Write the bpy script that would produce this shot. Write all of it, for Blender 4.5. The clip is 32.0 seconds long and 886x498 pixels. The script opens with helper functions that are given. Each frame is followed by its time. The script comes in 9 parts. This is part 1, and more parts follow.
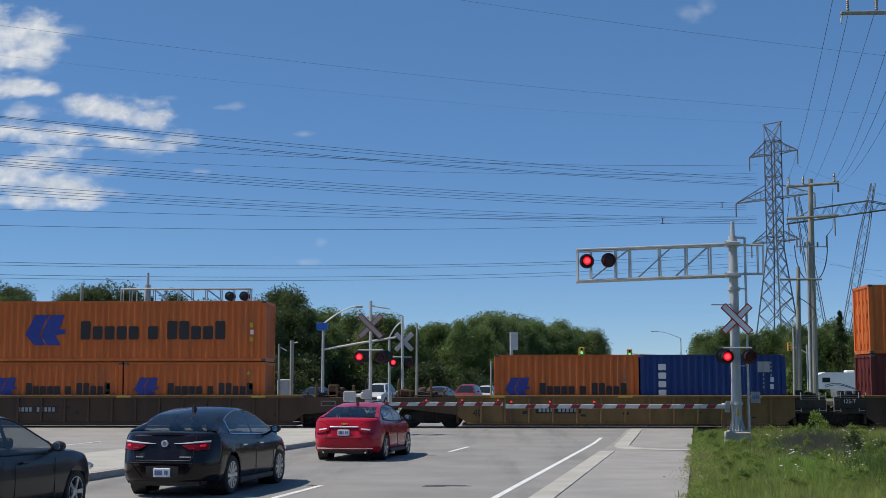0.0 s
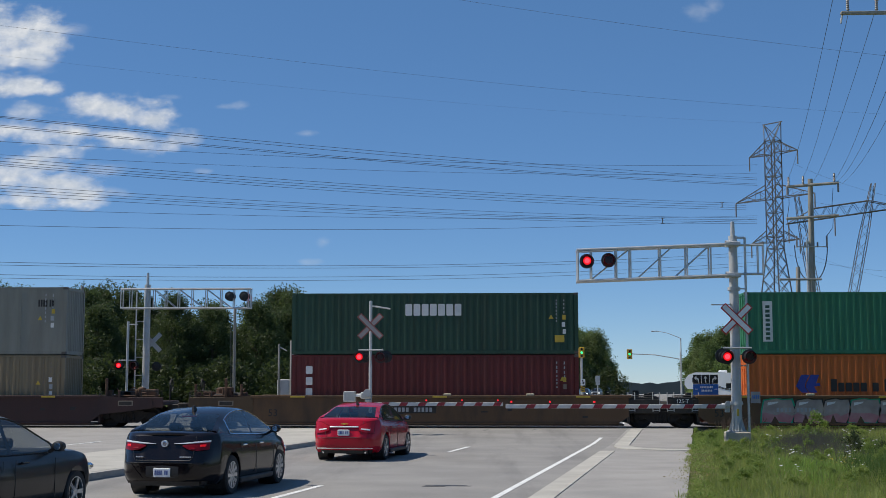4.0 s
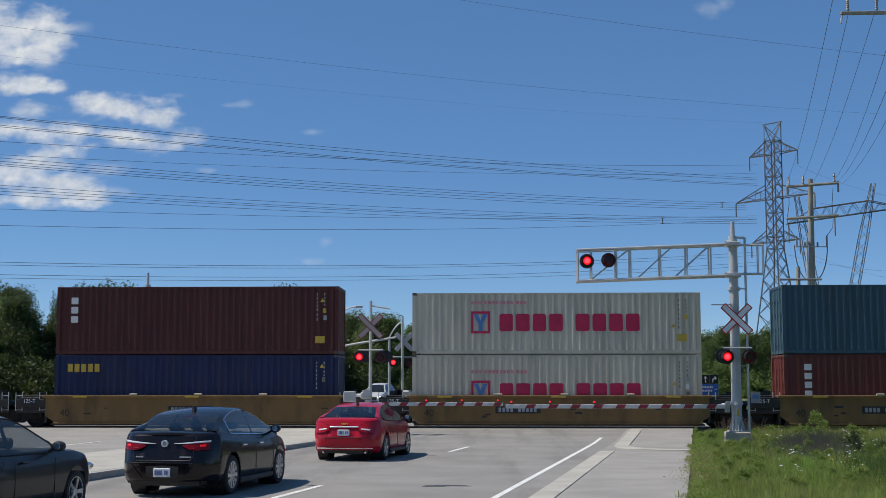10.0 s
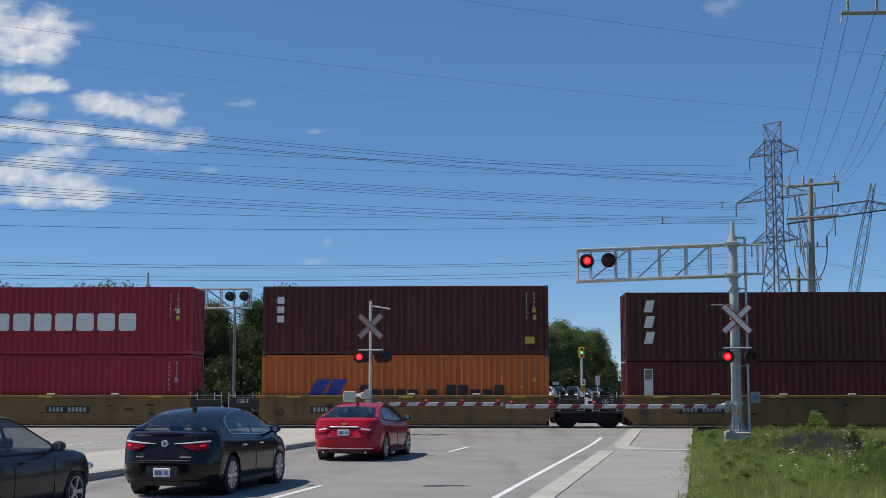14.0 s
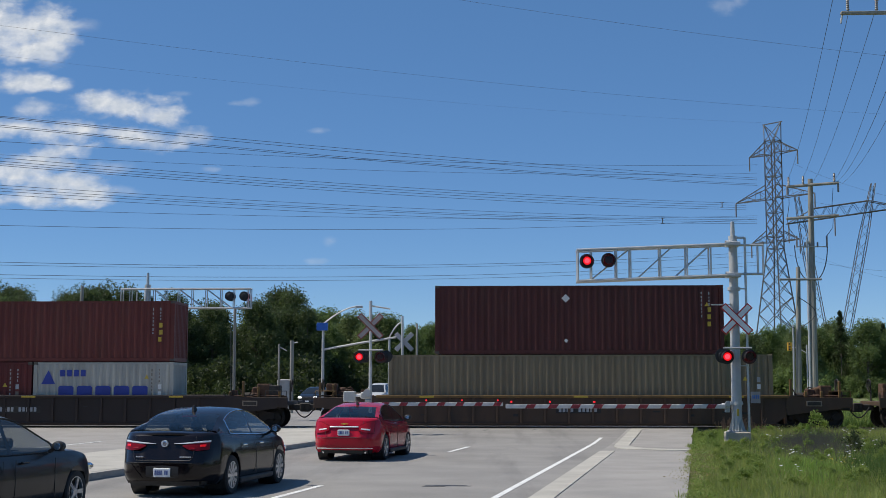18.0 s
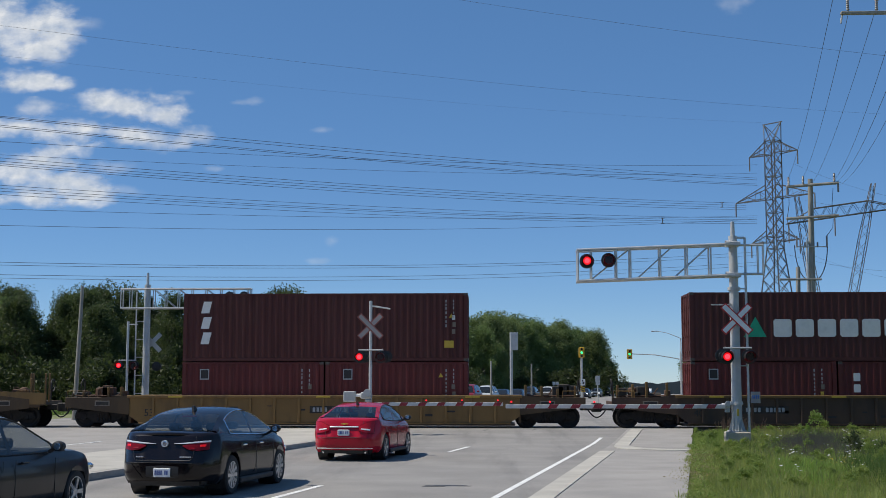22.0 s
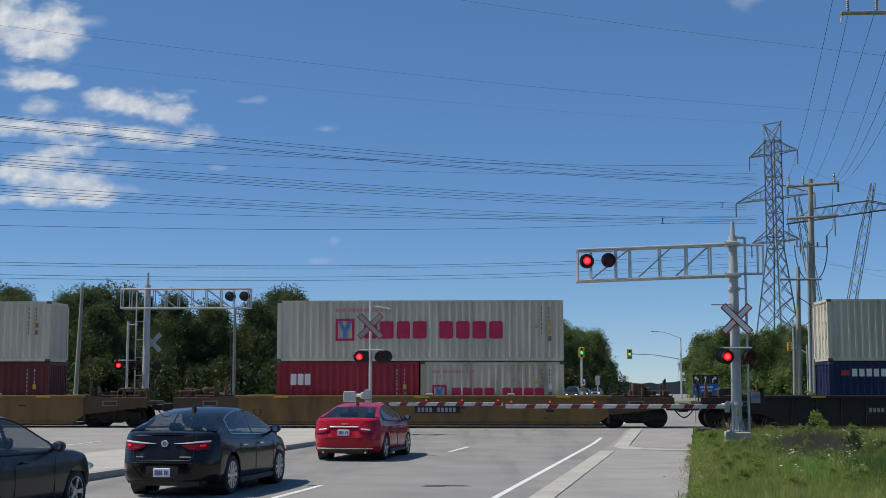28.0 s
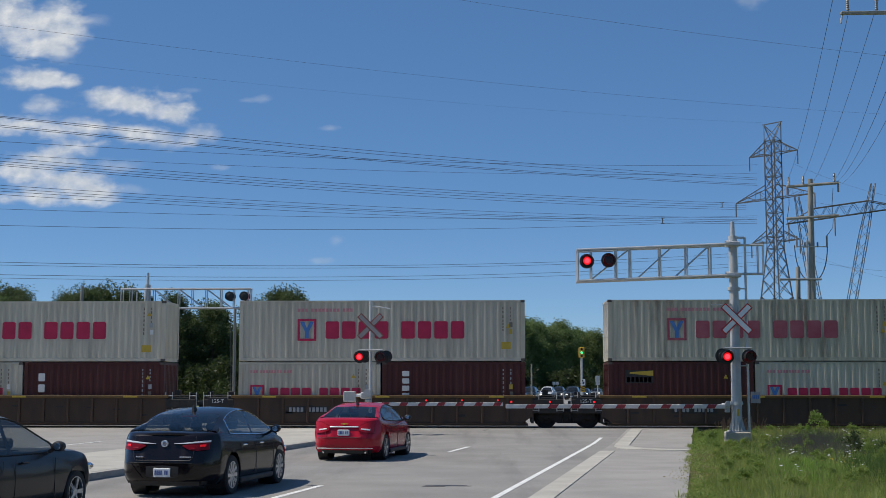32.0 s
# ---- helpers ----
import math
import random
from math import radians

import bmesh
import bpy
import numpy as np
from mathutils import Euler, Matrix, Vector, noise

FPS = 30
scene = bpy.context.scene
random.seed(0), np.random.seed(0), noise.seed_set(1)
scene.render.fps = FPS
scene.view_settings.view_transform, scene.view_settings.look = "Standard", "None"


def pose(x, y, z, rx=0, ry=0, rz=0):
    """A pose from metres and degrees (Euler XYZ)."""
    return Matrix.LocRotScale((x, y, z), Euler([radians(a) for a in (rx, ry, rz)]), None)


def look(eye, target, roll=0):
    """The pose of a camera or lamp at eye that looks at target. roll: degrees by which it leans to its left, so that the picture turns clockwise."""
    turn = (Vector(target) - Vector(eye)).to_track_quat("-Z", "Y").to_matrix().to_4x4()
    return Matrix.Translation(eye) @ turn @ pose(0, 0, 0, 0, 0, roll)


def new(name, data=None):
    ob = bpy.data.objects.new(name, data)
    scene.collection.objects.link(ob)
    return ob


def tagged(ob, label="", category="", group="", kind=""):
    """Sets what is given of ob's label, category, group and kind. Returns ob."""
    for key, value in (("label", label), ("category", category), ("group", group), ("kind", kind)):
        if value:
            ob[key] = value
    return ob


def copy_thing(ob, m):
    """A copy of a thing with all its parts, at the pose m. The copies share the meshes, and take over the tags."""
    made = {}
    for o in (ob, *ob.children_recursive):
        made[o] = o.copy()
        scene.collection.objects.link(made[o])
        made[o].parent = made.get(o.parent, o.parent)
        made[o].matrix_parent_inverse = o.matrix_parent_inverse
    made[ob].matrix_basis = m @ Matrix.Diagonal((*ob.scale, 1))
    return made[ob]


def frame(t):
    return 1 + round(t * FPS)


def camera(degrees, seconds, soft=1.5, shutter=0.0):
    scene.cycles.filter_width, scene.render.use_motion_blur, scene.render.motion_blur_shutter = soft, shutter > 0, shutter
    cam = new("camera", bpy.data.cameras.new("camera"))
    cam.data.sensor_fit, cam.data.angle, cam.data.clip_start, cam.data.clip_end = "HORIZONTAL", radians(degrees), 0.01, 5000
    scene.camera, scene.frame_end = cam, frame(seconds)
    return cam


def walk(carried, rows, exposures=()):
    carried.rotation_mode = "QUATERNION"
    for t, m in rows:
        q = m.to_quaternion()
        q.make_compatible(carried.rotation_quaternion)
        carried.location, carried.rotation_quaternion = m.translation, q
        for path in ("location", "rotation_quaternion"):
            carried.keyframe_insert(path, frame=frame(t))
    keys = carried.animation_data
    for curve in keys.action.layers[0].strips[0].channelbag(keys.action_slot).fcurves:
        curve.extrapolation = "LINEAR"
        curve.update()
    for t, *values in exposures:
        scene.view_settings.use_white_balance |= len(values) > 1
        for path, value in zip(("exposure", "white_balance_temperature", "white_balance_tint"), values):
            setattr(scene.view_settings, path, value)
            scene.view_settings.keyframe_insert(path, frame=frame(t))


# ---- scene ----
DUR = 32.0
# ---- camera: fixed on a tripod beside the road ----
EYE = Vector((0.0, 0.0, 1.75))
HEADING, TILT = radians(2.3), radians(6.11)
cam = camera(38.11, DUR, soft=0.75)
_pose = look(EYE, EYE + 100 * Vector((-math.sin(HEADING) * math.cos(TILT), math.cos(HEADING) * math.cos(TILT), math.sin(TILT))))
walk(cam, [(0.0, _pose), (DUR, _pose)], exposures=[(0.0, 0.0), (12.0, 0.0), (17.0, 0.04), (23.0, 0.03), (25.0, 0.0), (28.0, -0.04), (DUR, -0.06)])

# ---- light: midday sun from beyond the left end of the train, blue sky ----
SUN = Vector((-0.56, -0.02, 0.83)).normalized()
world = bpy.data.worlds.new("sky")
scene.world = world
world.use_nodes = True
_nt = world.node_tree
_sky = _nt.nodes.new("ShaderNodeTexSky")
_sky.sky_type = "NISHITA"
_sky.sun_disc = False
_sky.sun_elevation = math.asin(SUN.z)
_sky.sun_rotation = math.atan2(SUN.x, SUN.y)
_sky.altitude = 3500.0
_sky.air_density, _sky.dust_density, _sky.ozone_density = 1.0, 0.0, 4.0
_nt.nodes["Background"].inputs["Strength"].default_value = 0.11
# sky colour graded: saturation raised, a flat blue evens out the horizon
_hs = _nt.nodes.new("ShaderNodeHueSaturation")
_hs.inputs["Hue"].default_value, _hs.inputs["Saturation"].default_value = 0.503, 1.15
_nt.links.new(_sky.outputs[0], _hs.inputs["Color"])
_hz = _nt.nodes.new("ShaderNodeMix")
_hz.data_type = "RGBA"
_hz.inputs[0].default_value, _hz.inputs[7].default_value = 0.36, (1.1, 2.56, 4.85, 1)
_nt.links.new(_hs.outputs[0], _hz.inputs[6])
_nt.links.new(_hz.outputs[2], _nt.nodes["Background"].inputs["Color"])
_sl = bpy.data.lights.new("sun", "SUN")
_sl.energy, _sl.angle, _sl.color = 4.5, radians(0.53), (1.0, 0.93, 0.82)
sun = new("sun", _sl)
sun.matrix_world = look(SUN * 100, (0, 0, 0))


# ---- materials ----
def mat(name, c1, c2=None, rough=0.6, metal=0.0, scale=3.0, bump=0.0, bscale=40.0, streak=0.0, stain=None, stain_amt=0.0,
        stain_scale=0.6, rand=0.0, coat=0.0, spec=0.5, emit=None, power=0.0, detail=5.0, world_space=False, along=1.0):
    """Two tints mixed by noise, stains of a third colour, fine relief."""
    m = bpy.data.materials.new(name)
    m.use_nodes = True
    nt = m.node_tree
    N, L = nt.nodes, nt.links
    b = N["Principled BSDF"]
    tc = N.new("ShaderNodeTexCoord")
    mp = N.new("ShaderNodeMapping")
    if streak:
        mp.inputs["Scale"].default_value = (1, 1, streak)
    if world_space:
        geo = N.new("ShaderNodeNewGeometry")
        L.new(geo.outputs["Position"], mp.inputs["Vector"])
    else:
        L.new(tc.outputs["Object"], mp.inputs["Vector"])
    n1 = N.new("ShaderNodeTexNoise")
    n1.inputs["Scale"].default_value, n1.inputs["Detail"].default_value = scale, detail
    L.new(mp.outputs[0], n1.inputs["Vector"])
    mix = N.new("ShaderNodeMix")
    mix.data_type = "RGBA"
    mix.inputs[6].default_value = (*c1, 1)
    mix.inputs[7].default_value = (*(c2 or tuple(min(1, v * 1.25) for v in c1)), 1)
    rmp = N.new("ShaderNodeMapRange")
    rmp.inputs[1].default_value, rmp.inputs[2].default_value = 0.3, 0.7
    L.new(n1.outputs["Fac"], rmp.inputs[0])
    L.new(rmp.outputs[0], mix.inputs[0])
    out = mix.outputs[2]
    if stain:
        n2 = N.new("ShaderNodeTexNoise")
        n2.inputs["Scale"].default_value, n2.inputs["Detail"].default_value = stain_scale, 8.0
        n2.inputs["Roughness"].default_value = 0.65
        if along != 1.0:
            m2 = N.new("ShaderNodeMapping")
            m2.inputs["Rotation"].default_value, m2.inputs["Scale"].default_value = (0, 0, radians(8.9)), (1, along, 1)
            L.new(mp.outputs[0], m2.inputs["Vector"])
            L.new(m2.outputs[0], n2.inputs["Vector"])
        else:
            L.new(mp.outputs[0], n2.inputs["Vector"])
        r2 = N.new("ShaderNodeMapRange")
        r2.inputs[1].default_value, r2.inputs[2].default_value, r2.inputs[4].default_value = 0.5, 0.72, stain_amt
        L.new(n2.outputs["Fac"], r2.inputs[0])
        mx = N.new("ShaderNodeMix")
        mx.data_type = "RGBA"
        L.new(r2.outputs[0], mx.inputs[0])
        L.new(out, mx.inputs[6])
        mx.inputs[7].default_value = (*stain, 1)
        out = mx.outputs[2]
    if rand:
        oi = N.new("ShaderNodeObjectInfo")
        rr = N.new("ShaderNodeMapRange")
        rr.inputs[3].default_value, rr.inputs[4].default_value = 1 - rand, 1 + rand
        L.new(oi.outputs["Random"], rr.inputs[0])
        hs = N.new("ShaderNodeHueSaturation")
        L.new(rr.outputs[0], hs.inputs["Value"])
        L.new(out, hs.inputs["Color"])
        out = hs.outputs[0]
    L.new(out, b.inputs["Base Color"])
    b.inputs["Roughness"].default_value, b.inputs["Metallic"].default_value = rough, metal
    b.inputs["Coat Weight"].default_value, b.inputs["Specular IOR Level"].default_value = coat, spec
    b.inputs["Coat Roughness"].default_value = 0.04
    if emit:
        b.inputs["Emission Color"].default_value, b.inputs["Emission Strength"].default_value = (*emit, 1), power
    if bump:
        n3 = N.new("ShaderNodeTexNoise")
        n3.inputs["Scale"].default_value, n3.inputs["Detail"].default_value = bscale, 4.0
        L.new(mp.outputs[0], n3.inputs["Vector"])
        bp = N.new("ShaderNodeBump")
        bp.inputs["Strength"].default_value, bp.inputs["Distance"].default_value = bump, 0.02
        L.new(n3.outputs["Fac"], bp.inputs["Height"])
        L.new(bp.outputs[0], b.inputs["Normal"])
    return m


def paint(name, c, stain=(0.10, 0.06, 0.04), amt=0.35, rough=0.55):
    """Weathered container or wagon paint: vertical streaks, chalky fading, rust."""
    return mat(name, tuple(v * 0.88 for v in c), tuple(min(0.95, v * 1.1 + 0.004) for v in c), rough=rough, scale=2.2, streak=0.18,
               stain=stain, stain_amt=amt, stain_scale=1.3, bump=0.08, bscale=14, rand=0.06, spec=0.3)


M_ASPH = mat("asphalt", (0.205, 0.197, 0.186), (0.277, 0.265, 0.248), rough=0.9, scale=0.5, bump=0.35, bscale=90, stain=(0.15, 0.146, 0.14), stain_amt=0.9,
             stain_scale=0.8, detail=9, along=0.07)
M_ASPH2 = mat("pale_asphalt", (0.257, 0.245, 0.228), (0.33, 0.313, 0.292), rough=0.9, scale=0.7, bump=0.35, bscale=90, stain=(0.21, 0.207, 0.2), stain_amt=0.5,
              stain_scale=0.5, detail=9)
M_CONC = mat("concrete", (0.36, 0.34, 0.3), (0.46, 0.44, 0.39), rough=0.88, scale=0.9, bump=0.25, bscale=60, stain=(0.22, 0.21, 0.19), stain_amt=0.5, detail=9)
M_KERB = mat("kerb_concrete", (0.3, 0.285, 0.26), (0.42, 0.4, 0.37), rough=0.88, scale=2, bump=0.25, bscale=60, stain=(0.12, 0.115, 0.1), stain_amt=0.6, stain_scale=2)
M_FOOT = mat("footing_concrete", (0.36, 0.32, 0.25), (0.46, 0.42, 0.34), rough=0.9, scale=3, bump=0.3, bscale=30, stain=(0.2, 0.17, 0.13), stain_amt=0.6, stain_scale=2)
M_LINE = mat("road_paint", (0.62, 0.62, 0.6), (0.78, 0.78, 0.76), rough=0.75, scale=6, stain=(0.3, 0.3, 0.29), stain_amt=0.6, stain_scale=5)
M_TAR = mat("tar", (0.03, 0.03, 0.032), (0.05, 0.05, 0.05), rough=0.6)
M_EARTH = mat("grass_ground", (0.11, 0.14, 0.045), (0.18, 0.19, 0.075), rough=0.95, scale=0.35, bump=0.6, bscale=12, stain=(0.13, 0.105, 0.06), stain_amt=0.7,
              stain_scale=0.5, detail=9)
M_BALLAST = mat("ballast", (0.16, 0.15, 0.14), (0.3, 0.28, 0.26), rough=0.95, scale=14, bump=0.9, bscale=25)
M_RAIL = mat("rail_steel", (0.12, 0.085, 0.06), (0.2, 0.16, 0.12), rough=0.5, metal=0.6, scale=3)
M_RAILTOP = mat("polished_rail", (0.55, 0.54, 0.52), rough=0.25, metal=1.0)
M_TIE = mat("timber_tie", (0.09, 0.075, 0.06), (0.16, 0.13, 0.1), rough=0.9, scale=5)
M_RUBBER = mat("crossing_rubber", (0.05, 0.05, 0.05), (0.09, 0.088, 0.085), rough=0.85, scale=6)
M_GALV = mat("galvanised_steel", (0.42, 0.42, 0.41), (0.52, 0.52, 0.51), rough=0.5, metal=0.3, scale=4, stain=(0.4, 0.4, 0.39), stain_amt=0.5, stain_scale=2)
M_ALU = mat("aluminium", (0.5, 0.5, 0.49), (0.6, 0.6, 0.59), rough=0.45, metal=0.4, scale=5)
M_BLACK = mat("black_paint", (0.012, 0.012, 0.013), (0.02, 0.02, 0.02), rough=0.5, scale=4)
M_WHITE = mat("white_sheet", (0.72, 0.72, 0.71), (0.82, 0.82, 0.81), rough=0.5, scale=3)
# greyer than M_WHITE, with stains
M_ARMWHITE = mat("greyish_white_sheeting", (0.5, 0.49, 0.47), (0.62, 0.61, 0.59), rough=0.6, scale=2, stain=(0.3, 0.28, 0.25), stain_amt=0.5, stain_scale=3)
M_RED = mat("red_sheeting", (0.45, 0.02, 0.025), (0.55, 0.03, 0.035), rough=0.5, scale=3)
M_REDARM = mat("worn_red_sheeting", (0.2, 0.018, 0.025), (0.3, 0.03, 0.04), rough=0.6, scale=3)
M_REDLIT = mat("red_lamp_lit", (0.6, 0.0, 0.01), rough=0.3, emit=(1.0, 0.03, 0.045), power=3.0)
M_REDRING = mat("red_lamp_rim", (0.4, 0.0, 0.008), rough=0.3, emit=(1.0, 0.006, 0.012), power=0.75)
M_REDDIM = mat("red_lamp_glow", (0.6, 0.0, 0.01), rough=0.3, emit=(1.0, 0.012, 0.02), power=1.2)
M_REDOFF = mat("red_lens_dark", (0.02, 0.003, 0.004), (0.03, 0.004, 0.005), rough=0.25)
M_GREENLIT = mat("green_lamp_lit", (0.0, 0.5, 0.25), rough=0.3, emit=(0.05, 1.0, 0.28), power=1.4)
M_YELSIG = mat("signal_yellow", (0.6, 0.33, 0.02), (0.7, 0.4, 0.03), rough=0.5)
M_BLUESIGN = mat("blue_sign", (0.02, 0.11, 0.42), (0.03, 0.14, 0.5), rough=0.5)
M_WOOD = mat("weathered_pole_wood", (0.23, 0.222, 0.195), (0.33, 0.318, 0.28), rough=0.9, scale=6, streak=0.1, bump=0.3, bscale=20)
M_WIRE = mat("wire", (0.06, 0.065, 0.075), rough=0.6, metal=0.3)
M_LATTICE = mat("tower_steel", (0.07, 0.074, 0.078), (0.12, 0.125, 0.13), rough=0.6, metal=0.3, scale=1)
M_INSUL = mat("insulator", (0.16, 0.15, 0.15), (0.25, 0.23, 0.22), rough=0.35)
M_GLASS = mat("car_glass", (0.012, 0.015, 0.016), (0.02, 0.024, 0.024), rough=0.06, spec=0.7)
_nt = M_GLASS.node_tree
_tr = _nt.nodes.new("ShaderNodeBsdfTransparent")
_tr.inputs["Color"].default_value = (0.6, 0.62, 0.6, 1)
_gl = _nt.nodes.new("ShaderNodeBsdfGlossy")
_gl.inputs["Roughness"].default_value = 0.03
_fr = _nt.nodes.new("ShaderNodeLayerWeight")
_fr.inputs["Blend"].default_value = 0.5
_pw = _nt.nodes.new("ShaderNodeMath")
_pw.operation = "POWER"
_pw.inputs[1].default_value = 4.0
_nt.links.new(_fr.outputs["Facing"], _pw.inputs[0])
_fa = _nt.nodes.new("ShaderNodeMath")
_fa.operation = "MULTIPLY_ADD"
_fa.inputs[1].default_value, _fa.inputs[2].default_value = 0.9, 0.05
_nt.links.new(_pw.outputs[0], _fa.inputs[0])
_ms = _nt.nodes.new("ShaderNodeMixShader")
_nt.links.new(_fa.outputs[0], _ms.inputs[0])
_nt.links.new(_tr.outputs[0], _ms.inputs[1])
_nt.links.new(_gl.outputs[0], _ms.inputs[2])
_nt.links.new(_ms.outputs[0], _nt.nodes["Material Output"].inputs["Surface"])
M_SEAT = mat("seat_fabric", (0.03, 0.03, 0.032), (0.06, 0.06, 0.06), rough=0.9, scale=8)
M_TYRE = mat("tyre", (0.018, 0.018, 0.018), (0.03, 0.03, 0.03), rough=0.85, scale=20)
M_RIM = mat("alloy_rim", (0.5, 0.5, 0.51), (0.62, 0.62, 0.63), rough=0.3, metal=0.8)
M_CHROME = mat("chrome", (0.75, 0.76, 0.78), rough=0.12, metal=1.0)
# chrome's glint is put into the colour: pale base, little metal
M_BRIGHT = mat("glint_bright_trim", (0.75, 0.76, 0.78), (0.85, 0.85, 0.86), rough=0.3, metal=0.4)
# greyer white and duller red than M_WHITE and M_RED
M_DULL = mat("dull_white", (0.3, 0.27, 0.26), (0.38, 0.35, 0.33), rough=0.7)
M_PINKED = mat("dull_red_edge", (0.26, 0.07, 0.06), (0.32, 0.1, 0.08), rough=0.7)
M_TRIM = mat("black_trim", (0.015, 0.015, 0.016), (0.025, 0.025, 0.025), rough=0.55)
M_PLATE = mat("number_plate", (0.6, 0.62, 0.66), (0.7, 0.72, 0.75), rough=0.45)
M_PLATEBAR = mat("plate_marks", (0.03, 0.06, 0.22), rough=0.5)
M_TAIL = mat("tail_lamp_red", (0.14, 0.002, 0.006), (0.22, 0.004, 0.01), rough=0.2, coat=0.2, spec=0.2)
M_TAILLIT = mat("tail_lamp_lit", (0.5, 0.002, 0.004), rough=0.3, emit=(1.0, 0.004, 0.008), power=0.35)
M_HEAD = mat("head_lamp", (0.7, 0.7, 0.7), rough=0.15, emit=(1.0, 0.97, 0.9), power=1.2)
M_BARK = mat("bark", (0.09, 0.075, 0.06), (0.16, 0.14, 0.11), rough=0.95, scale=6, streak=0.2, bump=0.5, bscale=12)
M_TRUCKGRIME = mat("truck_grime", (0.01, 0.009, 0.008), (0.024, 0.02, 0.018), rough=0.85, scale=5, stain=(0.04, 0.028, 0.02), stain_amt=0.5, stain_scale=3)
M_WHEEL = mat("wheel_steel", (0.014, 0.012, 0.011), (0.03, 0.026, 0.022), rough=0.7, metal=0.2, scale=5)


def leaf_mat(name, c1, c2, scale=0.55):
    m = mat(name, c1, c2, rough=0.55, scale=scale, rand=0.22, spec=0.25, world_space=True)
    nt = m.node_tree
    b = nt.nodes["Principled BSDF"]
    tr = nt.nodes.new("ShaderNodeBsdfTranslucent")
    tr.inputs["Color"].default_value = (c2[0] * 1.3, c2[1] * 1.4, c2[2], 1)
    ms = nt.nodes.new("ShaderNodeMixShader")
    ms.inputs[0].default_value = 0.38
    nt.links.new(b.outputs[0], ms.inputs[1])
    nt.links.new(tr.outputs[0], ms.inputs[2])
    nt.links.new(ms.outputs[0], nt.nodes["Material Output"].inputs["Surface"])
    return m


# leaf colours hold the light: a, b sunlit, c, d in woodland shade
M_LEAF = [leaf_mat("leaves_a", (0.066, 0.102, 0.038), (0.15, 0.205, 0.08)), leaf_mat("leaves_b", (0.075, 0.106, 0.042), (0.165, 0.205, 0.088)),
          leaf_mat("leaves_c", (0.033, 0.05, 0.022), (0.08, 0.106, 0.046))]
# d also serves the dark conifers and broad-leaved weeds
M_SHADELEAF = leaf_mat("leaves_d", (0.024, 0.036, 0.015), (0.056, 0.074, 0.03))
M_GRASS = leaf_mat("grass_blades", (0.09, 0.16, 0.03), (0.36, 0.38, 0.13), 2.6)
M_CLOVER = leaf_mat("verge_leaves", (0.09, 0.16, 0.035), (0.25, 0.3, 0.085), 0.9)
M_DRY = leaf_mat("dry_grass", (0.2, 0.17, 0.09), (0.32, 0.28, 0.16))


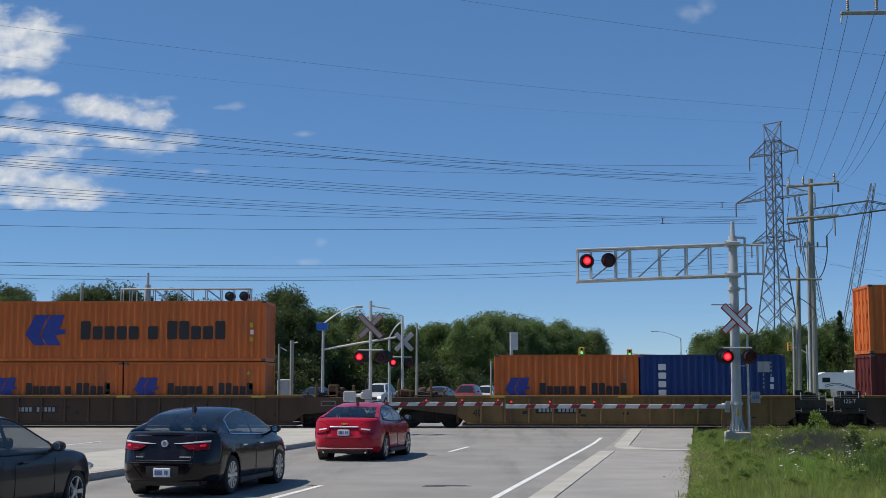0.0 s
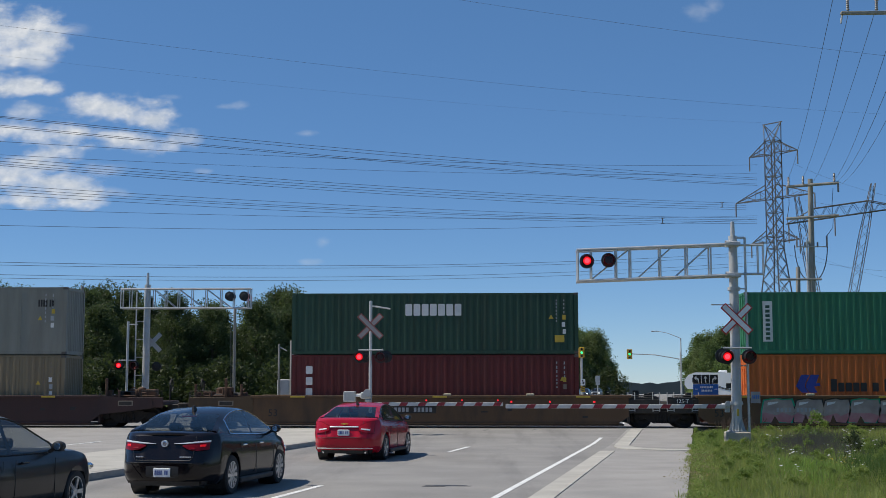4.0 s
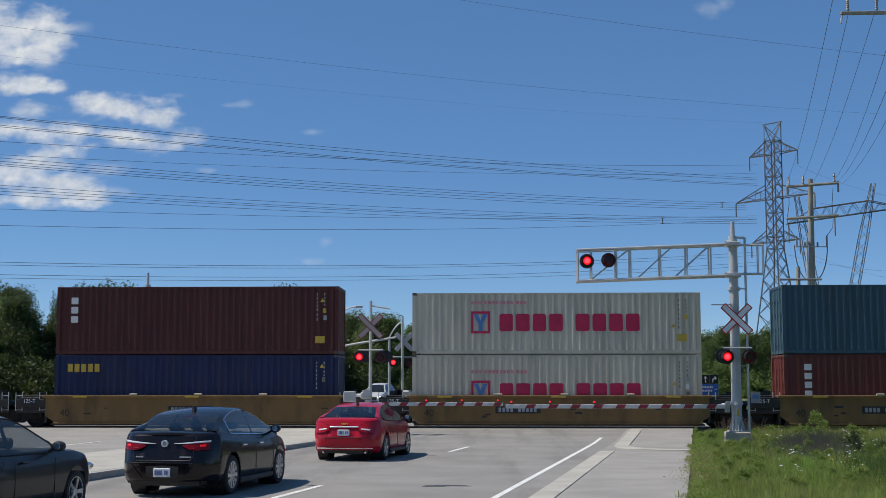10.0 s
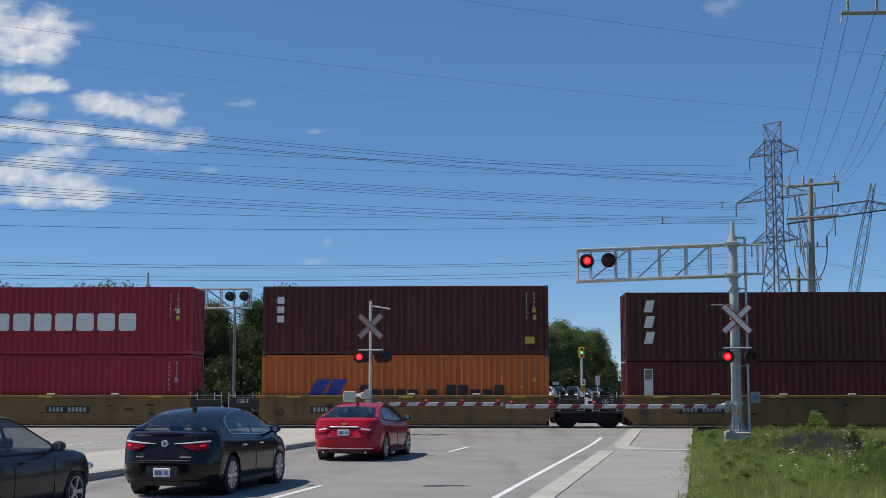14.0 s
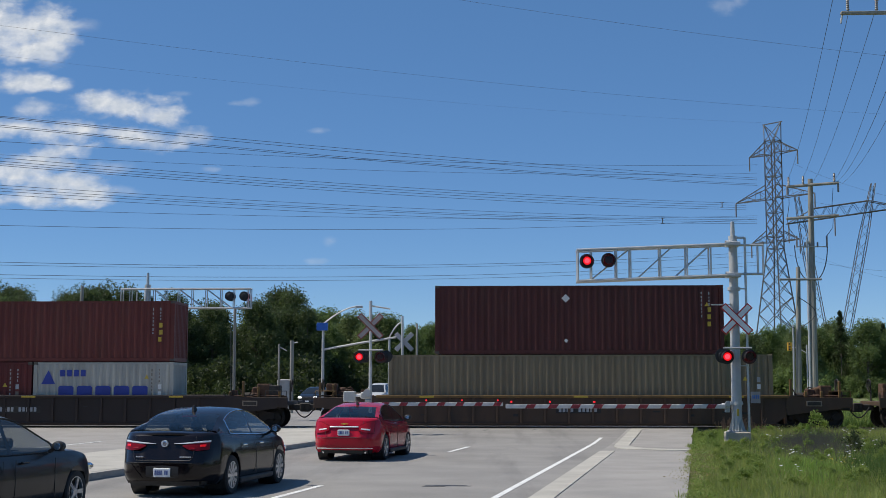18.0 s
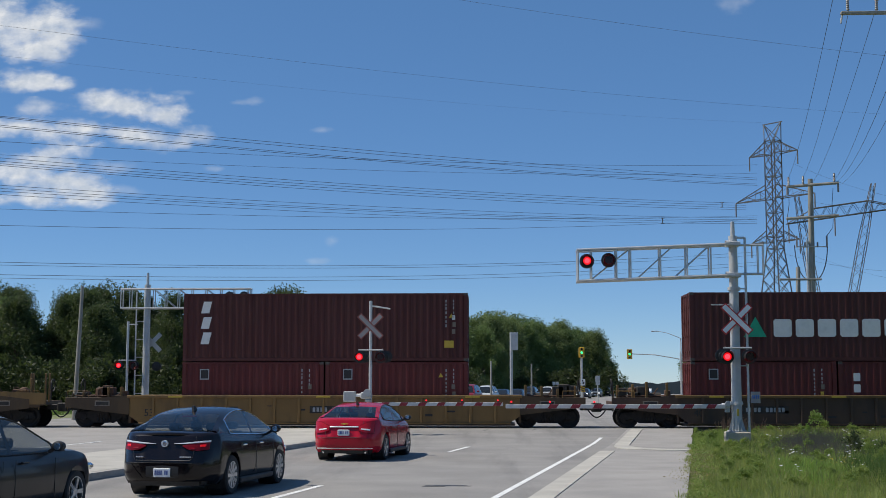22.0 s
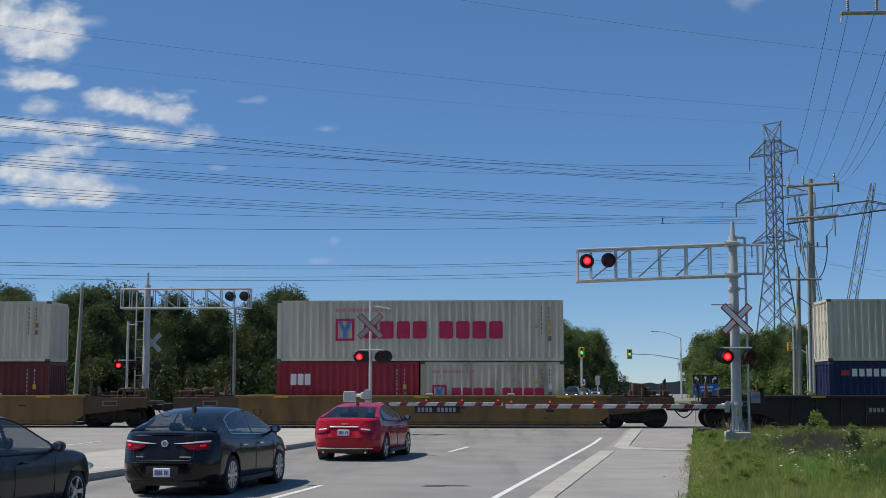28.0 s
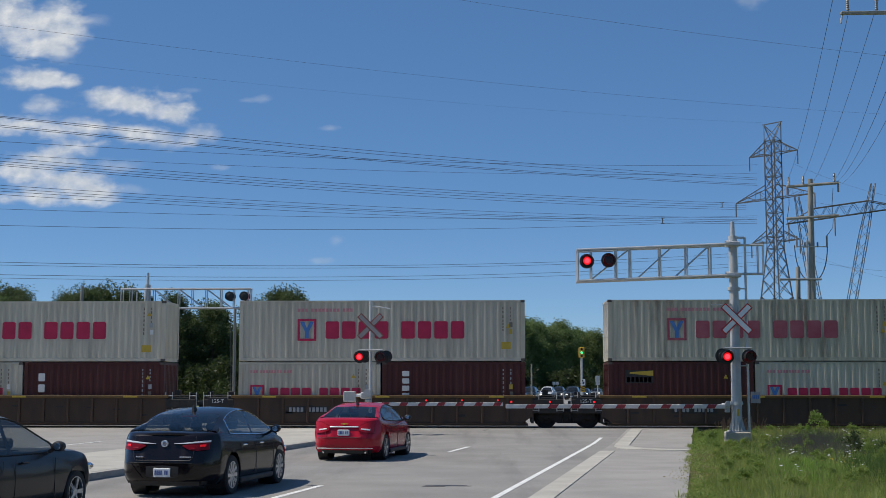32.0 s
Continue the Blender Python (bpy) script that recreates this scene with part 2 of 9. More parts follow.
# ---- mesh building ----
class Geo:
    """Gathers vertices and faces for one mesh."""

    def __init__(self):
        self.v, self.f = [], []

    def add(self, vs, fs):
        n = len(self.v)
        self.v += [tuple(p) for p in vs]
        self.f += [tuple(i + n for i in q) for q in fs]
        return self

    def box(self, x0, x1, y0, y1, z0, z1):
        return self.add([(x, y, z) for z in (z0, z1) for y in (y0, y1) for x in (x0, x1)],
                        [(0, 2, 3, 1), (4, 5, 7, 6), (0, 1, 5, 4), (1, 3, 7, 5), (3, 2, 6, 7), (2, 0, 4, 6)])

    def bbox(self, x0, x1, y0, y1, z0, z1, b):
        """A box whose edges are chamfered by b."""
        vs, rings = [], []
        for z, i in ((z0, b), (z0 + b, 0), (z1 - b, 0), (z1, b)):
            ring = []
            for x, y in ((x0 + b + i, y0 + i), (x1 - b - i, y0 + i), (x1 - i, y0 + b + i), (x1 - i, y1 - b - i), (x1 - b - i, y1 - i), (x0 + b + i, y1 - i),
                         (x0 + i, y1 - b - i), (x0 + i, y0 + b + i)):
                ring.append(len(vs))
                vs.append((x, y, z))
            rings.append(ring)
        fs = [tuple(reversed(rings[0])), tuple(rings[-1])]
        for a, c in zip(rings, rings[1:]):
            fs += [(a[k], a[(k + 1) % 8], c[(k + 1) % 8], c[k]) for k in range(8)]
        return self.add(vs, fs)

    def tube(self, a, b, r0, r1=None, n=8, cap=True):
        a, b = Vector(a), Vector(b)
        r1 = r0 if r1 is None else r1
        d = (b - a).normalized()
        u = d.orthogonal().normalized()
        w = d.cross(u)
        vs = []
        for p, r in ((a, r0), (b, r1)):
            vs += [p + r * (math.cos(2 * math.pi * k / n) * u + math.sin(2 * math.pi * k / n) * w) for k in range(n)]
        fs = [(k, (k + 1) % n, n + (k + 1) % n, n + k) for k in range(n)]
        if cap:
            fs += [tuple(reversed(range(n))), tuple(range(n, 2 * n))]
        return self.add(vs, fs)

    def bar(self, a, b, w, h=None):
        """A square bar from a to b."""
        return self.tube(a, b, w * 0.7071, None, 4)

    def path(self, pts, r, n=5):
        pts = [Vector(p) for p in pts]
        vs, fs = [], []
        for i, p in enumerate(pts):
            d = (pts[min(i + 1, len(pts) - 1)] - pts[max(i - 1, 0)]).normalized()
            u = d.cross(Vector((0.01, 0.02, 1))).normalized()
            w = d.cross(u)
            vs += [p + r * (math.cos(2 * math.pi * k / n) * u + math.sin(2 * math.pi * k / n) * w) for k in range(n)]
        for i in range(len(pts) - 1):
            fs += [(i * n + k, i * n + (k + 1) % n, (i + 1) * n + (k + 1) % n, (i + 1) * n + k) for k in range(n)]
        return self.add(vs, fs)

    def prism(self, poly, y0, y1):
        """A polygon in x and z, drawn out from y0 to y1."""
        n = len(poly)
        vs = [(x, y0, z) for x, z in poly] + [(x, y1, z) for x, z in poly]
        fs = [tuple(range(n)), tuple(range(2 * n - 1, n - 1, -1))]
        fs += [(k, n + k, n + (k + 1) % n, (k + 1) % n) for k in range(n)]
        return self.add(vs, fs)

    def prism_x(self, poly, x0, x1):
        """A polygon in y and z, drawn out from x0 to x1."""
        n = len(poly)
        vs = [(x0, y, z) for y, z in poly] + [(x1, y, z) for y, z in poly]
        fs = [tuple(range(n - 1, -1, -1)), tuple(range(n, 2 * n))]
        fs += [((k + 1) % n, n + (k + 1) % n, n + k, k) for k in range(n)]
        return self.add(vs, fs)

    def lathe(self, prof, c, axis="y", n=20):
        """Radius and offset pairs turned round an axis through c."""
        vs, fs = [], []
        for r, o in prof:
            for k in range(n):
                a = 2 * math.pi * k / n
                p = {"y": (r * math.cos(a), o, r * math.sin(a)), "x": (o, r * math.cos(a), r * math.sin(a)), "z": (r * math.cos(a), r * math.sin(a), o)}[axis]
                vs.append((c[0] + p[0], c[1] + p[1], c[2] + p[2]))
        for i in range(len(prof) - 1):
            fs += [(i * n + k, i * n + (k + 1) % n, (i + 1) * n + (k + 1) % n, (i + 1) * n + k) for k in range(n)]
        return self.add(vs, fs)

    def mesh(self, name, material, smooth=False):
        me = bpy.data.meshes.new(name)
        me.from_pydata(self.v, [], self.f)
        bm = bmesh.new()
        bm.from_mesh(me)
        if smooth:
            bmesh.ops.remove_doubles(bm, verts=bm.verts, dist=1e-5)
        bmesh.ops.recalc_face_normals(bm, faces=bm.faces)
        bm.to_mesh(me)
        bm.free()
        me.materials.append(material)
        if smooth:
            me.shade_smooth()
            me.set_sharp_from_angle(angle=radians(38))
        return me


def part(name, geo, material, parent, label="", at=None, smooth=False):
    """Links a gathered mesh as one object under its thing or part."""
    ob = new(name, geo.mesh(name, material, smooth))
    ob.parent = parent
    if at is not None:
        ob.matrix_basis = at
    return tagged(ob, label)


def shared(name, me, material, parent, label="", at=None):
    """A part on a mesh that others share, in a material of its own."""
    ob = new(name, me)
    ob.parent = parent
    if material is not None:
        ob.material_slots[0].link = "OBJECT"
        ob.material_slots[0].material = material
    if at is not None:
        ob.matrix_basis = at
    return tagged(ob, label)


def thing(name, at, label, category, group="", kind=""):
    ob = new(name)
    ob.matrix_basis = at
    ob.empty_display_size = 0.2
    return tagged(ob, label, category, group, kind)


def words(text, size):
    """The mesh of a line of writing in the built-in font, standing in x and z, centred."""
    cu = bpy.data.curves.new("writing", "FONT")
    cu.body, cu.size, cu.align_x, cu.align_y, cu.extrude = text, size, "CENTER", "CENTER", 0.004
    ob = new("writing", cu)
    bpy.context.view_layer.update()
    me = bpy.data.meshes.new_from_object(ob)
    bpy.data.objects.remove(ob)
    me.materials.clear()
    me.materials.append(M_BLACK)
    me.transform(Matrix.Rotation(radians(90), 4, "X"))
    return me


# ---- ground, road, track ----
TRACK_Y = 55.75


def road_z(y):
    """The road lies a little below the rails and rises to the crossing."""
    if y < 44:
        return -0.17
    if y < 53:
        return -0.17 + 0.17 * (y - 44) / 9
    if y < 60:
        return 0.0
    if y < 85:
        return 0.35 * (y - 60) / 25
    if y < 130:
        return 0.35 - 0.35 * (y - 85) / 45
    # a low crest, then downhill
    if y < 290:
        return 0.0
    if y < 350:
        return -0.0005 * (y - 290) ** 2
    return max(-16.8, -1.8 - 0.06 * (y - 350))


def rp(off, y, dz=0.0):
    """A point of the road: off metres to the right of its right-hand edge line, at the depth y."""
    return (-0.02 + (y - 22.5) * 0.1545 / 0.988 + off / 0.988, y, road_z(y) + dz)


def strip(name, o0, o1, ys, material, dz=0.0, thick=0.12, group="", label="", category=""):
    """A slab that follows the road between two offsets."""
    g = Geo()
    vs, fs = [], []
    for y in ys:
        for o, d in ((o0, dz), (o1, dz), (o1, dz - thick), (o0, dz - thick)):
            vs.append(rp(o, y, d))
    for i in range(len(ys) - 1):
        a, b = 4 * i, 4 * i + 4
        for k in range(4):
            fs.append((a + k, a + (k + 1) % 4, b + (k + 1) % 4, b + k))
    n = 4 * (len(ys) - 1)
    fs += [(3, 2, 1, 0), (n, n + 1, n + 2, n + 3)]
    g.add(vs, fs)
    ob = new(name, g.mesh(name, material))
    return ob


YS_ALL = [-40, 0, 20, 30, 40, 44, 46, 48, 50, 52, 53, 54.6]
YS_FAR = [57.3, 58, 60, 66, 72, 80, 90, 110, 130, 180, 290, 300, 310, 320, 330, 350, 400, 600]

g = Geo()
vs, fs = [], []
lim = [-3000, -900, -300, -140, -70, -40, -25, -15, -8, 0, 4, 8, 12, 16, 20, 26, 34, 48, 80, 160, 320, 900, 3000]
ly = [-3000, -600, -120, -30, 0, 12, 20, 26, 32, 38, 43, 48, 51, 53.2, 58.5, 64, 75, 100, 130, 160, 290, 300, 310, 320, 330, 350, 600, 700, 1800, 4500]
for y in ly:
    for x in lim:
        z = -0.28 if y < 60 else 0.05 if y < 110 else road_z(y) - 0.1
        if 18 < y < 52 and 5 < x < 20:
            z += 0.06 * math.sin(x * 0.9) * math.sin(y * 0.3) + 0.07
        vs.append((x, y, z))
w = len(lim)
for j in range(len(ly) - 1):
    for i in range(w - 1):
        fs.append((j * w + i, j * w + i + 1, (j + 1) * w + i + 1, (j + 1) * w + i))
g.add(vs, fs)
tagged(new("ground", g.mesh("ground", M_EARTH)), "rough grassy ground beside road and railway", "ground", kind="structure")

road = strip("road", -8.75, 0.62, YS_ALL, M_ASPH)
tagged(road, "grey worn asphalt road with two lanes", "road", kind="structure")
tagged(strip("road_far", -29, 4.2, YS_FAR, M_ASPH), "grey asphalt road beyond the railway", "road", kind="structure")
g = Geo()
g.box(14, 160, 146.5, 156, -0.2, 0.03)
tagged(new("side_road", g.mesh("side_road", M_ASPH)), "grey asphalt side road beyond the crossing", "road", kind="structure")
tagged(strip("road_oncoming", -30, -12.6, YS_ALL, M_ASPH2), "pale asphalt oncoming carriageway", "road", kind="structure")
tagged(strip("median", -12.6, -8.95, [-40, 0, 20, 30, 40, 44, 48, 50.5], M_CONC, 0.15, 0.3), "pale concrete median island", "median", kind="structure")
tagged(strip("median_flat", -12.6, -8.75, [50.5, 52, 53, 54.6], M_ASPH2), "flat paved end of the median", "pavement", kind="structure")
tagged(strip("kerb_median", -8.95, -8.75, [-40, 0, 20, 30, 40, 44, 48, 50.5], M_KERB, 0.146, 0.3), "grey concrete kerb of the median", "kerb", kind="structure")
tagged(strip("kerb_right", 0.62, 1.05, [-40, 0, 20, 30, 38.3], M_CONC, 0.035, 0.3), "low pale concrete gutter beside the road", "kerb", kind="structure")
tagged(strip("pavement", 1.05, 3.27, [-40, 0, 20, 30, 38.5], M_ASPH2, 0.02, 0.2), "pale asphalt footpath beside the road", "pavement", kind="structure")
tagged(strip("pavement_far", 0.62, 3.25, [38.52, 40, 44, 46, 48, 50, 52, 53, 54.6], M_ASPH2, 0.004, 0.2), "pale asphalt footpath at the crossing", "pavement", kind="structure")
g = Geo()
# road side and footpath side of the hooked kerb: offset, depth
near = [(0.78, 53.3), (0.78, 48.0), (0.78, 44.0), (0.80, 42.2), (0.86, 41.1), (1.02, 40.3), (1.32, 39.75), (1.8, 39.35), (2.5, 39.0), (3.3, 38.75)]
inner = [(1.24, 53.3), (1.24, 48.0), (1.24, 44.0), (1.25, 42.8), (1.28, 42.0), (1.38, 41.3), (1.58, 40.7), (1.95, 40.1), (2.58, 39.6), (3.3, 39.3)]
vs = []
for (o0, y0), (o1, y1) in zip(near, inner):
    vs += [rp(o0, y0, 0.03), rp(o1, y1, 0.03), rp(o0, y0, -0.15), rp(o1, y1, -0.15)]
fs = []
for k in range(len(near) - 1):
    a, b = 4 * k, 4 * k + 4
    fs += [(a, b, b + 1, a + 1), (a, a + 2, b + 2, b), (a + 1, b + 1, b + 3, a + 3)]
fs += [(0, 1, 3, 2), (4 * k + 4, 4 * k + 6, 4 * k + 7, 4 * k + 5)]
g.add(vs, fs)
tagged(new("kerb_curve", g.mesh("kerb_curve", M_CONC)), "hooked pale concrete kerb at the crossing", "kerb", kind="structure")

# painted lines
tagged(strip("edge_line", -0.06, 0.06, [57.6, 60, 66, 72, 80, 90], M_LINE, 0.004, 0.004), "white painted edge line on asphalt", "road line", kind="structure")
for k, (o, y0, y1, wd) in enumerate([(0.0, -40, 47.3, 0.12)]):
    tagged(strip("edge_line", o - wd / 2, o + wd / 2, [y0, 0, 20, 30, 40, 44, 46, y1], M_LINE, 0.004, 0.004), "white painted edge line on asphalt", "road line", kind="structure")
for y in (4.5, 13.2, 22.0, 38.2):
    tagged(strip("lane_line", -3.80, -3.68, [y, y + 3.2], M_LINE, 0.004, 0.004), "white dashed lane line on asphalt", "road line", kind="structure")
for o, y0, y1 in ((-13.1, 39.0, 43.2), (-13.1, 30, 34.0), (-16.9, 49.0, 54.0), (-16.9, 40.0, 44.5)):
    tagged(strip("lane_line", o - 0.07, o + 0.07, [y0, (y0 + y1) / 2, y1], M_LINE, 0.004, 0.004), "white dashed lane line on asphalt", "road line", kind="structure")
# patches and sealed cracks
for o, y, wd, ln in ((-1.75, 25.0, 0.42, 0.28), (-1.4, 25.12, 0.45, 0.2), (-1.05, 25.08, 0.2, 0.12), (-1.6, 25.24, 0.3, 0.14)):
    tagged(strip("tar_patch", o, o + wd, [y, y + ln], M_TAR, 0.003 + 0.0004 * (wd * 10 % 3), 0.003), "dark tar patch on the asphalt", "tar patch", kind="structure")
for o, y0, y1 in ((-1.6, 52.2, 53.4), (-5.0, 51.9, 53.0), (0.9, 51.8, 53.2), (-3.1, 52.3, 53.1)):
    tagged(strip("crack_seal", o, o + 0.05, [y0, y1], M_TAR, 0.0025, 0.003), "dark sealed crack in the asphalt", "crack seal", kind="structure")

# ballast bed, ties, rails, crossing panels
g = Geo()
for x0, x1 in ((-400, -24), (9.4, 400)):
    g.prism_x([(52.9, -0.4), (58.6, -0.4), (57.6, -0.12), (53.9, -0.12)], x0, x1)
tagged(new("ballast", g.mesh("ballast", M_BALLAST)), "grey crushed stone ballast under the track", "ballast", kind="stuff")
tie = Geo().bbox(-0.12, 0.12, -1.3, 1.3, -0.25, -0.08, 0.015).mesh("tie", M_TIE)
track = thing("railway_track", pose(0, TRACK_Y, 0), "steel railway track on timber ties", "track", kind="structure")
for k in range(-70, 80):
    x = k * 0.55
    if x < -24.2 or x > 9.6:
        shared("tie", tie, None, track, at=pose(x, 0, 0))
for s in (-1, 1):
    g = Geo().prism_x([(s * 0.7525 + a, b) for a, b in ((-0.07, -0.17), (0.07, -0.17), (0.07, -0.155), (0.012, -0.13), (0.012, -0.04), (0.036, -0.03),
                                                       (0.036, 0.0), (-0.036, 0.0), (-0.036, -0.03), (-0.012, -0.04), (-0.012, -0.13), (-0.07, -0.155))], -400, 400)
    r = part("rail", g, M_RAIL, track)
    part("railhead", Geo().box(-400, 400, s * 0.7525 - 0.03, s * 0.7525 + 0.03, 0.0, 0.003), M_RAILTOP, r, "polished rail head")
cp = thing("crossing_surface", pose(0, TRACK_Y, 0), "dark rubber panels between the rails at the crossing", "crossing panel", kind="structure")
for y0, y1 in ((-1.25, -0.84), (-0.66, 0.0), (0.005, 0.66), (0.84, 1.6)):
    for k in range(-13, 6):
        part("panel", Geo().bbox(k * 1.83, k * 1.83 + 1.82, y0, y1, -0.2, -0.008, 0.01), M_RUBBER, cp)


# ---- the train ----
SPEED = 18.88
FLOOR_Z = 0.19
HC, STD = 2.896, 2.591
PAINTS = {
    "orange": ((0.56, 0.138, 0.03), "orange"), "brown": ((0.08, 0.021, 0.018), "dark red-brown"), "maroon": ((0.112, 0.02, 0.019), "maroon"),
    "rust": ((0.13, 0.031, 0.025), "faded red-brown"), "red": ((0.3, 0.022, 0.035), "red"), "navy": ((0.012, 0.022, 0.075), "navy blue"),
    "blue": ((0.015, 0.045, 0.18), "blue"), "teal": ((0.044, 0.093, 0.125), "dark grey-teal"), "white": ((0.545, 0.5, 0.395), "pale grey-white"),
    "oldwhite": ((0.54, 0.49, 0.375), "rust-streaked off-white"), "taupe": ((0.19, 0.15, 0.09), "dull taupe"), "green": ((0.036, 0.175, 0.095), "bright green"),
    "dkgreen": ((0.028, 0.07, 0.045), "dark green"), "greyblue": ((0.205, 0.208, 0.18), "plain blue-grey"), "crimson": ((0.36, 0.016, 0.032), "crimson"),
    "bluetri": ((0.38, 0.375, 0.335), "pale blue-grey"), "khaki": ((0.215, 0.172, 0.108), "grey khaki"),
}
CPAINT = {k: paint("container_" + k, v[0], amt=0.4 if k == "rust" else 0.28) for k, v in PAINTS.items()}
CPAINT["oldwhite"] = paint("container_rusty_white", PAINTS["oldwhite"][0], (0.17, 0.085, 0.045), 0.95, 0.65)
CPAINT["white"] = paint("container_dusty_white", PAINTS["white"][0], (0.27, 0.235, 0.18), 0.5)
M_LET = {
    "black": mat("marks_black", (0.02, 0.018, 0.018), rough=0.6), "white": mat("marks_white", (0.62, 0.62, 0.6), rough=0.6, stain=(0.3, 0.25, 0.2), stain_amt=0.3, stain_scale=3),
    "logo_blue": mat("marks_blue", (0.02, 0.04, 0.24), rough=0.6), "crimson": mat("marks_crimson", (0.42, 0.012, 0.06), rough=0.6),
    "sky": mat("marks_light_blue", (0.06, 0.17, 0.42), rough=0.6), "green": mat("marks_green", (0.01, 0.28, 0.16), rough=0.6),
    "yellow": mat("marks_yellow", (0.45, 0.31, 0.035), rough=0.6), "fade": mat("marks_faded_pink", (0.5, 0.2, 0.22), rough=0.6),
    "redmark": mat("marks_red", (0.35, 0.03, 0.03), rough=0.6), "pink": mat("graffiti_pink", (0.37, 0.13, 0.15), (0.44, 0.27, 0.26), rough=0.6, scale=2),
    "blush": mat("graffiti_pale", (0.25, 0.2, 0.18), (0.4, 0.34, 0.3), rough=0.6, scale=2), "pinkdeep": mat("graffiti_deep_pink", (0.28, 0.03, 0.05), (0.34, 0.08, 0.1), rough=0.6, scale=2),
    "darkgreen": mat("graffiti_green", (0.03, 0.07, 0.045), (0.05, 0.12, 0.07), rough=0.6, scale=2),
    "crimson_old": mat("marks_faded_crimson", (0.36, 0.06, 0.09), (0.42, 0.12, 0.14), rough=0.7, scale=2),
    "dim": mat("marks_dim", (0.16, 0.13, 0.1), rough=0.6), "grey": mat("marks_grey", (0.3, 0.31, 0.32), rough=0.6),
}
M_CORNER = mat("corner_casting", (0.05, 0.045, 0.04), (0.09, 0.08, 0.07), rough=0.7)


def corrugated(x0, x1, z0, z1, y, depth, pitch=0.28):
    """A trapezoid-profiled steel sheet in x and z whose ridges reach y."""
    n = max(2, round((x1 - x0) / pitch))
    p = (x1 - x0) / n
    xs = []
    for k in range(n):
        a = x0 + k * p
        xs += [(a, y + depth), (a + 0.26 * p, y + depth), (a + 0.5 * p, y), (a + 0.76 * p, y)]
    xs.append((x1, y + depth))
    m = len(xs)
    g = Geo()
    g.add([(x, yy, z) for z in (z0, z1) for x, yy in xs], [(k, k + 1, m + k + 1, m + k) for k in range(m - 1)])
    return g


_cache = {}


def container_meshes(length, h, plain):
    key = (length, h, plain)
    if key in _cache:
        return _cache[key]
    a, w = length / 2, 1.219
    me = {}
    g = Geo()
    for sx in (-1, 1):
        for sy in (-1, 1):
            x, y = sx * (a - 0.08), sy * (w - 0.075)
            g.box(x - 0.08, x + 0.08, y - 0.075, y + 0.075, 0.11, h - 0.11)
    for sy in (-1, 1):
        y = sy * (w - 0.05)
        g.box(-a + 0.16, a - 0.16, y - 0.045, y + 0.045, 0.0, 0.15)
        g.box(-a + 0.16, a - 0.16, y - 0.04, y + 0.04, h - 0.08, h - 0.01)
    for sx in (-1, 1):
        x = sx * (a - 0.06)
        g.box(x - 0.055, x + 0.055, -w + 0.15, w - 0.15, 0.0, 0.16)
        g.box(x - 0.055, x + 0.055, -w + 0.15, w - 0.15, h - 0.12, h - 0.01)
    if length > 13:
        for sx in (-1, 1):
            for sy in (-1, 1):
                g.box(sx * 6.02 - 0.07, sx * 6.02 + 0.07, sy * w - 0.06 * (sy + 1), sy * w - 0.06 * (sy - 1), 0.0, h)
    me["frame"] = g.mesh("frame", M_CORNER)
    if plain:
        g = Geo()
        g.box(-a + 0.16, a - 0.16, -w + 0.012, -w + 0.03, 0.15, h - 0.08)
        me["side_panel"] = g.mesh("side_panel", M_CORNER)
    else:
        me["side_panel"] = corrugated(-a + 0.16, a - 0.16, 0.15, h - 0.08, -w + 0.01, 0.036).mesh("side_panel", M_CORNER)
    me["roof"] = Geo().box(-a + 0.1, a - 0.1, -w + 0.09, w - 0.09, h - 0.05, h - 0.02).mesh("roof", M_CORNER)
    me["floor"] = Geo().box(-a + 0.12, a - 0.12, -w + 0.1, w - 0.1, 0.08, 0.14).mesh("floor", M_CORNER)
    g = corrugated(-w + 0.15, w - 0.15, 0.16, h - 0.12, 0.0, 0.04, 0.25)
    me["end_panel"] = g.mesh("end_panel", M_CORNER)
    me["end_panel"].transform(Matrix.Translation((a - 0.02, 0, 0)) @ Matrix.Rotation(radians(90), 4, "Z"))
    g = corrugated(0.012, w - 0.155, 0.17, h - 0.13, 0.0, 0.03, 0.3)
    me["door"] = g.mesh("door", M_CORNER)
    me["door"].transform(Matrix.Translation((-a + 0.03, 0, 0)) @ Matrix.Rotation(radians(-90), 4, "Z"))
    g = Geo().tube((-a - 0.005, 0, 0.06), (-a - 0.005, 0, h - 0.05), 0.018, n=6)
    for z in (0.35, 1.0, 1.6, 2.2):
        g.box(-a - 0.02, -a + 0.03, -0.04, 0.04, z, z + 0.08)
    me["lock_rod"] = g.mesh("lock_rod", M_CORNER)
    me["corner_casting"] = Geo().bbox(-0.09, 0.09, -0.082, 0.082, 0, 0.12, 0.012).mesh("corner_casting", M_CORNER)
    _cache[key] = me
    return me


def ring(g, x0, x1, z0, z1, s, y):
    """An open block: four strokes of the width s."""
    t = 0.004
    g.box(x0, x0 + s, y, y + t, z0, z1)
    g.box(x1 - s, x1, y, y + t, z0, z1)
    g.box(x0 + s, x1 - s, y, y + t, z0, z0 + s)
    g.box(x0 + s, x1 - s, y, y + t, z1 - s, z1)


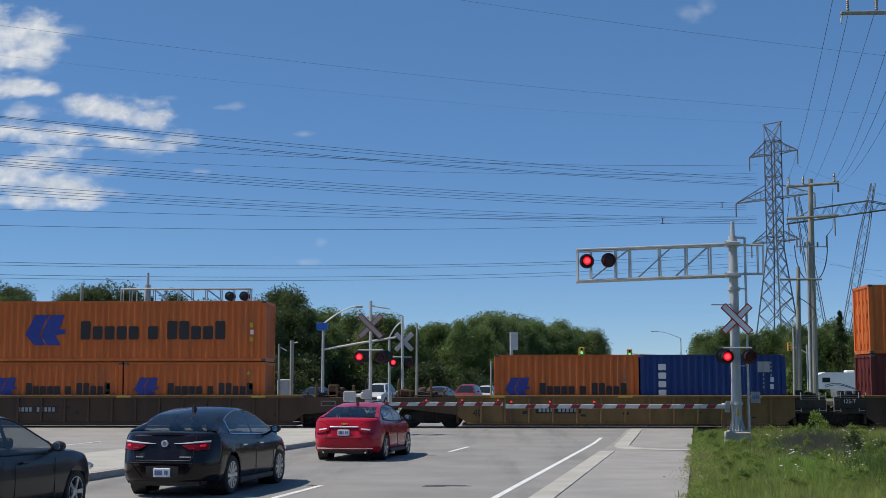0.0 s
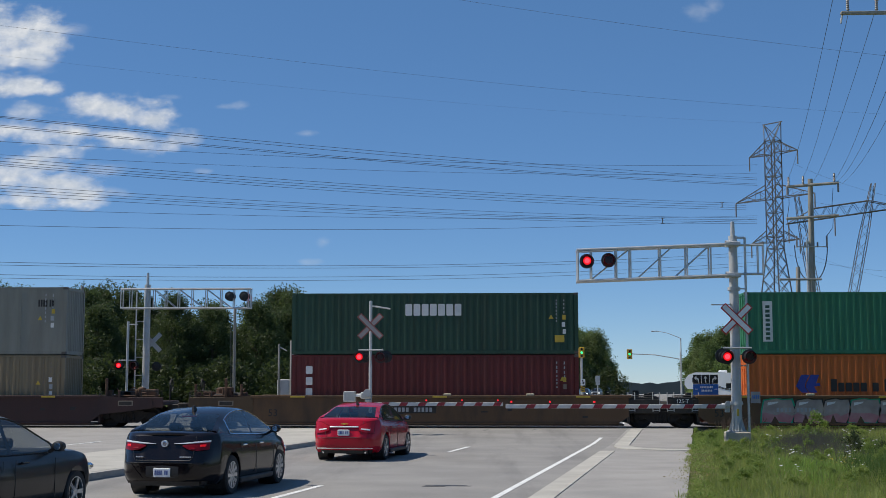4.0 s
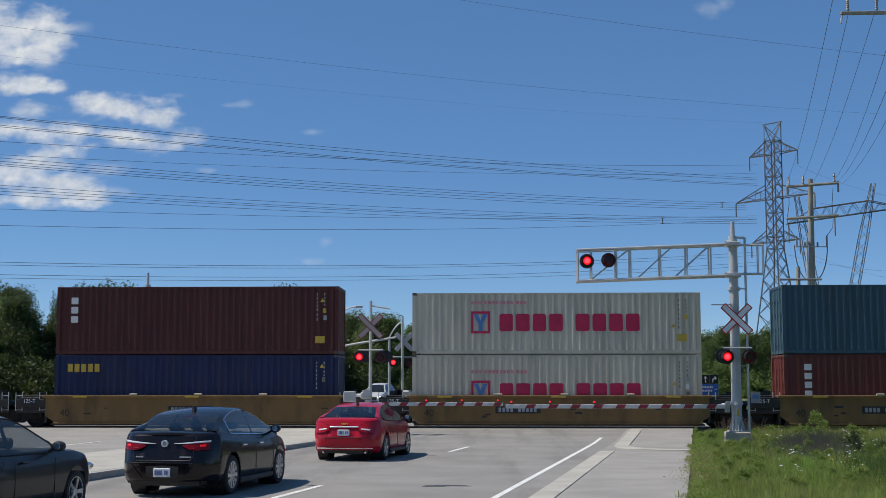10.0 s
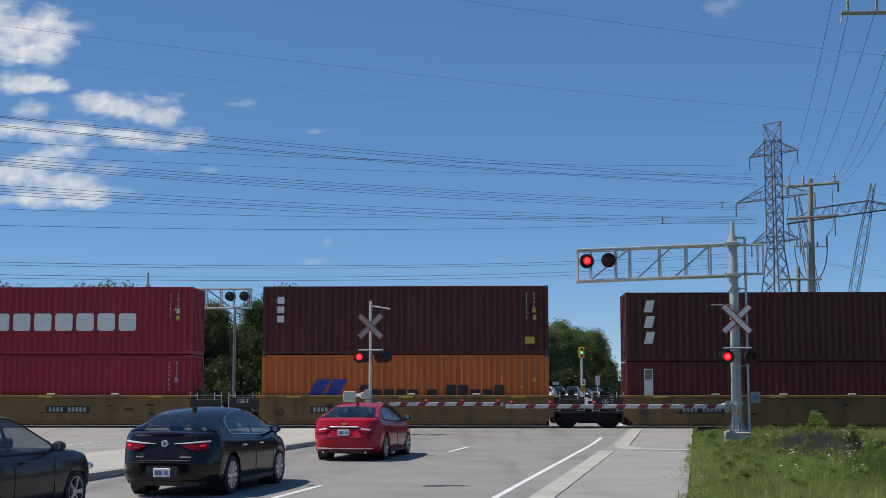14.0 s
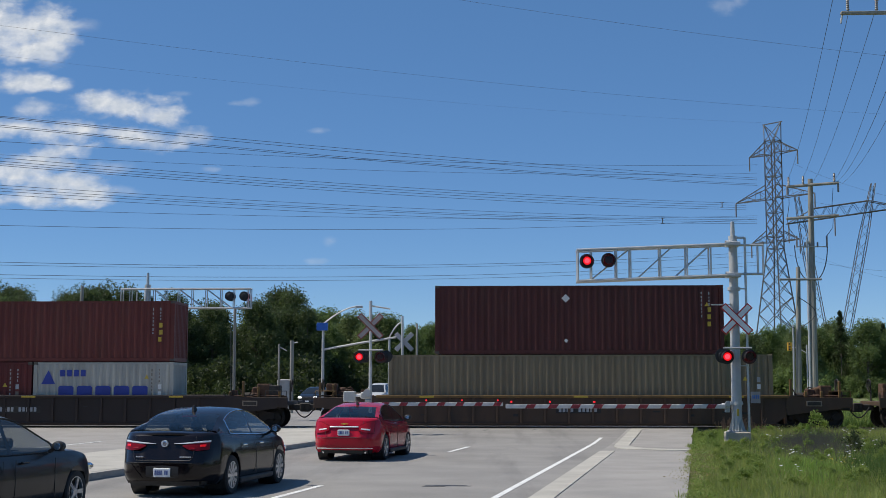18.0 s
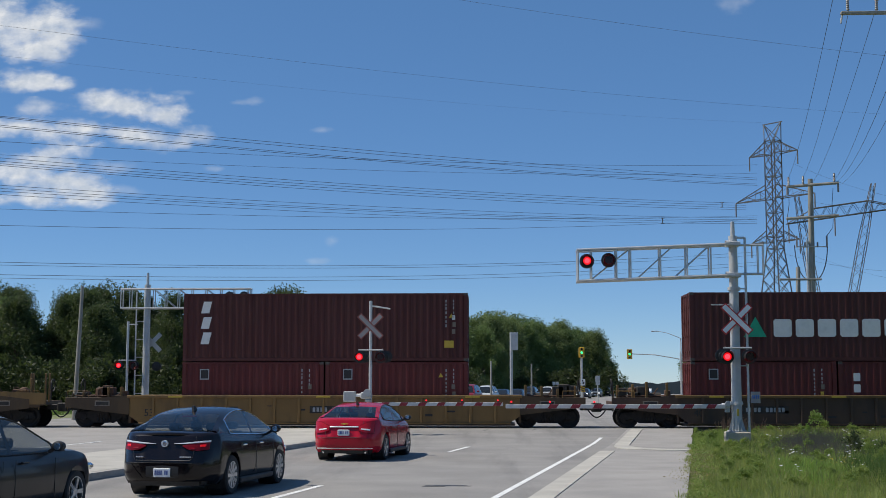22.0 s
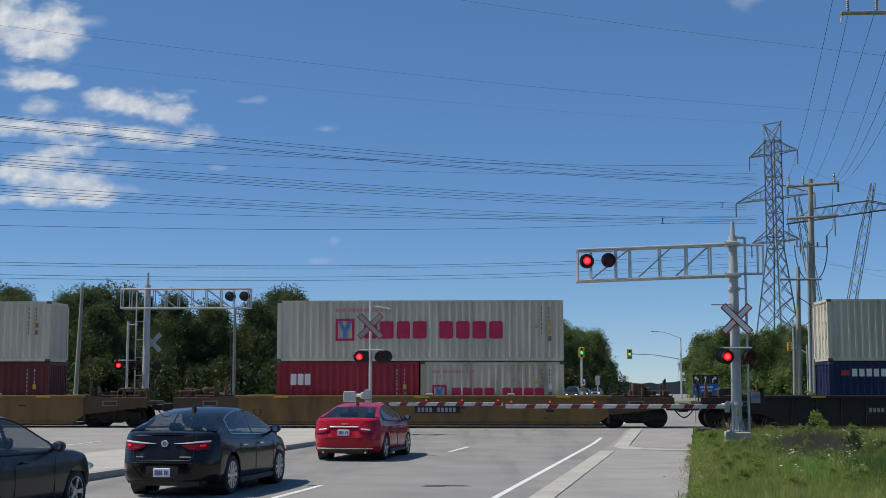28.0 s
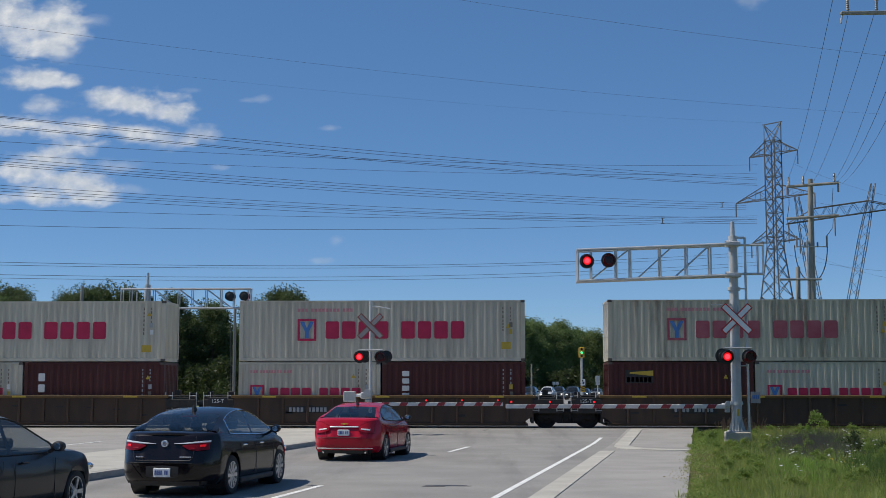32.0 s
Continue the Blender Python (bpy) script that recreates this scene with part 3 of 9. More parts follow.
def block(ob, x0, x1, z0, z1, colour, y=-1.2145):
    """One plain letter-sized block with trimmed corners."""
    c = 0.1 * min(x1 - x0, z1 - z0)
    g = Geo().prism([(x0 + c, z0), (x1 - c, z0), (x1, z0 + c), (x1, z1 - c), (x1 - c, z1), (x0 + c, z1), (x0, z1 - c), (x0, z0 + c)], y, y + 0.004)
    return part("brand_block", g, M_LET[colour], ob)


def blocks(ob, counts, x0, x1, z0, z1, colour, h, name="brand_blocks", label="", open_=True, tall=()):
    """Brand lettering stands as plain blocks, one to a letter."""
    g = Geo()
    y = -1.2145
    total = sum(counts) + 0.6 * (len(counts) - 1)
    p = (x1 - x0) / total
    x, i = x0, 0
    for c in counts:
        for _ in range(c):
            up = z1 if not tall or i in tall else z0 + (z1 - z0) * 0.72
            if open_:
                block(ob, x, x + p * 0.82, z0, up, colour)
            else:
                g.box(x, x + p * 0.72, y, y + 0.004, z0, up)
            x += p
            i += 1
        x += 0.6 * p
    if not open_:
        return tagged(part(name, g, M_LET[colour], ob, label), kind="stuff")


def poly(ob, pts, colour, name="emblem", y=-1.2145, label=""):
    return part(name, Geo().prism(pts, y, y + 0.004), M_LET[colour], ob, label)


def column(ob, n, x, z0, z1, w, colour="white"):
    """Upright lettering: plain blocks one above the other."""
    p = (z1 - z0) / n
    for k in range(n):
        block(ob, x, x + w, z0 + k * p, z0 + k * p + 0.72 * p, colour)


def marks(ob, a, h, colour, seed):
    """Numbers, plates and hazard triangles near the door end: plain bars."""
    rnd = random.Random(seed)
    g = Geo()
    for k in range(2):
        x = a - 0.95 + k * 0.32
        z = h - 0.3
        for _ in range(7 if k == 0 else 4):
            dz = rnd.uniform(0.08, 0.16)
            g.box(x, x + 0.045, -1.2145, -1.2105, z - dz * 0.8, z)
            z -= dz + rnd.uniform(0.03, 0.07)
    tagged(part("number_bars", g, M_LET[colour], ob), kind="stuff")
    if rnd.random() < 0.7:
        x, z = a - rnd.choice((0.7, 1.15)), h - rnd.uniform(0.5, 1.5)
        poly(ob, [(x - 0.1, z), (x + 0.1, z), (x, z + 0.18)], "yellow", "warning_triangle")
    for k in range(rnd.randrange(1, 4)):
        x, z = a - 0.6 + rnd.uniform(-0.03, 0.03), h - 1.15 - 0.3 * k
        poly(ob, [(x - 0.07, z), (x + 0.07, z), (x + 0.07, z + 0.2), (x - 0.07, z + 0.2)], rnd.choice(("grey", "yellow", "white", "dim")), "sticker")
    if rnd.random() < 0.4:
        x, z = a - 0.8, rnd.uniform(0.35, 0.6)
        poly(ob, [(x - 0.2, z), (x + 0.2, z), (x + 0.2, z + 0.3), (x - 0.2, z + 0.3)], "yellow", "yellow_plate")


def emblem_pair(ob, x, z, k):
    """Two blue arrow shapes side by side."""
    for pts in (((0, 0.455), (0.41, 1.3), (1.02, 1.3), (0.71, 0.73), (0.64, 0.41), (0.91, 0), (0.41, 0)),
                ((1.09, 1.3), (1.71, 1.3), (1.47, 0.68), (1.75, 0.68), (1.75, 0.49), (1.32, 0.43), (1.55, 0), (0.98, 0), (0.71, 0.38), (0.77, 0.68))):
        poly(ob, [(x + k * p, z + k * q) for p, q in pts], "logo_blue")


def decorate(ob, brand, a, h, seed):
    L = -a
    if brand == "arrow":
        emblem_pair(ob, L + 1.78, 0.69 + 0.66 * (h - STD), 1.0)
        blocks(ob, (5, 1, 5), L + 4.2, L + 10.55, 0.93 + 0.5 * (h - STD), 1.72 + 0.5 * (h - STD), "black", h, tall=(0, 6, 7, 10))
    elif brand == "arrow_low":
        for d in (0.0, 0.72):
            poly(ob, [(L + 1.85 + d, 0.95), (L + 2.35 + d, 1.86), (L + 2.95 + d, 1.86), (L + 2.45 + d, 0.95)], "logo_blue")
        blocks(ob, (5, 1, 5), L + 4.2, L + 10.4, 0.95, 1.62, "black", h, tall=(0, 6, 7, 10))
    elif brand == "arrow_small":
        emblem_pair(ob, L + 2.05, 1.3, 0.57)
        blocks(ob, (5, 1, 5), L + 3.5, L + 7.25, 1.34, 1.86, "black", h, tall=(0, 6, 7, 10))
    elif brand == "arrow20":
        emblem_pair(ob, L + 0.45, 1.14, 0.6)
        blocks(ob, (5, 1, 5), L + 1.9, L + 5.6, 1.22, 1.7, "black", h, tall=(0, 6, 7, 10))
    elif brand in ("framed", "framed_old"):
        col = "crimson" if brand == "framed" else "crimson_old"
        g = Geo()
        ring(g, L + 2.5, L + 3.3, 0.86, 1.8, 0.1, -1.2145)
        part("emblem_frame", g, M_LET[col], ob)
        poly(ob, [(L + 2.6, 1.68), (L + 2.78, 1.68), (L + 2.9, 1.4), (L + 3.02, 1.68), (L + 3.2, 1.68), (L + 2.98, 1.25), (L + 2.98, 0.97), (L + 2.82, 0.97), (L + 2.82, 1.25)], "sky")
        blocks(ob, (4, 4), L + 3.7, L + 9.75, 0.95, 1.69, col, h)
        blocks(ob, (3, 8, 3), L + 2.5, L + 4.9, 2.1, 2.24, "fade", h, "web_bars", open_=False)
    elif brand == "framed20":
        g = Geo()
        ring(g, L + 0.5, L + 1.1, 0.9, 1.62, 0.08, -1.2145)
        part("emblem_frame", g, M_LET["crimson"], ob)
        poly(ob, [(L + 0.6, 1.54), (L + 0.72, 1.54), (L + 0.8, 1.35), (L + 0.88, 1.54), (L + 1.0, 1.54), (L + 0.86, 1.2), (L + 0.86, 0.98), (L + 0.74, 0.98), (L + 0.74, 1.2)], "sky")
        blocks(ob, (4, 4), L + 1.33, L + 5.3, 1.0, 1.5, "crimson", h)
        blocks(ob, (3, 8, 3), L + 0.5, L + 2.3, 2.12, 2.24, "fade", h, "web_bars", open_=False)
    elif brand == "bigtri":
        g = Geo()
        for p, q in (((3.3, 1.75), (5.6, 1.75)), ((3.3, 1.75), (4.45, 0.3)), ((4.45, 0.3), (5.6, 1.75))):
            g.bar((L + p[0], -1.213, p[1]), (L + q[0], -1.213, q[1]), 0.09)
        part("emblem_triangle", g, M_LET["white"], ob)
        poly(ob, [(L + 4.2, 1.7), (L + 4.45, 1.4), (L + 4.75, 1.7), (L + 4.45, 2.05)], "green")
        poly(ob, [(L + 2.6, 1.45), (L + 2.85, 1.2), (L + 3.1, 1.45), (L + 2.85, 1.7)], "grey")
        blocks(ob, (8, 4), L + 6.6, L + 13.4, 0.85, 1.75, "white", h)
    elif brand == "strip":
        poly(ob, [(L + 0.75, 0.5), (L + 1.15, 0.5), (L + 1.15, 2.2), (L + 0.75, 2.2)], "white", "sign_strip")
        g = Geo()
        for k in range(8):
            g.box(L + 0.86, L + 1.04, -1.219, -1.2145, 0.58 + k * 0.19, 0.7 + k * 0.19)
        part("brand_blocks", g, M_LET["darkgreen"], ob)
        poly(ob, [(L + 9.3, 1.95), (L + 9.48, 2.1), (L + 9.66, 1.95), (L + 9.48, 1.8)], "grey", "diamond_placard")
    elif brand == "mid":
        blocks(ob, (7,), L + 4.85, L + 7.3, 1.62, 2.12, "white", h)
    elif brand == "greentri":
        poly(ob, [(L + 2.25, 1.0), (L + 3.2, 1.0), (L + 2.75, 1.85)], "green")
        blocks(ob, (7,), L + 3.5, L + 9.95, 1.0, 1.75, "white", h)
    elif brand == "colthree":
        column(ob, 3, L + 0.62, h - 1.55, h - 0.35, 0.3)
    elif brand == "colthree_low":
        column(ob, 3, L + 0.62, h - 1.75, h - 0.35, 0.28)
    elif brand == "slant":
        for k in range(3):
            z = h - 0.85 - k * 0.66
            poly(ob, [(L + 0.75, z), (L + 1.1, z), (L + 1.22, z + 0.5), (L + 0.87, z + 0.5)], "white", "brand_block")
    elif brand == "colfive":
        column(ob, 5, L + 0.85, 0.75, h - 0.3, 0.3)
    elif brand == "row":
        blocks(ob, (5,), L + 0.95, L + 2.45, h - 0.62, h - 0.3, "white", h, open_=False)
        poly(ob, [(L + 0.5, h - 0.58), (L + 0.85, h - 0.58), (L + 0.85, h - 0.36), (L + 0.5, h - 0.36)], "redmark")
    elif brand == "row_y":
        blocks(ob, (5,), L + 0.55, L + 2.0, h - 0.72, h - 0.38, "yellow", h, open_=False)
    elif brand == "plate":
        poly(ob, [(L + 0.7, h - 0.7), (L + 1.9, h - 0.7), (L + 1.9, h - 0.3), (L + 0.7, h - 0.3)], "logo_blue", "sign_plate")
        blocks(ob, (6,), L + 0.78, L + 1.85, h - 0.62, h - 0.42, "white", h, open_=False)
    elif brand == "plate_y":
        poly(ob, [(L + 0.7, h - 0.9), (L + 1.9, h - 0.9), (L + 1.9, h - 0.35), (L + 0.7, h - 0.35)], "black", "sign_plate")
        poly(ob, [(L + 0.9, h - 0.5), (L + 1.88, h - 0.6), (L + 1.88, h - 0.37), (L + 0.9, h - 0.44)], "yellow", "sign_flash", -1.219)
        blocks(ob, (6,), L + 0.78, L + 1.85, h - 0.85, h - 0.65, "white", h, open_=False)
    elif brand == "three":
        blocks(ob, (3,), L + 0.6, L + 1.5, h - 0.98, h - 0.5, "white", h)
    elif brand == "square":
        poly(ob, [(L + 0.75, h - 0.75), (L + 1.15, h - 0.75), (L + 1.15, h - 0.3), (L + 0.75, h - 0.3)], "grey", "sign_plate")
        poly(ob, [(L + 0.79, h - 0.7), (L + 1.11, h - 0.7), (L + 1.11, h - 0.34), (L + 0.79, h - 0.34)], "black", "sign_face", -1.219)
    elif brand == "tall":
        poly(ob, [(L + 0.72, 0.9), (L + 1.1, 0.9), (L + 1.1, h - 0.3), (L + 0.72, h - 0.3)], "white", "sign_strip")
        poly(ob, [(L + 0.76, h - 0.75), (L + 1.06, h - 0.75), (L + 1.06, h - 0.35), (L + 0.76, h - 0.35)], "dim", "sign_face", -1.219)
    elif brand == "bluetri":
        poly(ob, [(L + 0.35, 1.65), (L + 0.95, 1.65), (L + 0.65, 2.25)], "logo_blue")
        blocks(ob, (4,), L + 1.15, L + 2.35, 1.98, 2.26, "logo_blue", h, open_=False)
        blocks(ob, (5,), L + 1.1, L + 5.1, 0.95, 1.58, "logo_blue", h)
    elif brand == "colfiveplate":
        column(ob, 5, L + 0.75, 0.8, h - 0.3, 0.32)
        poly(ob, [(L + 4.9, h - 0.75), (L + 5.4, h - 0.75), (L + 5.4, h - 0.3), (L + 4.9, h - 0.3)], "grey", "number_plate")
    elif brand == "reefer":
        part("cooling_unit", Geo().bbox(L - 0.5, L - 0.01, -0.85, 0.85, 1.35, 2.75, 0.06), M_WHITE, ob, "white nose-mounted cooling unit")
        part("cooling_engine", Geo().bbox(L - 0.4, L - 0.01, -0.7, 0.7, 0.75, 1.34, 0.04), M_BLACK, ob)
        blocks(ob, (4, 2), L + 14.9, L + 15.6, h - 0.85, h - 0.55, "black", h, "mark_bars", open_=False)
        blocks(ob, (5, 7, 8), L + 6.9, L + 9.5, 0.42, 0.56, "redmark", h, "mark_bars", open_=False)
        poly(ob, [(L + 11.9, 1.8), (L + 12.15, 1.55), (L + 12.4, 1.8), (L + 12.15, 2.05)], "white", "diamond_placard")
        poly(ob, [(L + 2.85, 0.3), (L + 3.2, 0.3), (L + 3.2, 0.46), (L + 2.85, 0.46)], "white", "label_plate")
    elif brand == "diamond":
        for z, s in ((h - 0.55, 0.18), (0.55, 0.09)):
            poly(ob, [(L + 5.55 - s, z), (L + 5.55, z - s), (L + 5.55 + s, z), (L + 5.55, z + s)], "white", "diamond_placard")
    elif brand == "webline":
        blocks(ob, (3, 8, 3), L + 3.3, L + 5.0, h - 0.55, h - 0.4, "white", h, "web_bars", open_=False)
        decorate(ob, "square_only", a, h, seed)
    elif brand == "dot":
        g = Geo().lathe([(0.0, -1.2145), (0.17, -1.2145), (0.17, -1.2105)], (L + 1.0, 0, h - 0.65), "y", 16)
        part("emblem", g, M_LET["sky"], ob)
    if brand == "square_only":
        poly(ob, [(L + 0.8, h - 0.75), (L + 1.15, h - 0.75), (L + 1.15, h - 0.3), (L + 0.8, h - 0.3)], "grey", "sign_plate")


BRAND_WORDS = {
    "": "", "arrow": " with blue emblem, black blocks", "framed": " with red emblem and blocks", "bigtri": " with white blocks and triangle",
    "reefer": " with smooth sides and small red marks", "greentri": " with white blocks, green triangle", "bluetri": " with blue blocks",
    "colthree": " with upright white marks",
}
TRAIN = []          # every thing of the train with its place at the start


def container(x, z, length, h, colour, brand, seed, doors=True):
    size = {6.058: "twenty-foot", 12.192: "forty-foot", 16.15: "fifty-three-foot"}[length]
    words_ = BRAND_WORDS.get(brand, BRAND_WORDS.get(brand.split("_")[0].replace("20", ""), ""))
    ob = thing("shipping_container", pose(x, TRACK_Y, z), "%s %s freight container%s" % (PAINTS[colour][1], size, words_), "container", "containers on the train")
    me = container_meshes(length, h, brand == "reefer")
    m = CPAINT[colour]
    a = length / 2
    shared("frame", me["frame"], m, ob)
    shared("side_panel", me["side_panel"], m, ob)
    shared("side_panel", me["side_panel"], m, ob, at=pose(0, 0, 0, rz=180))
    shared("roof", me["roof"], m, ob)
    shared("floor", me["floor"], M_CORNER, ob)
    shared("end_panel", me["end_panel"], m, ob)
    for s in (1, -1):
        d = shared("door", me["door"], m, ob)
        if s < 0:
            d.matrix_basis = pose(0, 1.076, 0)
        for y in (-0.3, -0.8):
            shared("lock_rod", me["lock_rod"], M_ALU if colour in ("white", "oldwhite") else m, d, at=pose(0, y, 0))
    for sx in (-1, 1):
        for sy in (-1, 1):
            for zz in (0.0, h - 0.12):
                shared("corner_casting", me["corner_casting"], M_CORNER if (seed + sx) % 3 else m, ob, at=pose(sx * (a - 0.089), sy * (1.219 - 0.08), zz))
    decorate(ob, brand, a, h, seed)
    marks(ob, a, h, "grey" if colour not in ("white", "oldwhite", "bluetri", "orange", "khaki", "taupe") else "dim", seed)
    TRAIN.append((ob, x, z))
    return ob


def wagon_paint(c):
    return mat("wagon_paint", tuple(v * 0.8 for v in c), c, rough=0.7, scale=1.6, streak=0.3, stain=tuple(v * 0.28 + 0.01 for v in c), stain_amt=0.85, stain_scale=0.9,
               bump=0.1, bscale=12, detail=8)


WAGON = {"yellow": wagon_paint((0.225, 0.127, 0.038)), "tan": wagon_paint((0.125, 0.068, 0.03)), "chord": wagon_paint((0.16, 0.09, 0.025)), "ochre": wagon_paint((0.075, 0.042, 0.024)), "grimy": wagon_paint((0.085, 0.05, 0.022)), "dark": wagon_paint((0.026, 0.016, 0.013)),
         "maroon": wagon_paint((0.05, 0.022, 0.019))}
M_WBLACK = mat("wagon_black", (0.02, 0.018, 0.016), (0.04, 0.036, 0.03), rough=0.75, scale=3, stain=(0.07, 0.05, 0.035), stain_amt=0.6, stain_scale=2)
TEXT = {t: words(t, s) for t, s in (("40", 0.42), ("53", 0.42), ("125 T", 0.3), ("125-T", 0.22), ("125T", 0.42))}
M_RUSTGEAR = mat("rusty_gear", (0.05, 0.028, 0.018), (0.12, 0.06, 0.035), rough=0.85, scale=4, stain=(0.2, 0.13, 0.06), stain_amt=0.4, stain_scale=3)
M_GUIDE = mat("guide_block_paint", (0.45, 0.38, 0.25), (0.6, 0.53, 0.38), rough=0.7, scale=5)
M_TEXTDARK = M_LET["black"]

# truck meshes, shared by all
_tf = Geo()
_tf.prism([(-1.25, 0.42), (-1.15, 0.62), (-0.7, 0.66), (-0.35, 0.78), (0.35, 0.78), (0.7, 0.66), (1.15, 0.62), (1.25, 0.42), (1.05, 0.36), (0.75, 0.42), (0.4, 0.2), (-0.4, 0.2),
           (-0.75, 0.42), (-1.05, 0.36)], -0.07, 0.07)
_tf.box(-0.98, -0.8, -0.12, 0.09, 0.36, 0.56)
_tf.box(0.8, 0.98, -0.12, 0.09, 0.36, 0.56)
for _k in range(5):
    _tf.tube((-0.24 + _k * 0.12, -0.09, 0.26), (-0.24 + _k * 0.12, -0.09, 0.56), 0.05, n=8)
ME_FRAME = _tf.mesh("side_frame", M_TRUCKGRIME)
ME_BOLSTER = Geo().bbox(-0.2, 0.2, -1.1, 1.1, 0.4, 0.72, 0.03).mesh("bolster", M_TRUCKGRIME)
_w = Geo()
_wp = [(0.0, -0.07), (0.1, -0.075), (0.13, -0.06), (0.16, -0.02), (0.32, -0.015), (0.37, -0.06), (0.44, -0.06), (0.455, -0.05), (0.455, 0.05), (0.485, 0.06), (0.485, 0.085), (0.36, 0.085), (0.34, 0.03), (0.0, 0.03)]
_w.lathe(_wp, (0, -0.79, 0), "y", 28)
_w.lathe([(r, -o) for r, o in _wp], (0, 0.79, 0), "y", 28)
_w.tube((0, -0.86, 0), (0, 0.86, 0), 0.08, n=10)
for _k in range(3):
    _a = _k * 2.094
    _w.tube((0.06 * math.cos(_a), -0.875, 0.06 * math.sin(_a)), (0.06 * math.cos(_a), -0.86, 0.06 * math.sin(_a)), 0.018, n=6)
ME_WHEELSET = _w.mesh("wheelset", M_WHEEL, False)
WHEELSETS = []


def truck(parent, x):
    t = shared("truck", ME_BOLSTER, None, parent, "grimy steel wheel truck", pose(x, 0, 0))
    for s in (-1, 1):
        shared("side_frame", ME_FRAME, None, t, at=pose(0, s * 0.98, 0, rz=0 if s < 0 else 180))
    for s in (-1, 1):
        WHEELSETS.append((shared("wheelset", ME_WHEELSET, None, t, at=pose(s * 0.89, 0, 0.455)), s * 0.89))


def graffiti_row(car, x):
    """Two sprayed words of fat slanted shapes: pale pink with dark outlines, then deep pink with white and green."""
    rnd = random.Random(5)
    y = -1.424

    def patch(pts, colour, k):
        poly(car, [(x + p, q) for p, q in pts], colour, "graffiti_patch", y - 0.0012 * k)

    def grow(pts, d):
        cx, cz = sum(p for p, q in pts) / len(pts), sum(q for p, q in pts) / len(pts)
        return [(cx + (p - cx) * (1 + d), cz + (q - cz) * (1 + d)) for p, q in pts]

    px = 0.0
    for n, w in enumerate((1.3, 1.15, 1.05, 1.2, 1.0)):
        sl = rnd.uniform(0.05, 0.3)
        pts = [(px, 0.27), (px + w * 0.3, 0.25), (px + w * 0.42, 0.6), (px + w * 0.55, 0.27), (px + w * 0.92, 0.24), (px + w * 0.9 + sl, 0.75), (px + w * 0.8 + sl, 1.2),
               (px + w * 0.5 + sl, 1.18), (px + w * 0.32 + sl, 1.24), (px + sl * 0.6, 1.15), (px + 0.03, 0.7)]
        patch(grow(pts, 0.1), "black" if n % 3 else "green", 1)
        patch(pts, "blush", 2)
        low = [(p, min(q, 0.6 + 0.08 * math.sin(9 * p))) for p, q in pts]
        patch(low, "pink", 3)
        patch([(px + w * 0.2, 0.95), (px + w * 0.5, 1.05), (px + w * 0.55, 1.12), (px + w * 0.2, 1.08)], "white", 4)
        px += w * 1.02
    px += 0.35
    for n, w in enumerate((1.5, 1.3, 1.5, 1.2)):
        pts = []
        for k in range(14):
            an = 2 * math.pi * k / 14
            pts.append((px + w * 0.5 + w * 0.56 * math.cos(an) * rnd.uniform(0.9, 1.12), 0.73 + 0.49 * math.sin(an) * rnd.uniform(0.92, 1.04)))
        patch(grow(pts, 0.06), "darkgreen", 1 if n % 2 else 2)
        patch(pts, "pinkdeep", 3 + n % 2)
        up = [(p, max(q, 0.72 + 0.1 * math.sin(5 * p))) for p, q in pts]
        patch(grow(up, -0.08), "blush", 5)
        patch([(px + w * 0.3, 0.55), (px + w * 0.42, 0.5), (px + w * 0.5, 0.7), (px + w * 0.44, 0.92), (px + w * 0.36, 0.8)], "darkgreen", 6)
        px += w * 0.95


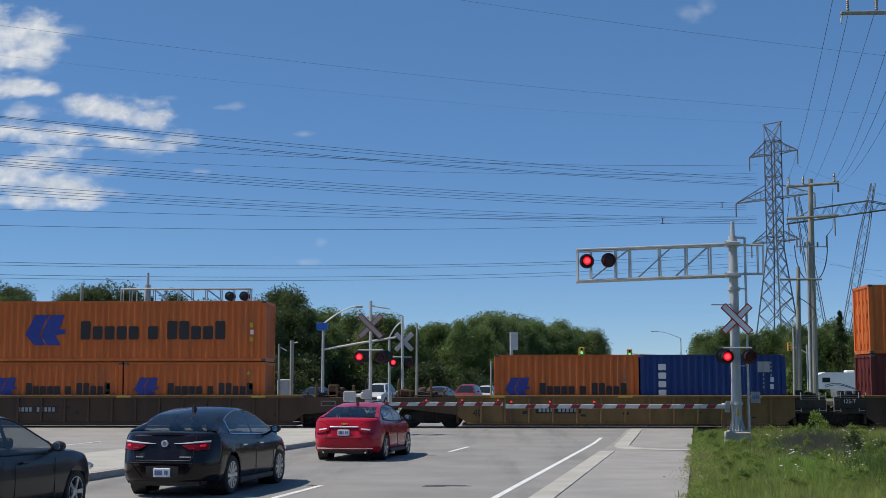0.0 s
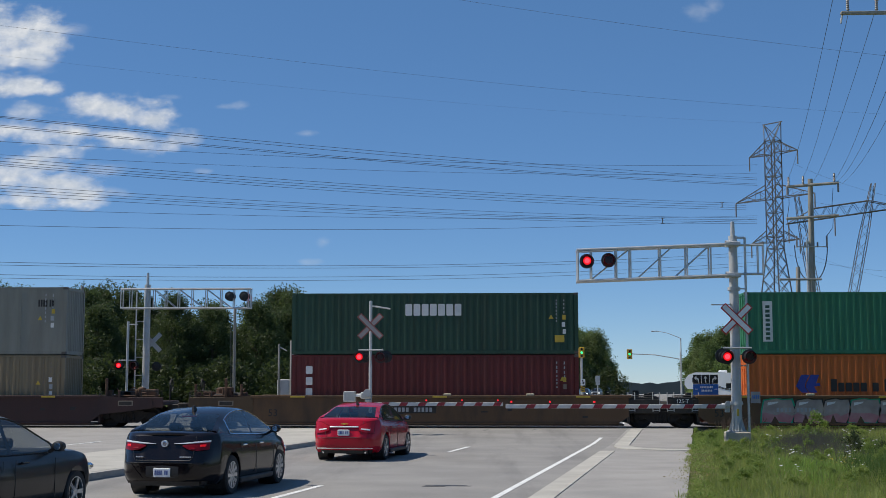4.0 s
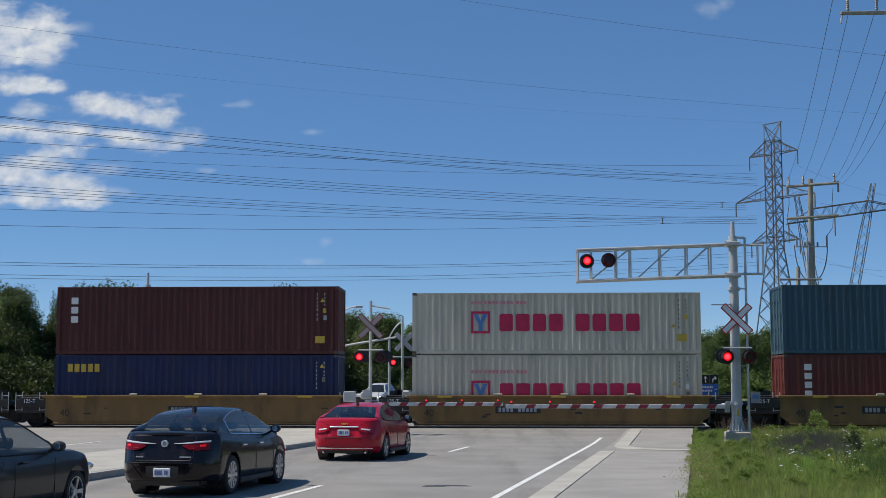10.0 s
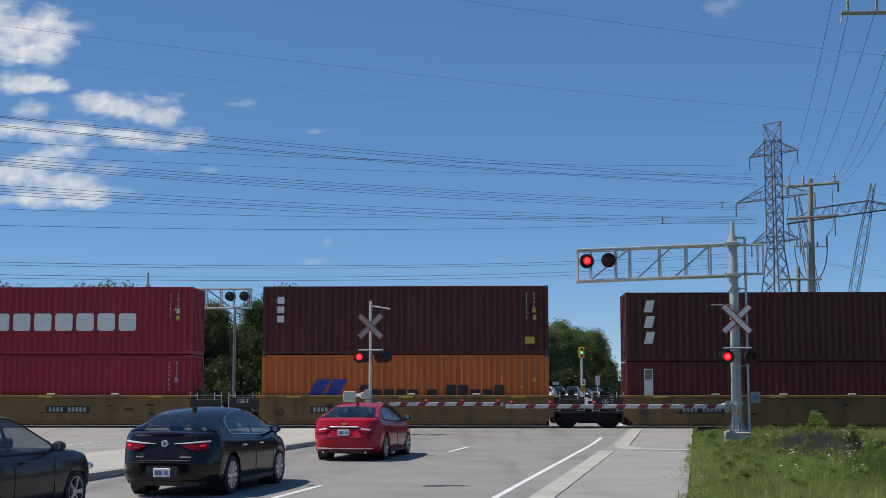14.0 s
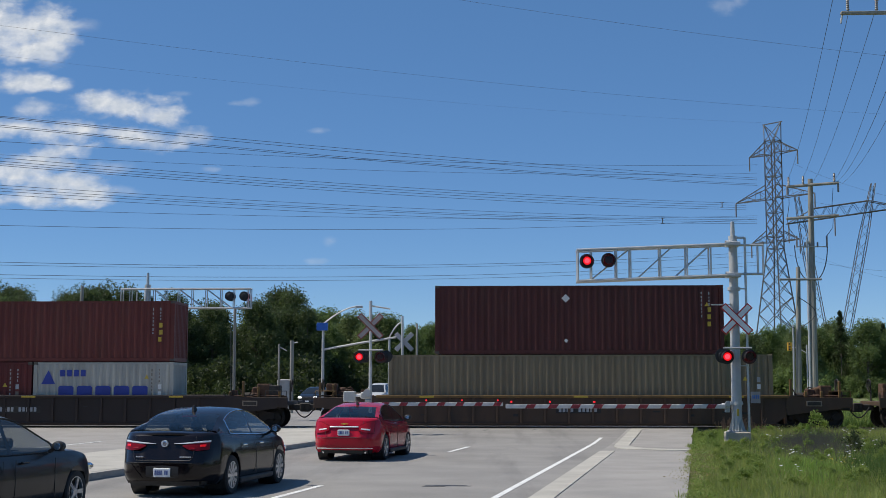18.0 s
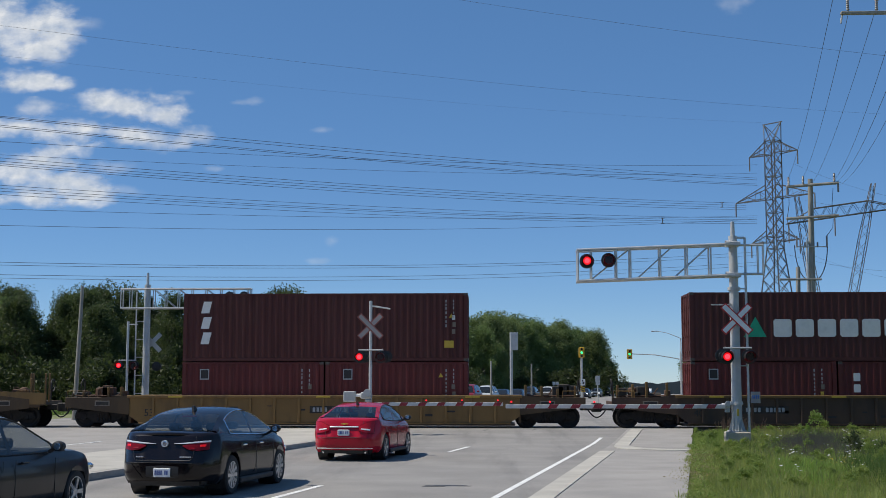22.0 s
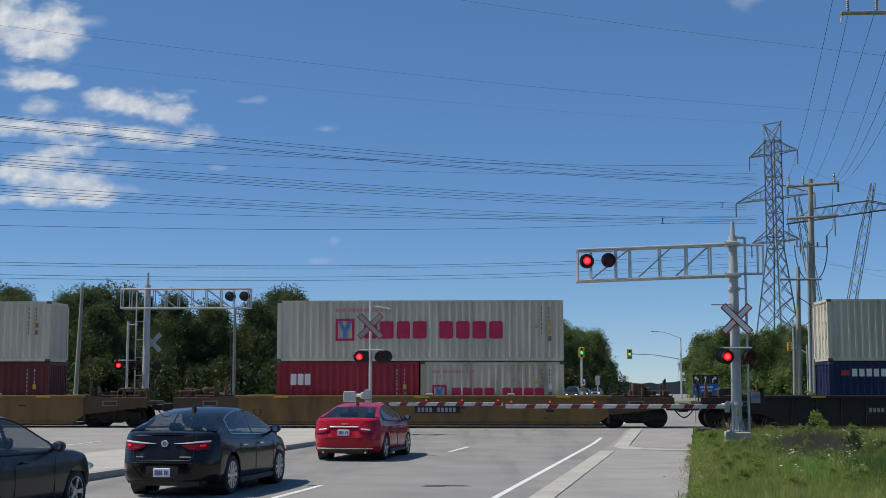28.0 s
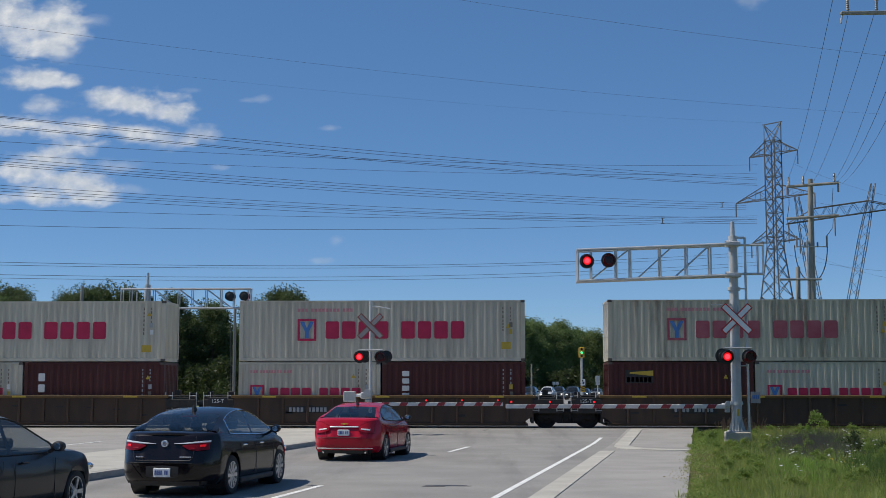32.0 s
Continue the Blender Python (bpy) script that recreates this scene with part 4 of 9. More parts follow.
def well_car(x, style, x_left, kind_left, x_right, kind_right, number="40", graffiti=False):
    """x_left, x_right: the joints to the next units; kind 1: a shared truck, 2: couplers."""
    colour = style[0]
    ribbed, zt = "ribbed" in style, (1.47 if "high" in style else 1.36)
    names = {"yellow": "dirty yellow", "tan": "yellow-brown", "ochre": "dull ochre-brown", "dark": "dark brown", "maroon": "dark maroon"}
    car = thing("well_car", pose(x, TRACK_Y, 0), "%s steel container well wagon, %s sides" % (names[colour], "ribbed" if ribbed else "smooth"), "railway wagon", "wagons of the train")
    m = WAGON[colour]
    l0 = (x_left - x) + (1.45 if kind_left == 1 else 3.3)
    r0 = (x_right - x) - (1.45 if kind_right == 1 else 3.3)
    for s in (-1, 1):
        y0, y1 = (-1.42, -1.33) if s < 0 else (1.33, 1.42)
        sill = [(l0, 0.5), (l0 + 0.45, 0.2), (r0 - 0.45, 0.2), (r0, 0.5), (r0, zt), (l0, zt)]
        part("side_wall", Geo().prism(sill, y0, y1), m, car)
        ys = (-1.50, -1.30) if s < 0 else (1.30, 1.50)
        chord = Geo().bbox(l0 - 0.1, r0 + 0.1, ys[0], ys[1], zt - 0.1, zt + 0.02, 0.015)
        part("top_chord", chord, WAGON["chord"] if "sill" in style else m, car)
        if s < 0:
            part("bottom_flange", Geo().bbox(l0 + 0.4, r0 - 0.4, -1.47, -1.30, 0.17, 0.23, 0.01), m, car)
            if ribbed:
                n = int((r0 - l0) / 1.0)
                rib = Geo().bbox(-0.05, 0.05, -1.49, -1.41, 0.23, zt - 0.1, 0.012).mesh("rib", m)
                for k in range(1, n):
                    shared("rib", rib, None, car, at=pose(l0 + (r0 - l0) * k / n, 0, 0))
            else:
                for k in range(1, 4):
                    g = Geo().bbox(-0.16, 0.16, -1.5, -1.36, zt + 0.0, zt + 0.09, 0.015)
                    part("guide_block", g, M_GUIDE, car, "pale worn guide block", pose(l0 + (r0 - l0) * (0.08 + k * 0.22), 0, 0))
            for k in (0.12, 0.5, 0.88):
                part("reflector", Geo().box(-0.3, 0.3, -1.512, -1.497 if not ribbed else -1.49, zt - 0.085, zt - 0.015), M_LET["yellow"], car, "faded yellow reflector strip",
                     pose(l0 + (r0 - l0) * k, 0, 0))
    part("well_floor", Geo().box(l0 + 0.2, r0 - 0.2, -1.33, 1.33, 0.1, 0.185), M_WBLACK, car)
    for end, kind, e0, sgn in ((x_left - x, kind_left, l0, 1), (x_right - x, kind_right, r0, -1)):
        a, b = sorted((end + sgn * (0.18 if kind == 1 else 0.55), e0))
        dk = (WAGON["grimy"] if colour in ("yellow", "tan") else m) if kind == 2 else M_WBLACK
        part("end_platform", Geo().bbox(a, b, -1.4, 1.4, 0.93, 1.12, 0.02), dk, car)
        part("end_sill", Geo().bbox(a, b, -1.45, -1.38, 0.85, 1.28 if kind == 2 else 1.2, 0.01), dk, car)
        if kind == 1 and "high" not in style:
            part("end_skirt", Geo().bbox(a, b, -1.37, -1.27, 0.62, 1.3, 0.015), M_WBLACK, car, "grimy black end skirt")
        part("bulkhead", Geo().bbox(e0 - 0.05, e0 + 0.05, -1.33, 1.33, 0.2, zt - 0.15, 0.01), dk, car)
        rnd = random.Random(int(abs(x) * 7 + sgn))
        g = Geo()
        for k in range(5):
            px = rnd.uniform(a + 0.15, b - 0.15)
            g.bbox(px - 0.12, px + 0.12, -1.0, -0.7, 1.1, rnd.uniform(1.25, 1.62), 0.02)
        g.tube((a + 0.2, -1.2, 1.35), (b - 0.2, -1.2, 1.35), 0.03)
        part("brake_gear", g, M_RUSTGEAR if kind == 2 else M_WBLACK, car)
        if kind == 2:
            gear = WAGON["chord"] if ribbed else M_RUSTGEAR
            for px in (a + 0.25, a + rnd.uniform(0.6, 1.0), b - rnd.uniform(0.35, 0.6), b - rnd.uniform(0.9, 1.3)):
                hh = rnd.uniform(1.45, 2.1)
                part("stanchion", Geo().bbox(px - 0.05, px + 0.05, -1.27, -1.15, 1.1, hh, 0.012), gear, car, "rusty upright post")
            px = end + sgn * rnd.uniform(1.4, 1.9)
            g = Geo().tube((px, -0.75, 1.12), (px, -0.75, 1.62), 0.2, 0.2, 12)
            g.lathe([(0.2, 0.0), (0.16, 0.07), (0.0, 0.1)], (px, -0.75, 1.62), "z", 12)
            g.bbox(px + sgn * 0.3 - 0.16, px + sgn * 0.3 + 0.16, -0.95, -0.55, 1.12, rnd.uniform(1.5, 1.75), 0.04)
            g.tube((px - 0.5, -0.9, 1.25), (px + 0.7, -0.9, 1.3), 0.045, n=8)
            part("brake_cylinder", g, M_RUSTGEAR, car, "rust-brown brake cylinder and valves")
            pts = [(px + sgn * (0.1 + 0.12 * k), -0.85, 1.5 + 0.22 * math.sin(k * 0.9)) for k in range(9)]
            part("brake_pipe", Geo().path(pts, 0.028, 5), M_RUSTGEAR, car)
            w0, w1 = sorted((e0, end + sgn * 1.0))
            slant = [(w0, 0.55), (w1, 0.82), (w1, 1.2), (w0, zt)] if sgn < 0 else [(w0, 0.82), (w1, 0.55), (w1, zt), (w0, 1.2)]
            part("end_plate", Geo().prism(slant, -1.47, -1.452), dk, car, "grimy sloping end plate")
            qx = (w0 + w1) / 2
            f_ = part("plate_frame", Geo().bbox(qx - 0.32, qx + 0.32, -1.485, -1.468, 0.92, 1.14, 0.006), M_LET["dim"], car, "pale framed stencil plate")
            part("plate_face", Geo().bbox(qx - 0.27, qx + 0.27, -1.489, -1.4845, 0.96, 1.1, 0.003), M_WBLACK, f_)
            for k in range(3):
                bx = (e0 + end) / 2 + rnd.uniform(-0.7, 0.7)
                bh = rnd.uniform(0.25, 0.75)
                part("equipment_box", Geo().bbox(bx - rnd.uniform(0.15, 0.3), bx + rnd.uniform(0.15, 0.3), -1.1, -0.5, 1.11, 1.12 + bh, 0.03), rnd.choice((M_WBLACK, M_RUSTGEAR)), car, "dark box of brake equipment")
        for px in (a + 0.12, b - 0.12) if kind == 1 else (a + 0.15,):
            g = Geo()
            for dx in (-0.14, 0.14):
                g.tube((px + dx, -1.38, 0.7), (px + dx, -1.38, 1.75 if "high" in style else 1.5), 0.018, n=6)
            for zz in (0.75, 1.05, 1.35):
                g.tube((px - 0.14, -1.38, zz), (px + 0.14, -1.38, zz), 0.014, n=5)
            part("ladder", g, M_GALV if kind == 1 else M_WBLACK, car)
        if kind == 2:
            truck(car, end + sgn * 2.13)
            g = Geo().tube((end + sgn * 0.75, 0.5, 1.1), (end + sgn * 0.75, 0.5, 2.0), 0.035, n=6)
            g.lathe([(0.25, -0.02), (0.28, -0.02), (0.28, 0.02), (0.25, 0.02), (0.25, -0.02)], (end + sgn * 0.68, 0.5, 1.8), "x", 16)
            g.bar((end + sgn * 0.68, 0.25, 1.8), (end + sgn * 0.68, 0.75, 1.8), 0.025)
            g.bar((end + sgn * 0.68, 0.5, 1.55), (end + sgn * 0.68, 0.5, 2.05), 0.025)
            part("brake_wheel", g, M_WBLACK, car)
            rail_ = [(end + sgn * 0.62, -1.36, 0.75), (end + sgn * 0.62, -1.36, 1.55), (end + sgn * 1.5, -1.36, 1.55), (end + sgn * 1.5, -1.36, 1.15)]
            part("handrail", Geo().path(rail_, 0.02, 5), WAGON["yellow"] if colour in ("yellow", "ochre") else M_WBLACK, car)
            part("air_tank", Geo().tube((end + sgn * 1.8, -0.4, 1.32), (end + sgn * 2.7, -0.4, 1.32), 0.17, n=12), M_WBLACK, car)
            g = Geo().bbox(min(end, end + sgn * 0.7), max(end, end + sgn * 0.7), -0.16, 0.16, 0.72, 0.98, 0.03)
            g.bbox(min(end - sgn * 0.06, end + sgn * 0.22), max(end - sgn * 0.06, end + sgn * 0.22), -0.22, 0.2, 0.66, 1.04, 0.04)
            part("coupler", g, M_WBLACK, car)
            pts = [(end + sgn * (0.45 - 0.45 * k / 8), -0.3, 0.85 - 0.42 * math.sin(math.pi * k / 16)) for k in range(9)]
            part("brake_hose", Geo().path(pts, 0.03), M_TYRE, car)
        elif sgn < 0:
            truck(car, end)
            g = Geo().bbox(end - 0.3, end + 0.3, -0.3, 0.3, 0.65, 1.0, 0.03)
            part("drawbar", g, M_WBLACK, car)
        if "high" in style:
            w0, w1 = sorted((e0, end + sgn * 0.3))
            part("end_wall", Geo().prism([(w0, 0.98), (w1, 0.98), (w1, zt + 0.08), (w0, zt)] if sgn > 0 else [(w0, 0.98), (w1, 0.98), (w1, zt), (w0, zt + 0.08)], -1.46, -1.36), m, car, "yellow end wall over the truck")
            px = e0 + sgn * 0.75
            b_ = part("black_panel", Geo().bbox(px - 0.6, px + 0.6, -1.5, -1.42, 0.28, zt + 0.03, 0.01), M_BLACK, car, "black panel with white stencil lines")
            g = Geo()
            for z, x0, x1 in ((0.86, -0.3, 0.32), (0.72, -0.34, 0.1), (0.6, -0.2, 0.36), (0.46, -0.3, 0.25)):
                g.box(px + x0, px + x1, -1.505, -1.5015, z, z + 0.035)
            for z, x0 in ((1.02, -0.36), (1.02, -0.08), (1.02, 0.22)):
                g.box(px + x0, px + x0 + 0.16, -1.505, -1.5015, z, z + 0.1)
            tagged(part("stencil_bars", g, M_LET["white"], b_), kind="stuff")
            for dx in (-0.22, 0.22):
                part("grab_iron", Geo().path([(px + dx, -1.5, zt + 0.02), (px + dx, -1.56, zt - 0.04), (px + dx, -1.56, zt - 0.3), (px + dx, -1.5, zt - 0.34)], 0.018, 5), M_LET["white"], b_)
            for dx in (0.25, 0.42, 0.95, 1.05):
                part("stanchion", Geo().bbox(end + sgn * dx - 0.035, end + sgn * dx + 0.035, -1.2, -1.1, 1.1, 2.3, 0.01), WAGON["chord"], car, "thin upright post")
        if kind == 1 and sgn > 0:
            t = "125T" if "high" in style else "125-T"
            px = end + sgn * 0.78
            p_ = part("capacity_panel", Geo().bbox(px - 0.42, px + 0.42, -1.475, -1.452, 0.32 if "high" in style else 0.98, 1.28, 0.005), M_BLACK, car, "black painted panel")
            q_ = shared("writing", TEXT[t], M_LET["white"], p_, at=pose(px, -1.4785, 0.62 if "high" in style else 1.12))
    if number:
        shared("writing", TEXT[number], M_LET["grey"] if colour in ("dark", "maroon") else M_TEXTDARK, car, at=pose(l0 + 0.85, -1.4245, 0.62))
    # reporting marks and stencilled plates: bars
    rnd = random.Random(int(abs(x) * 13))
    px = l0 + (r0 - l0) * rnd.uniform(0.25, 0.6)
    p_ = part("stencil_panel", Geo().box(px - 0.95, px + 0.95, -1.426, -1.421, 0.62, 0.92), M_WBLACK, car, "black stencil panel")
    g = Geo()
    k = px - 0.82
    for j in range(10):
        if j != 4:
            g.box(k, k + 0.11, -1.431, -1.4265, 0.68, 0.86)
        k += 0.165
    tagged(part("number_bars", g, M_LET["grey"], p_), kind="stuff")
    g = Geo()
    for j in range(6):
        qx = rnd.uniform(l0 + 0.8, r0 - 0.8)
        qz = rnd.uniform(0.4, 0.95)
        g.box(qx, qx + rnd.uniform(0.15, 0.4), -1.426, -1.421, qz, qz + rnd.uniform(0.03, 0.12))
    tagged(part("stencil_bars", g, M_LET["black"], car), kind="stuff")
    if graffiti:
        graffiti_row(car, l0 + 2.6)
    TRAIN.append((car, x, 0.0))
    return car


T40, T20, T53 = 12.192, 6.058, 16.15
YS_, YR_, YH_, TN_, OC_, DK_, MR_ = ("yellow",), ("yellow", "ribbed"), ("yellow", "ribbed", "high"), ("tan",), ("ochre", "ribbed", "sill"), ("dark", "ribbed"), ("maroon",)
# place, wagon, top (length, height, colour, marks) or None, bottom list, wagon number
UNITS = [
    (21.82, OC_, (T40, HC, "orange", ""), [(T40, HC, "maroon", "")], "40"),
    (6.09, YR_, None, [(T20, HC, "orange", "arrow20"), (T20, HC, "blue", "colfiveplate")], "40"),
    (-15.88, OC_, (T40, STD, "orange", "arrow"), [(T20, STD, "orange", "arrow20"), (T20, STD, "orange", "arrow20")], ""),
    (-39.39, TN_, (T53, HC, "taupe", ""), [(T53, HC, "crimson", "bigtri")], "53"),
    (-58.88, TN_, (T40, STD, "green", "strip"), [(T40, HC, "orange", "arrow_small")], "53"),
    (-78.07, TN_, (T40, STD, "dkgreen", "mid"), [(T40, HC, "maroon", "colthree_low")], "53"),
    (-102.01, MR_, (T53, HC, "greyblue", "reefer"), [(T53, HC, "khaki", "")], "53"),
    (-125.27, DK_, (T40, HC, "brown", ""), [(T40, HC, "orange", "arrow_low")], ""),
    (-149.0, OC_, (T40, HC, "navy", "row"), [(T40, HC, "brown", "plate")], ""),
    (-170.59, YS_, (T40, HC, "teal", ""), [(T40, HC, "rust", "colfive")], "40"),
    (-186.2, YS_, (T40, STD, "white", "framed"), [(T40, HC, "white", "framed")], "40"),
    (-201.54, YS_, (T40, HC, "brown", "colthree"), [(T40, HC, "navy", "row_y")], "40"),
    (-217.26, YS_, (T40, HC, "orange", "arrow"), [(T40, HC, "orange", "arrow_small")], "40"),
    (-233.02, YS_, (T40, HC, "oldwhite", "framed"), [(T40, HC, "brown", "")], "40"),
    (-252.67, YS_, (T40, HC, "brown", "slant"), [(T40, STD, "maroon", "tall")], "40"),
    (-268.13, YS_, (T40, HC, "brown", "colthree"), [(T40, HC, "orange", "arrow_low")], "40"),
    (-283.39, YS_, (T40, HC, "red", "greentri"), [(T40, HC, "red", "three")], "40"),
    (-298.98, YS_, (T40, HC, "navy", "row_y"), [(T40, HC, "navy", "row_y")], "40"),
    (-314.28, YS_, (T40, HC, "orange", "arrow"), [(T40, HC, "dkgreen", "mid")], "40"),
    (-336.27, OC_, (T40, HC, "brown", "diamond"), [(T53, HC, "khaki", "")], ""),
    (-359.65, DK_, (T40, STD, "rust", ""), [(T20, STD, "maroon", "colthree_low"), (T20, STD, "bluetri", "bluetri")], ""),
    (-381.24, OC_, (T40, HC, "brown", "dot"), [(T20, STD, "maroon", "colthree_low"), (T20, STD, "bluetri", "bluetri")], ""),
    (-401.03, OC_, (T40, HC, "brown", "greentri"), [(T20, STD, "maroon", "square"), (T20, STD, "maroon", "colthree_low")], "40"),
    (-422.59, YR_, (T40, HC, "brown", "slant"), [(T20, STD, "maroon", "square"), (T20, STD, "maroon", "square")], "53"),
    (-445.78, YH_, (T40, STD, "white", "framed"), [(T20, STD, "maroon", "colfive"), (T20, STD, "maroon", "plate")], "53"),
    (-465.33, YH_, (T40, STD, "brown", "colthree"), [(T20, STD, "white", "framed20"), (T20, STD, "white", "framed20")], "53"),
    (-484.74, YH_, (T40, STD, "white", "framed"), [(T20, STD, "maroon", "three"), (T20, STD, "maroon", "webline")], "53"),
    (-508.56, DK_, (T40, STD, "white", "framed"), [(T20, STD, "navy", "row"), (T20, STD, "white", "framed20")], ""),
    (-531.82, YS_, (T40, STD, "white", "framed"), [(T20, STD, "red", "three"), (T20, STD, "oldwhite", "framed20")], "53"),
    (-553.86, YS_, (T40, STD, "white", "framed"), [(T20, STD, "white", "framed20"), (T20, STD, "maroon", "colthree_low")], "40"),
    (-573.63, DK_, (T40, STD, "white", "framed"), [(T20, STD, "white", "framed20"), (T20, STD, "oldwhite", "framed20")], ""),
    (-593.28, OC_, (T40, STD, "oldwhite", "framed_old"), [(T20, STD, "brown", "plate_y"), (T20, STD, "white", "framed20")], ""),
    (-608.97, OC_, (T40, STD, "white", "framed"), [(T20, STD, "white", "framed20"), (T20, STD, "brown", "colfive")], ""),
    (-624.37, OC_, (T40, STD, "white", "framed"), [(T20, STD, "white", "framed20"), (T20, STD, "brown", "colthree_low")], ""),
]
SHARED_TRUCK = {0, 3, 4, 9, 10, 11, 12, 14, 15, 16, 17, 24, 25, 31, 32}
# couplers that stand off the middle between two loads
COUPLER_SHIFT = {6: 0.9, 18: -0.14, 19: 0.9, 20: -0.9, 22: 0.8, 27: -0.4}
_ends = []
for (x, st, top, bottom, num) in UNITS:
    ln = max(sum(b[0] for b in bottom), top[0] if top else 0)
    _ends.append((x - ln / 2, x + ln / 2))
for i, (x, st, top, bottom, num) in enumerate(UNITS):
    if i == 0:
        xr, kr = _ends[0][1] + 4.5, 2
    else:
        xr, kr = (_ends[i - 1][0] + _ends[i][1]) / 2 + COUPLER_SHIFT.get(i - 1, 0.0), 1 if i - 1 in SHARED_TRUCK else 2
    if i == len(UNITS) - 1:
        xl, kl = _ends[i][0] - 1.7, 1
    else:
        xl, kl = (_ends[i][0] + _ends[i + 1][1]) / 2 + COUPLER_SHIFT.get(i, 0.0), 1 if i in SHARED_TRUCK else 2
    well_car(x, st, xl, kl, xr, kr, num, graffiti=(i == 4))
    fz = FLOOR_Z + (0.05 if "high" in st else 0.0)
    n, total = len(bottom), sum(b[0] for b in bottom) + 0.076 * (len(bottom) - 1)
    bx = x - total / 2
    for j, (ln, h, col, br) in enumerate(bottom):
        container(bx + ln / 2, fz, ln, h, col, br, i * 5 + j)
        bx += ln + 0.076
    if top:
        container(x, fz + bottom[0][1] + 0.034, top[0], top[1], top[2], top[3], i * 5 + 3)


# ---- crossing signals ----
FLASHERS = []       # turning lamp discs: object, place on its lamp, lit at whole seconds or between


def lamp(parent, x, y, z, phase, face=-1, r=0.235):
    """A flashing crossing lamp: round backing, hood, and a disc that turns its lit or its dark face to the front."""
    b = part("lamp", Geo().lathe([(0, 0.19), (0.1, 0.19), (0.13, 0.17), (r, 0.165), (r, 0.15), (0.165, 0.145), (0.165, 0.14)], (0, 0, 0), "y", 24), M_BLACK, parent, "black round crossing lamp",
             pose(x, y, z, rz=0 if face < 0 else 180))
    g = Geo()
    n = 12
    vs, fs = [], []
    for o, rr in ((0.14, 0.17), (-0.17, 0.175)):
        for k in range(n + 1):
            a = math.pi * (-0.12 + 1.24 * k / n)
            vs.append((rr * math.cos(a), o if not (o < 0 and k in (0, n)) else -0.05, rr * math.sin(a)))
    fs = [(k, k + 1, n + 2 + k, n + 1 + k) for k in range(n)]
    g.add(vs, fs)
    part("hood", g, M_BLACK, b)
    d = part("lens", Geo().lathe([(0.0, -0.012), (0.085, -0.012), (0.133, -0.011), (0.135, 0.0), (0.133, 0.012), (0.0, 0.012)], (0, 0, 0), "y", 24), M_REDOFF, b, "red lamp lens")
    d.data.materials.append(M_REDLIT)
    d.data.materials.append(M_REDRING)
    for p in d.data.polygons:
        if p.center.y < -0.008:
            p.material_index = 1 if max(math.hypot(d.data.vertices[i].co.x, d.data.vertices[i].co.z) for i in p.vertices) < 0.1 else 2
    FLASHERS.append((d, phase))
    return b


def crossbuck(parent, x, y, z, back=False, dull=False):
    for s in (-1, 1):
        bl = part("blade", Geo().bbox(-0.61, 0.61, -0.012, 0.0, -0.115, 0.115, 0.003), (M_PINKED if dull else M_RED) if not back else M_GALV, parent, "red-edged white crossing blade" if not back else "bare back of a crossing blade",
                  pose(x, y - (0.014 if s > 0 else 0), z, 0, s * 45, 0))
        if not back:
            part("face", Geo().bbox(-0.575, 0.575, -0.015, -0.0125, -0.075, 0.075, 0.001), M_DULL if dull else M_WHITE, bl)


def gate_arm(parent, x, y, z, length, sgn, lights):
    """A red and white arm that reaches length metres along x in the direction sgn."""
    arm = part("gate_arm", Geo().bbox(min(0, sgn * length), max(0, sgn * length), -0.02, 0.02, -0.066, 0.066, 0.008), M_ARMWHITE, parent, "red and white striped gate arm", pose(x, y, z))
    k = 0.25
    while k < length - 0.3:
        a, b = sorted((sgn * k, sgn * (k + 0.36)))
        part("stripe", Geo().prism([(a, -0.064), (b - 0.08, -0.064), (b, 0.064), (a + 0.08, 0.064)], -0.0235, -0.0205), M_REDARM, arm)
        k += 0.71
    for i, d in enumerate(lights):
        l_ = part("arm_lamp", Geo().bbox(-0.04, 0.04, -0.05, 0.05, 0.066, 0.115, 0.01), M_BLACK, arm, "small red arm lamp", pose(sgn * d, 0, 0))
        part("bulb", Geo().lathe([(0.0, -0.05), (0.022, -0.045), (0.032, -0.03), (0.032, 0.03), (0.0, 0.04)], (0, 0, 0.14), "y", 12), M_REDDIM, l_)
    return arm


def mechanism(parent, x, y, z, k_=1.0):
    at = pose(x, y, z) @ Matrix.Scale(k_, 4)
    x = y = z = 0.0
    g = Geo().bbox(x - 0.22, x + 0.2, y - 0.2, y + 0.15, z - 0.13, z + 0.13, 0.04)
    g.lathe([(0.0, -0.24), (0.09, -0.24), (0.11, -0.2), (0.11, 0.18), (0.0, 0.18)], (x + 0.05, y, z + 0.03), "y", 16)
    g.lathe([(0.0, -0.1), (0.15, -0.1), (0.15, -0.06), (0.12, -0.05), (0.12, 0.05), (0.0, 0.05)], (x + 0.05, y - 0.2, z + 0.1), "y", 18)
    g.bbox(x - 0.05, x + 0.18, y - 0.18, y + 0.12, z - 0.34, z - 0.12, 0.03)
    for k in range(6):
        a = k * math.pi / 3
        g.tube((x + 0.05 + 0.12 * math.cos(a), y - 0.32, z + 0.1 + 0.12 * math.sin(a)), (x + 0.05 + 0.12 * math.cos(a), y - 0.28, z + 0.1 + 0.12 * math.sin(a)), 0.015, n=6)
    return part("gate_mechanism", g, M_GALV, parent, "galvanised gate motor housing", at)


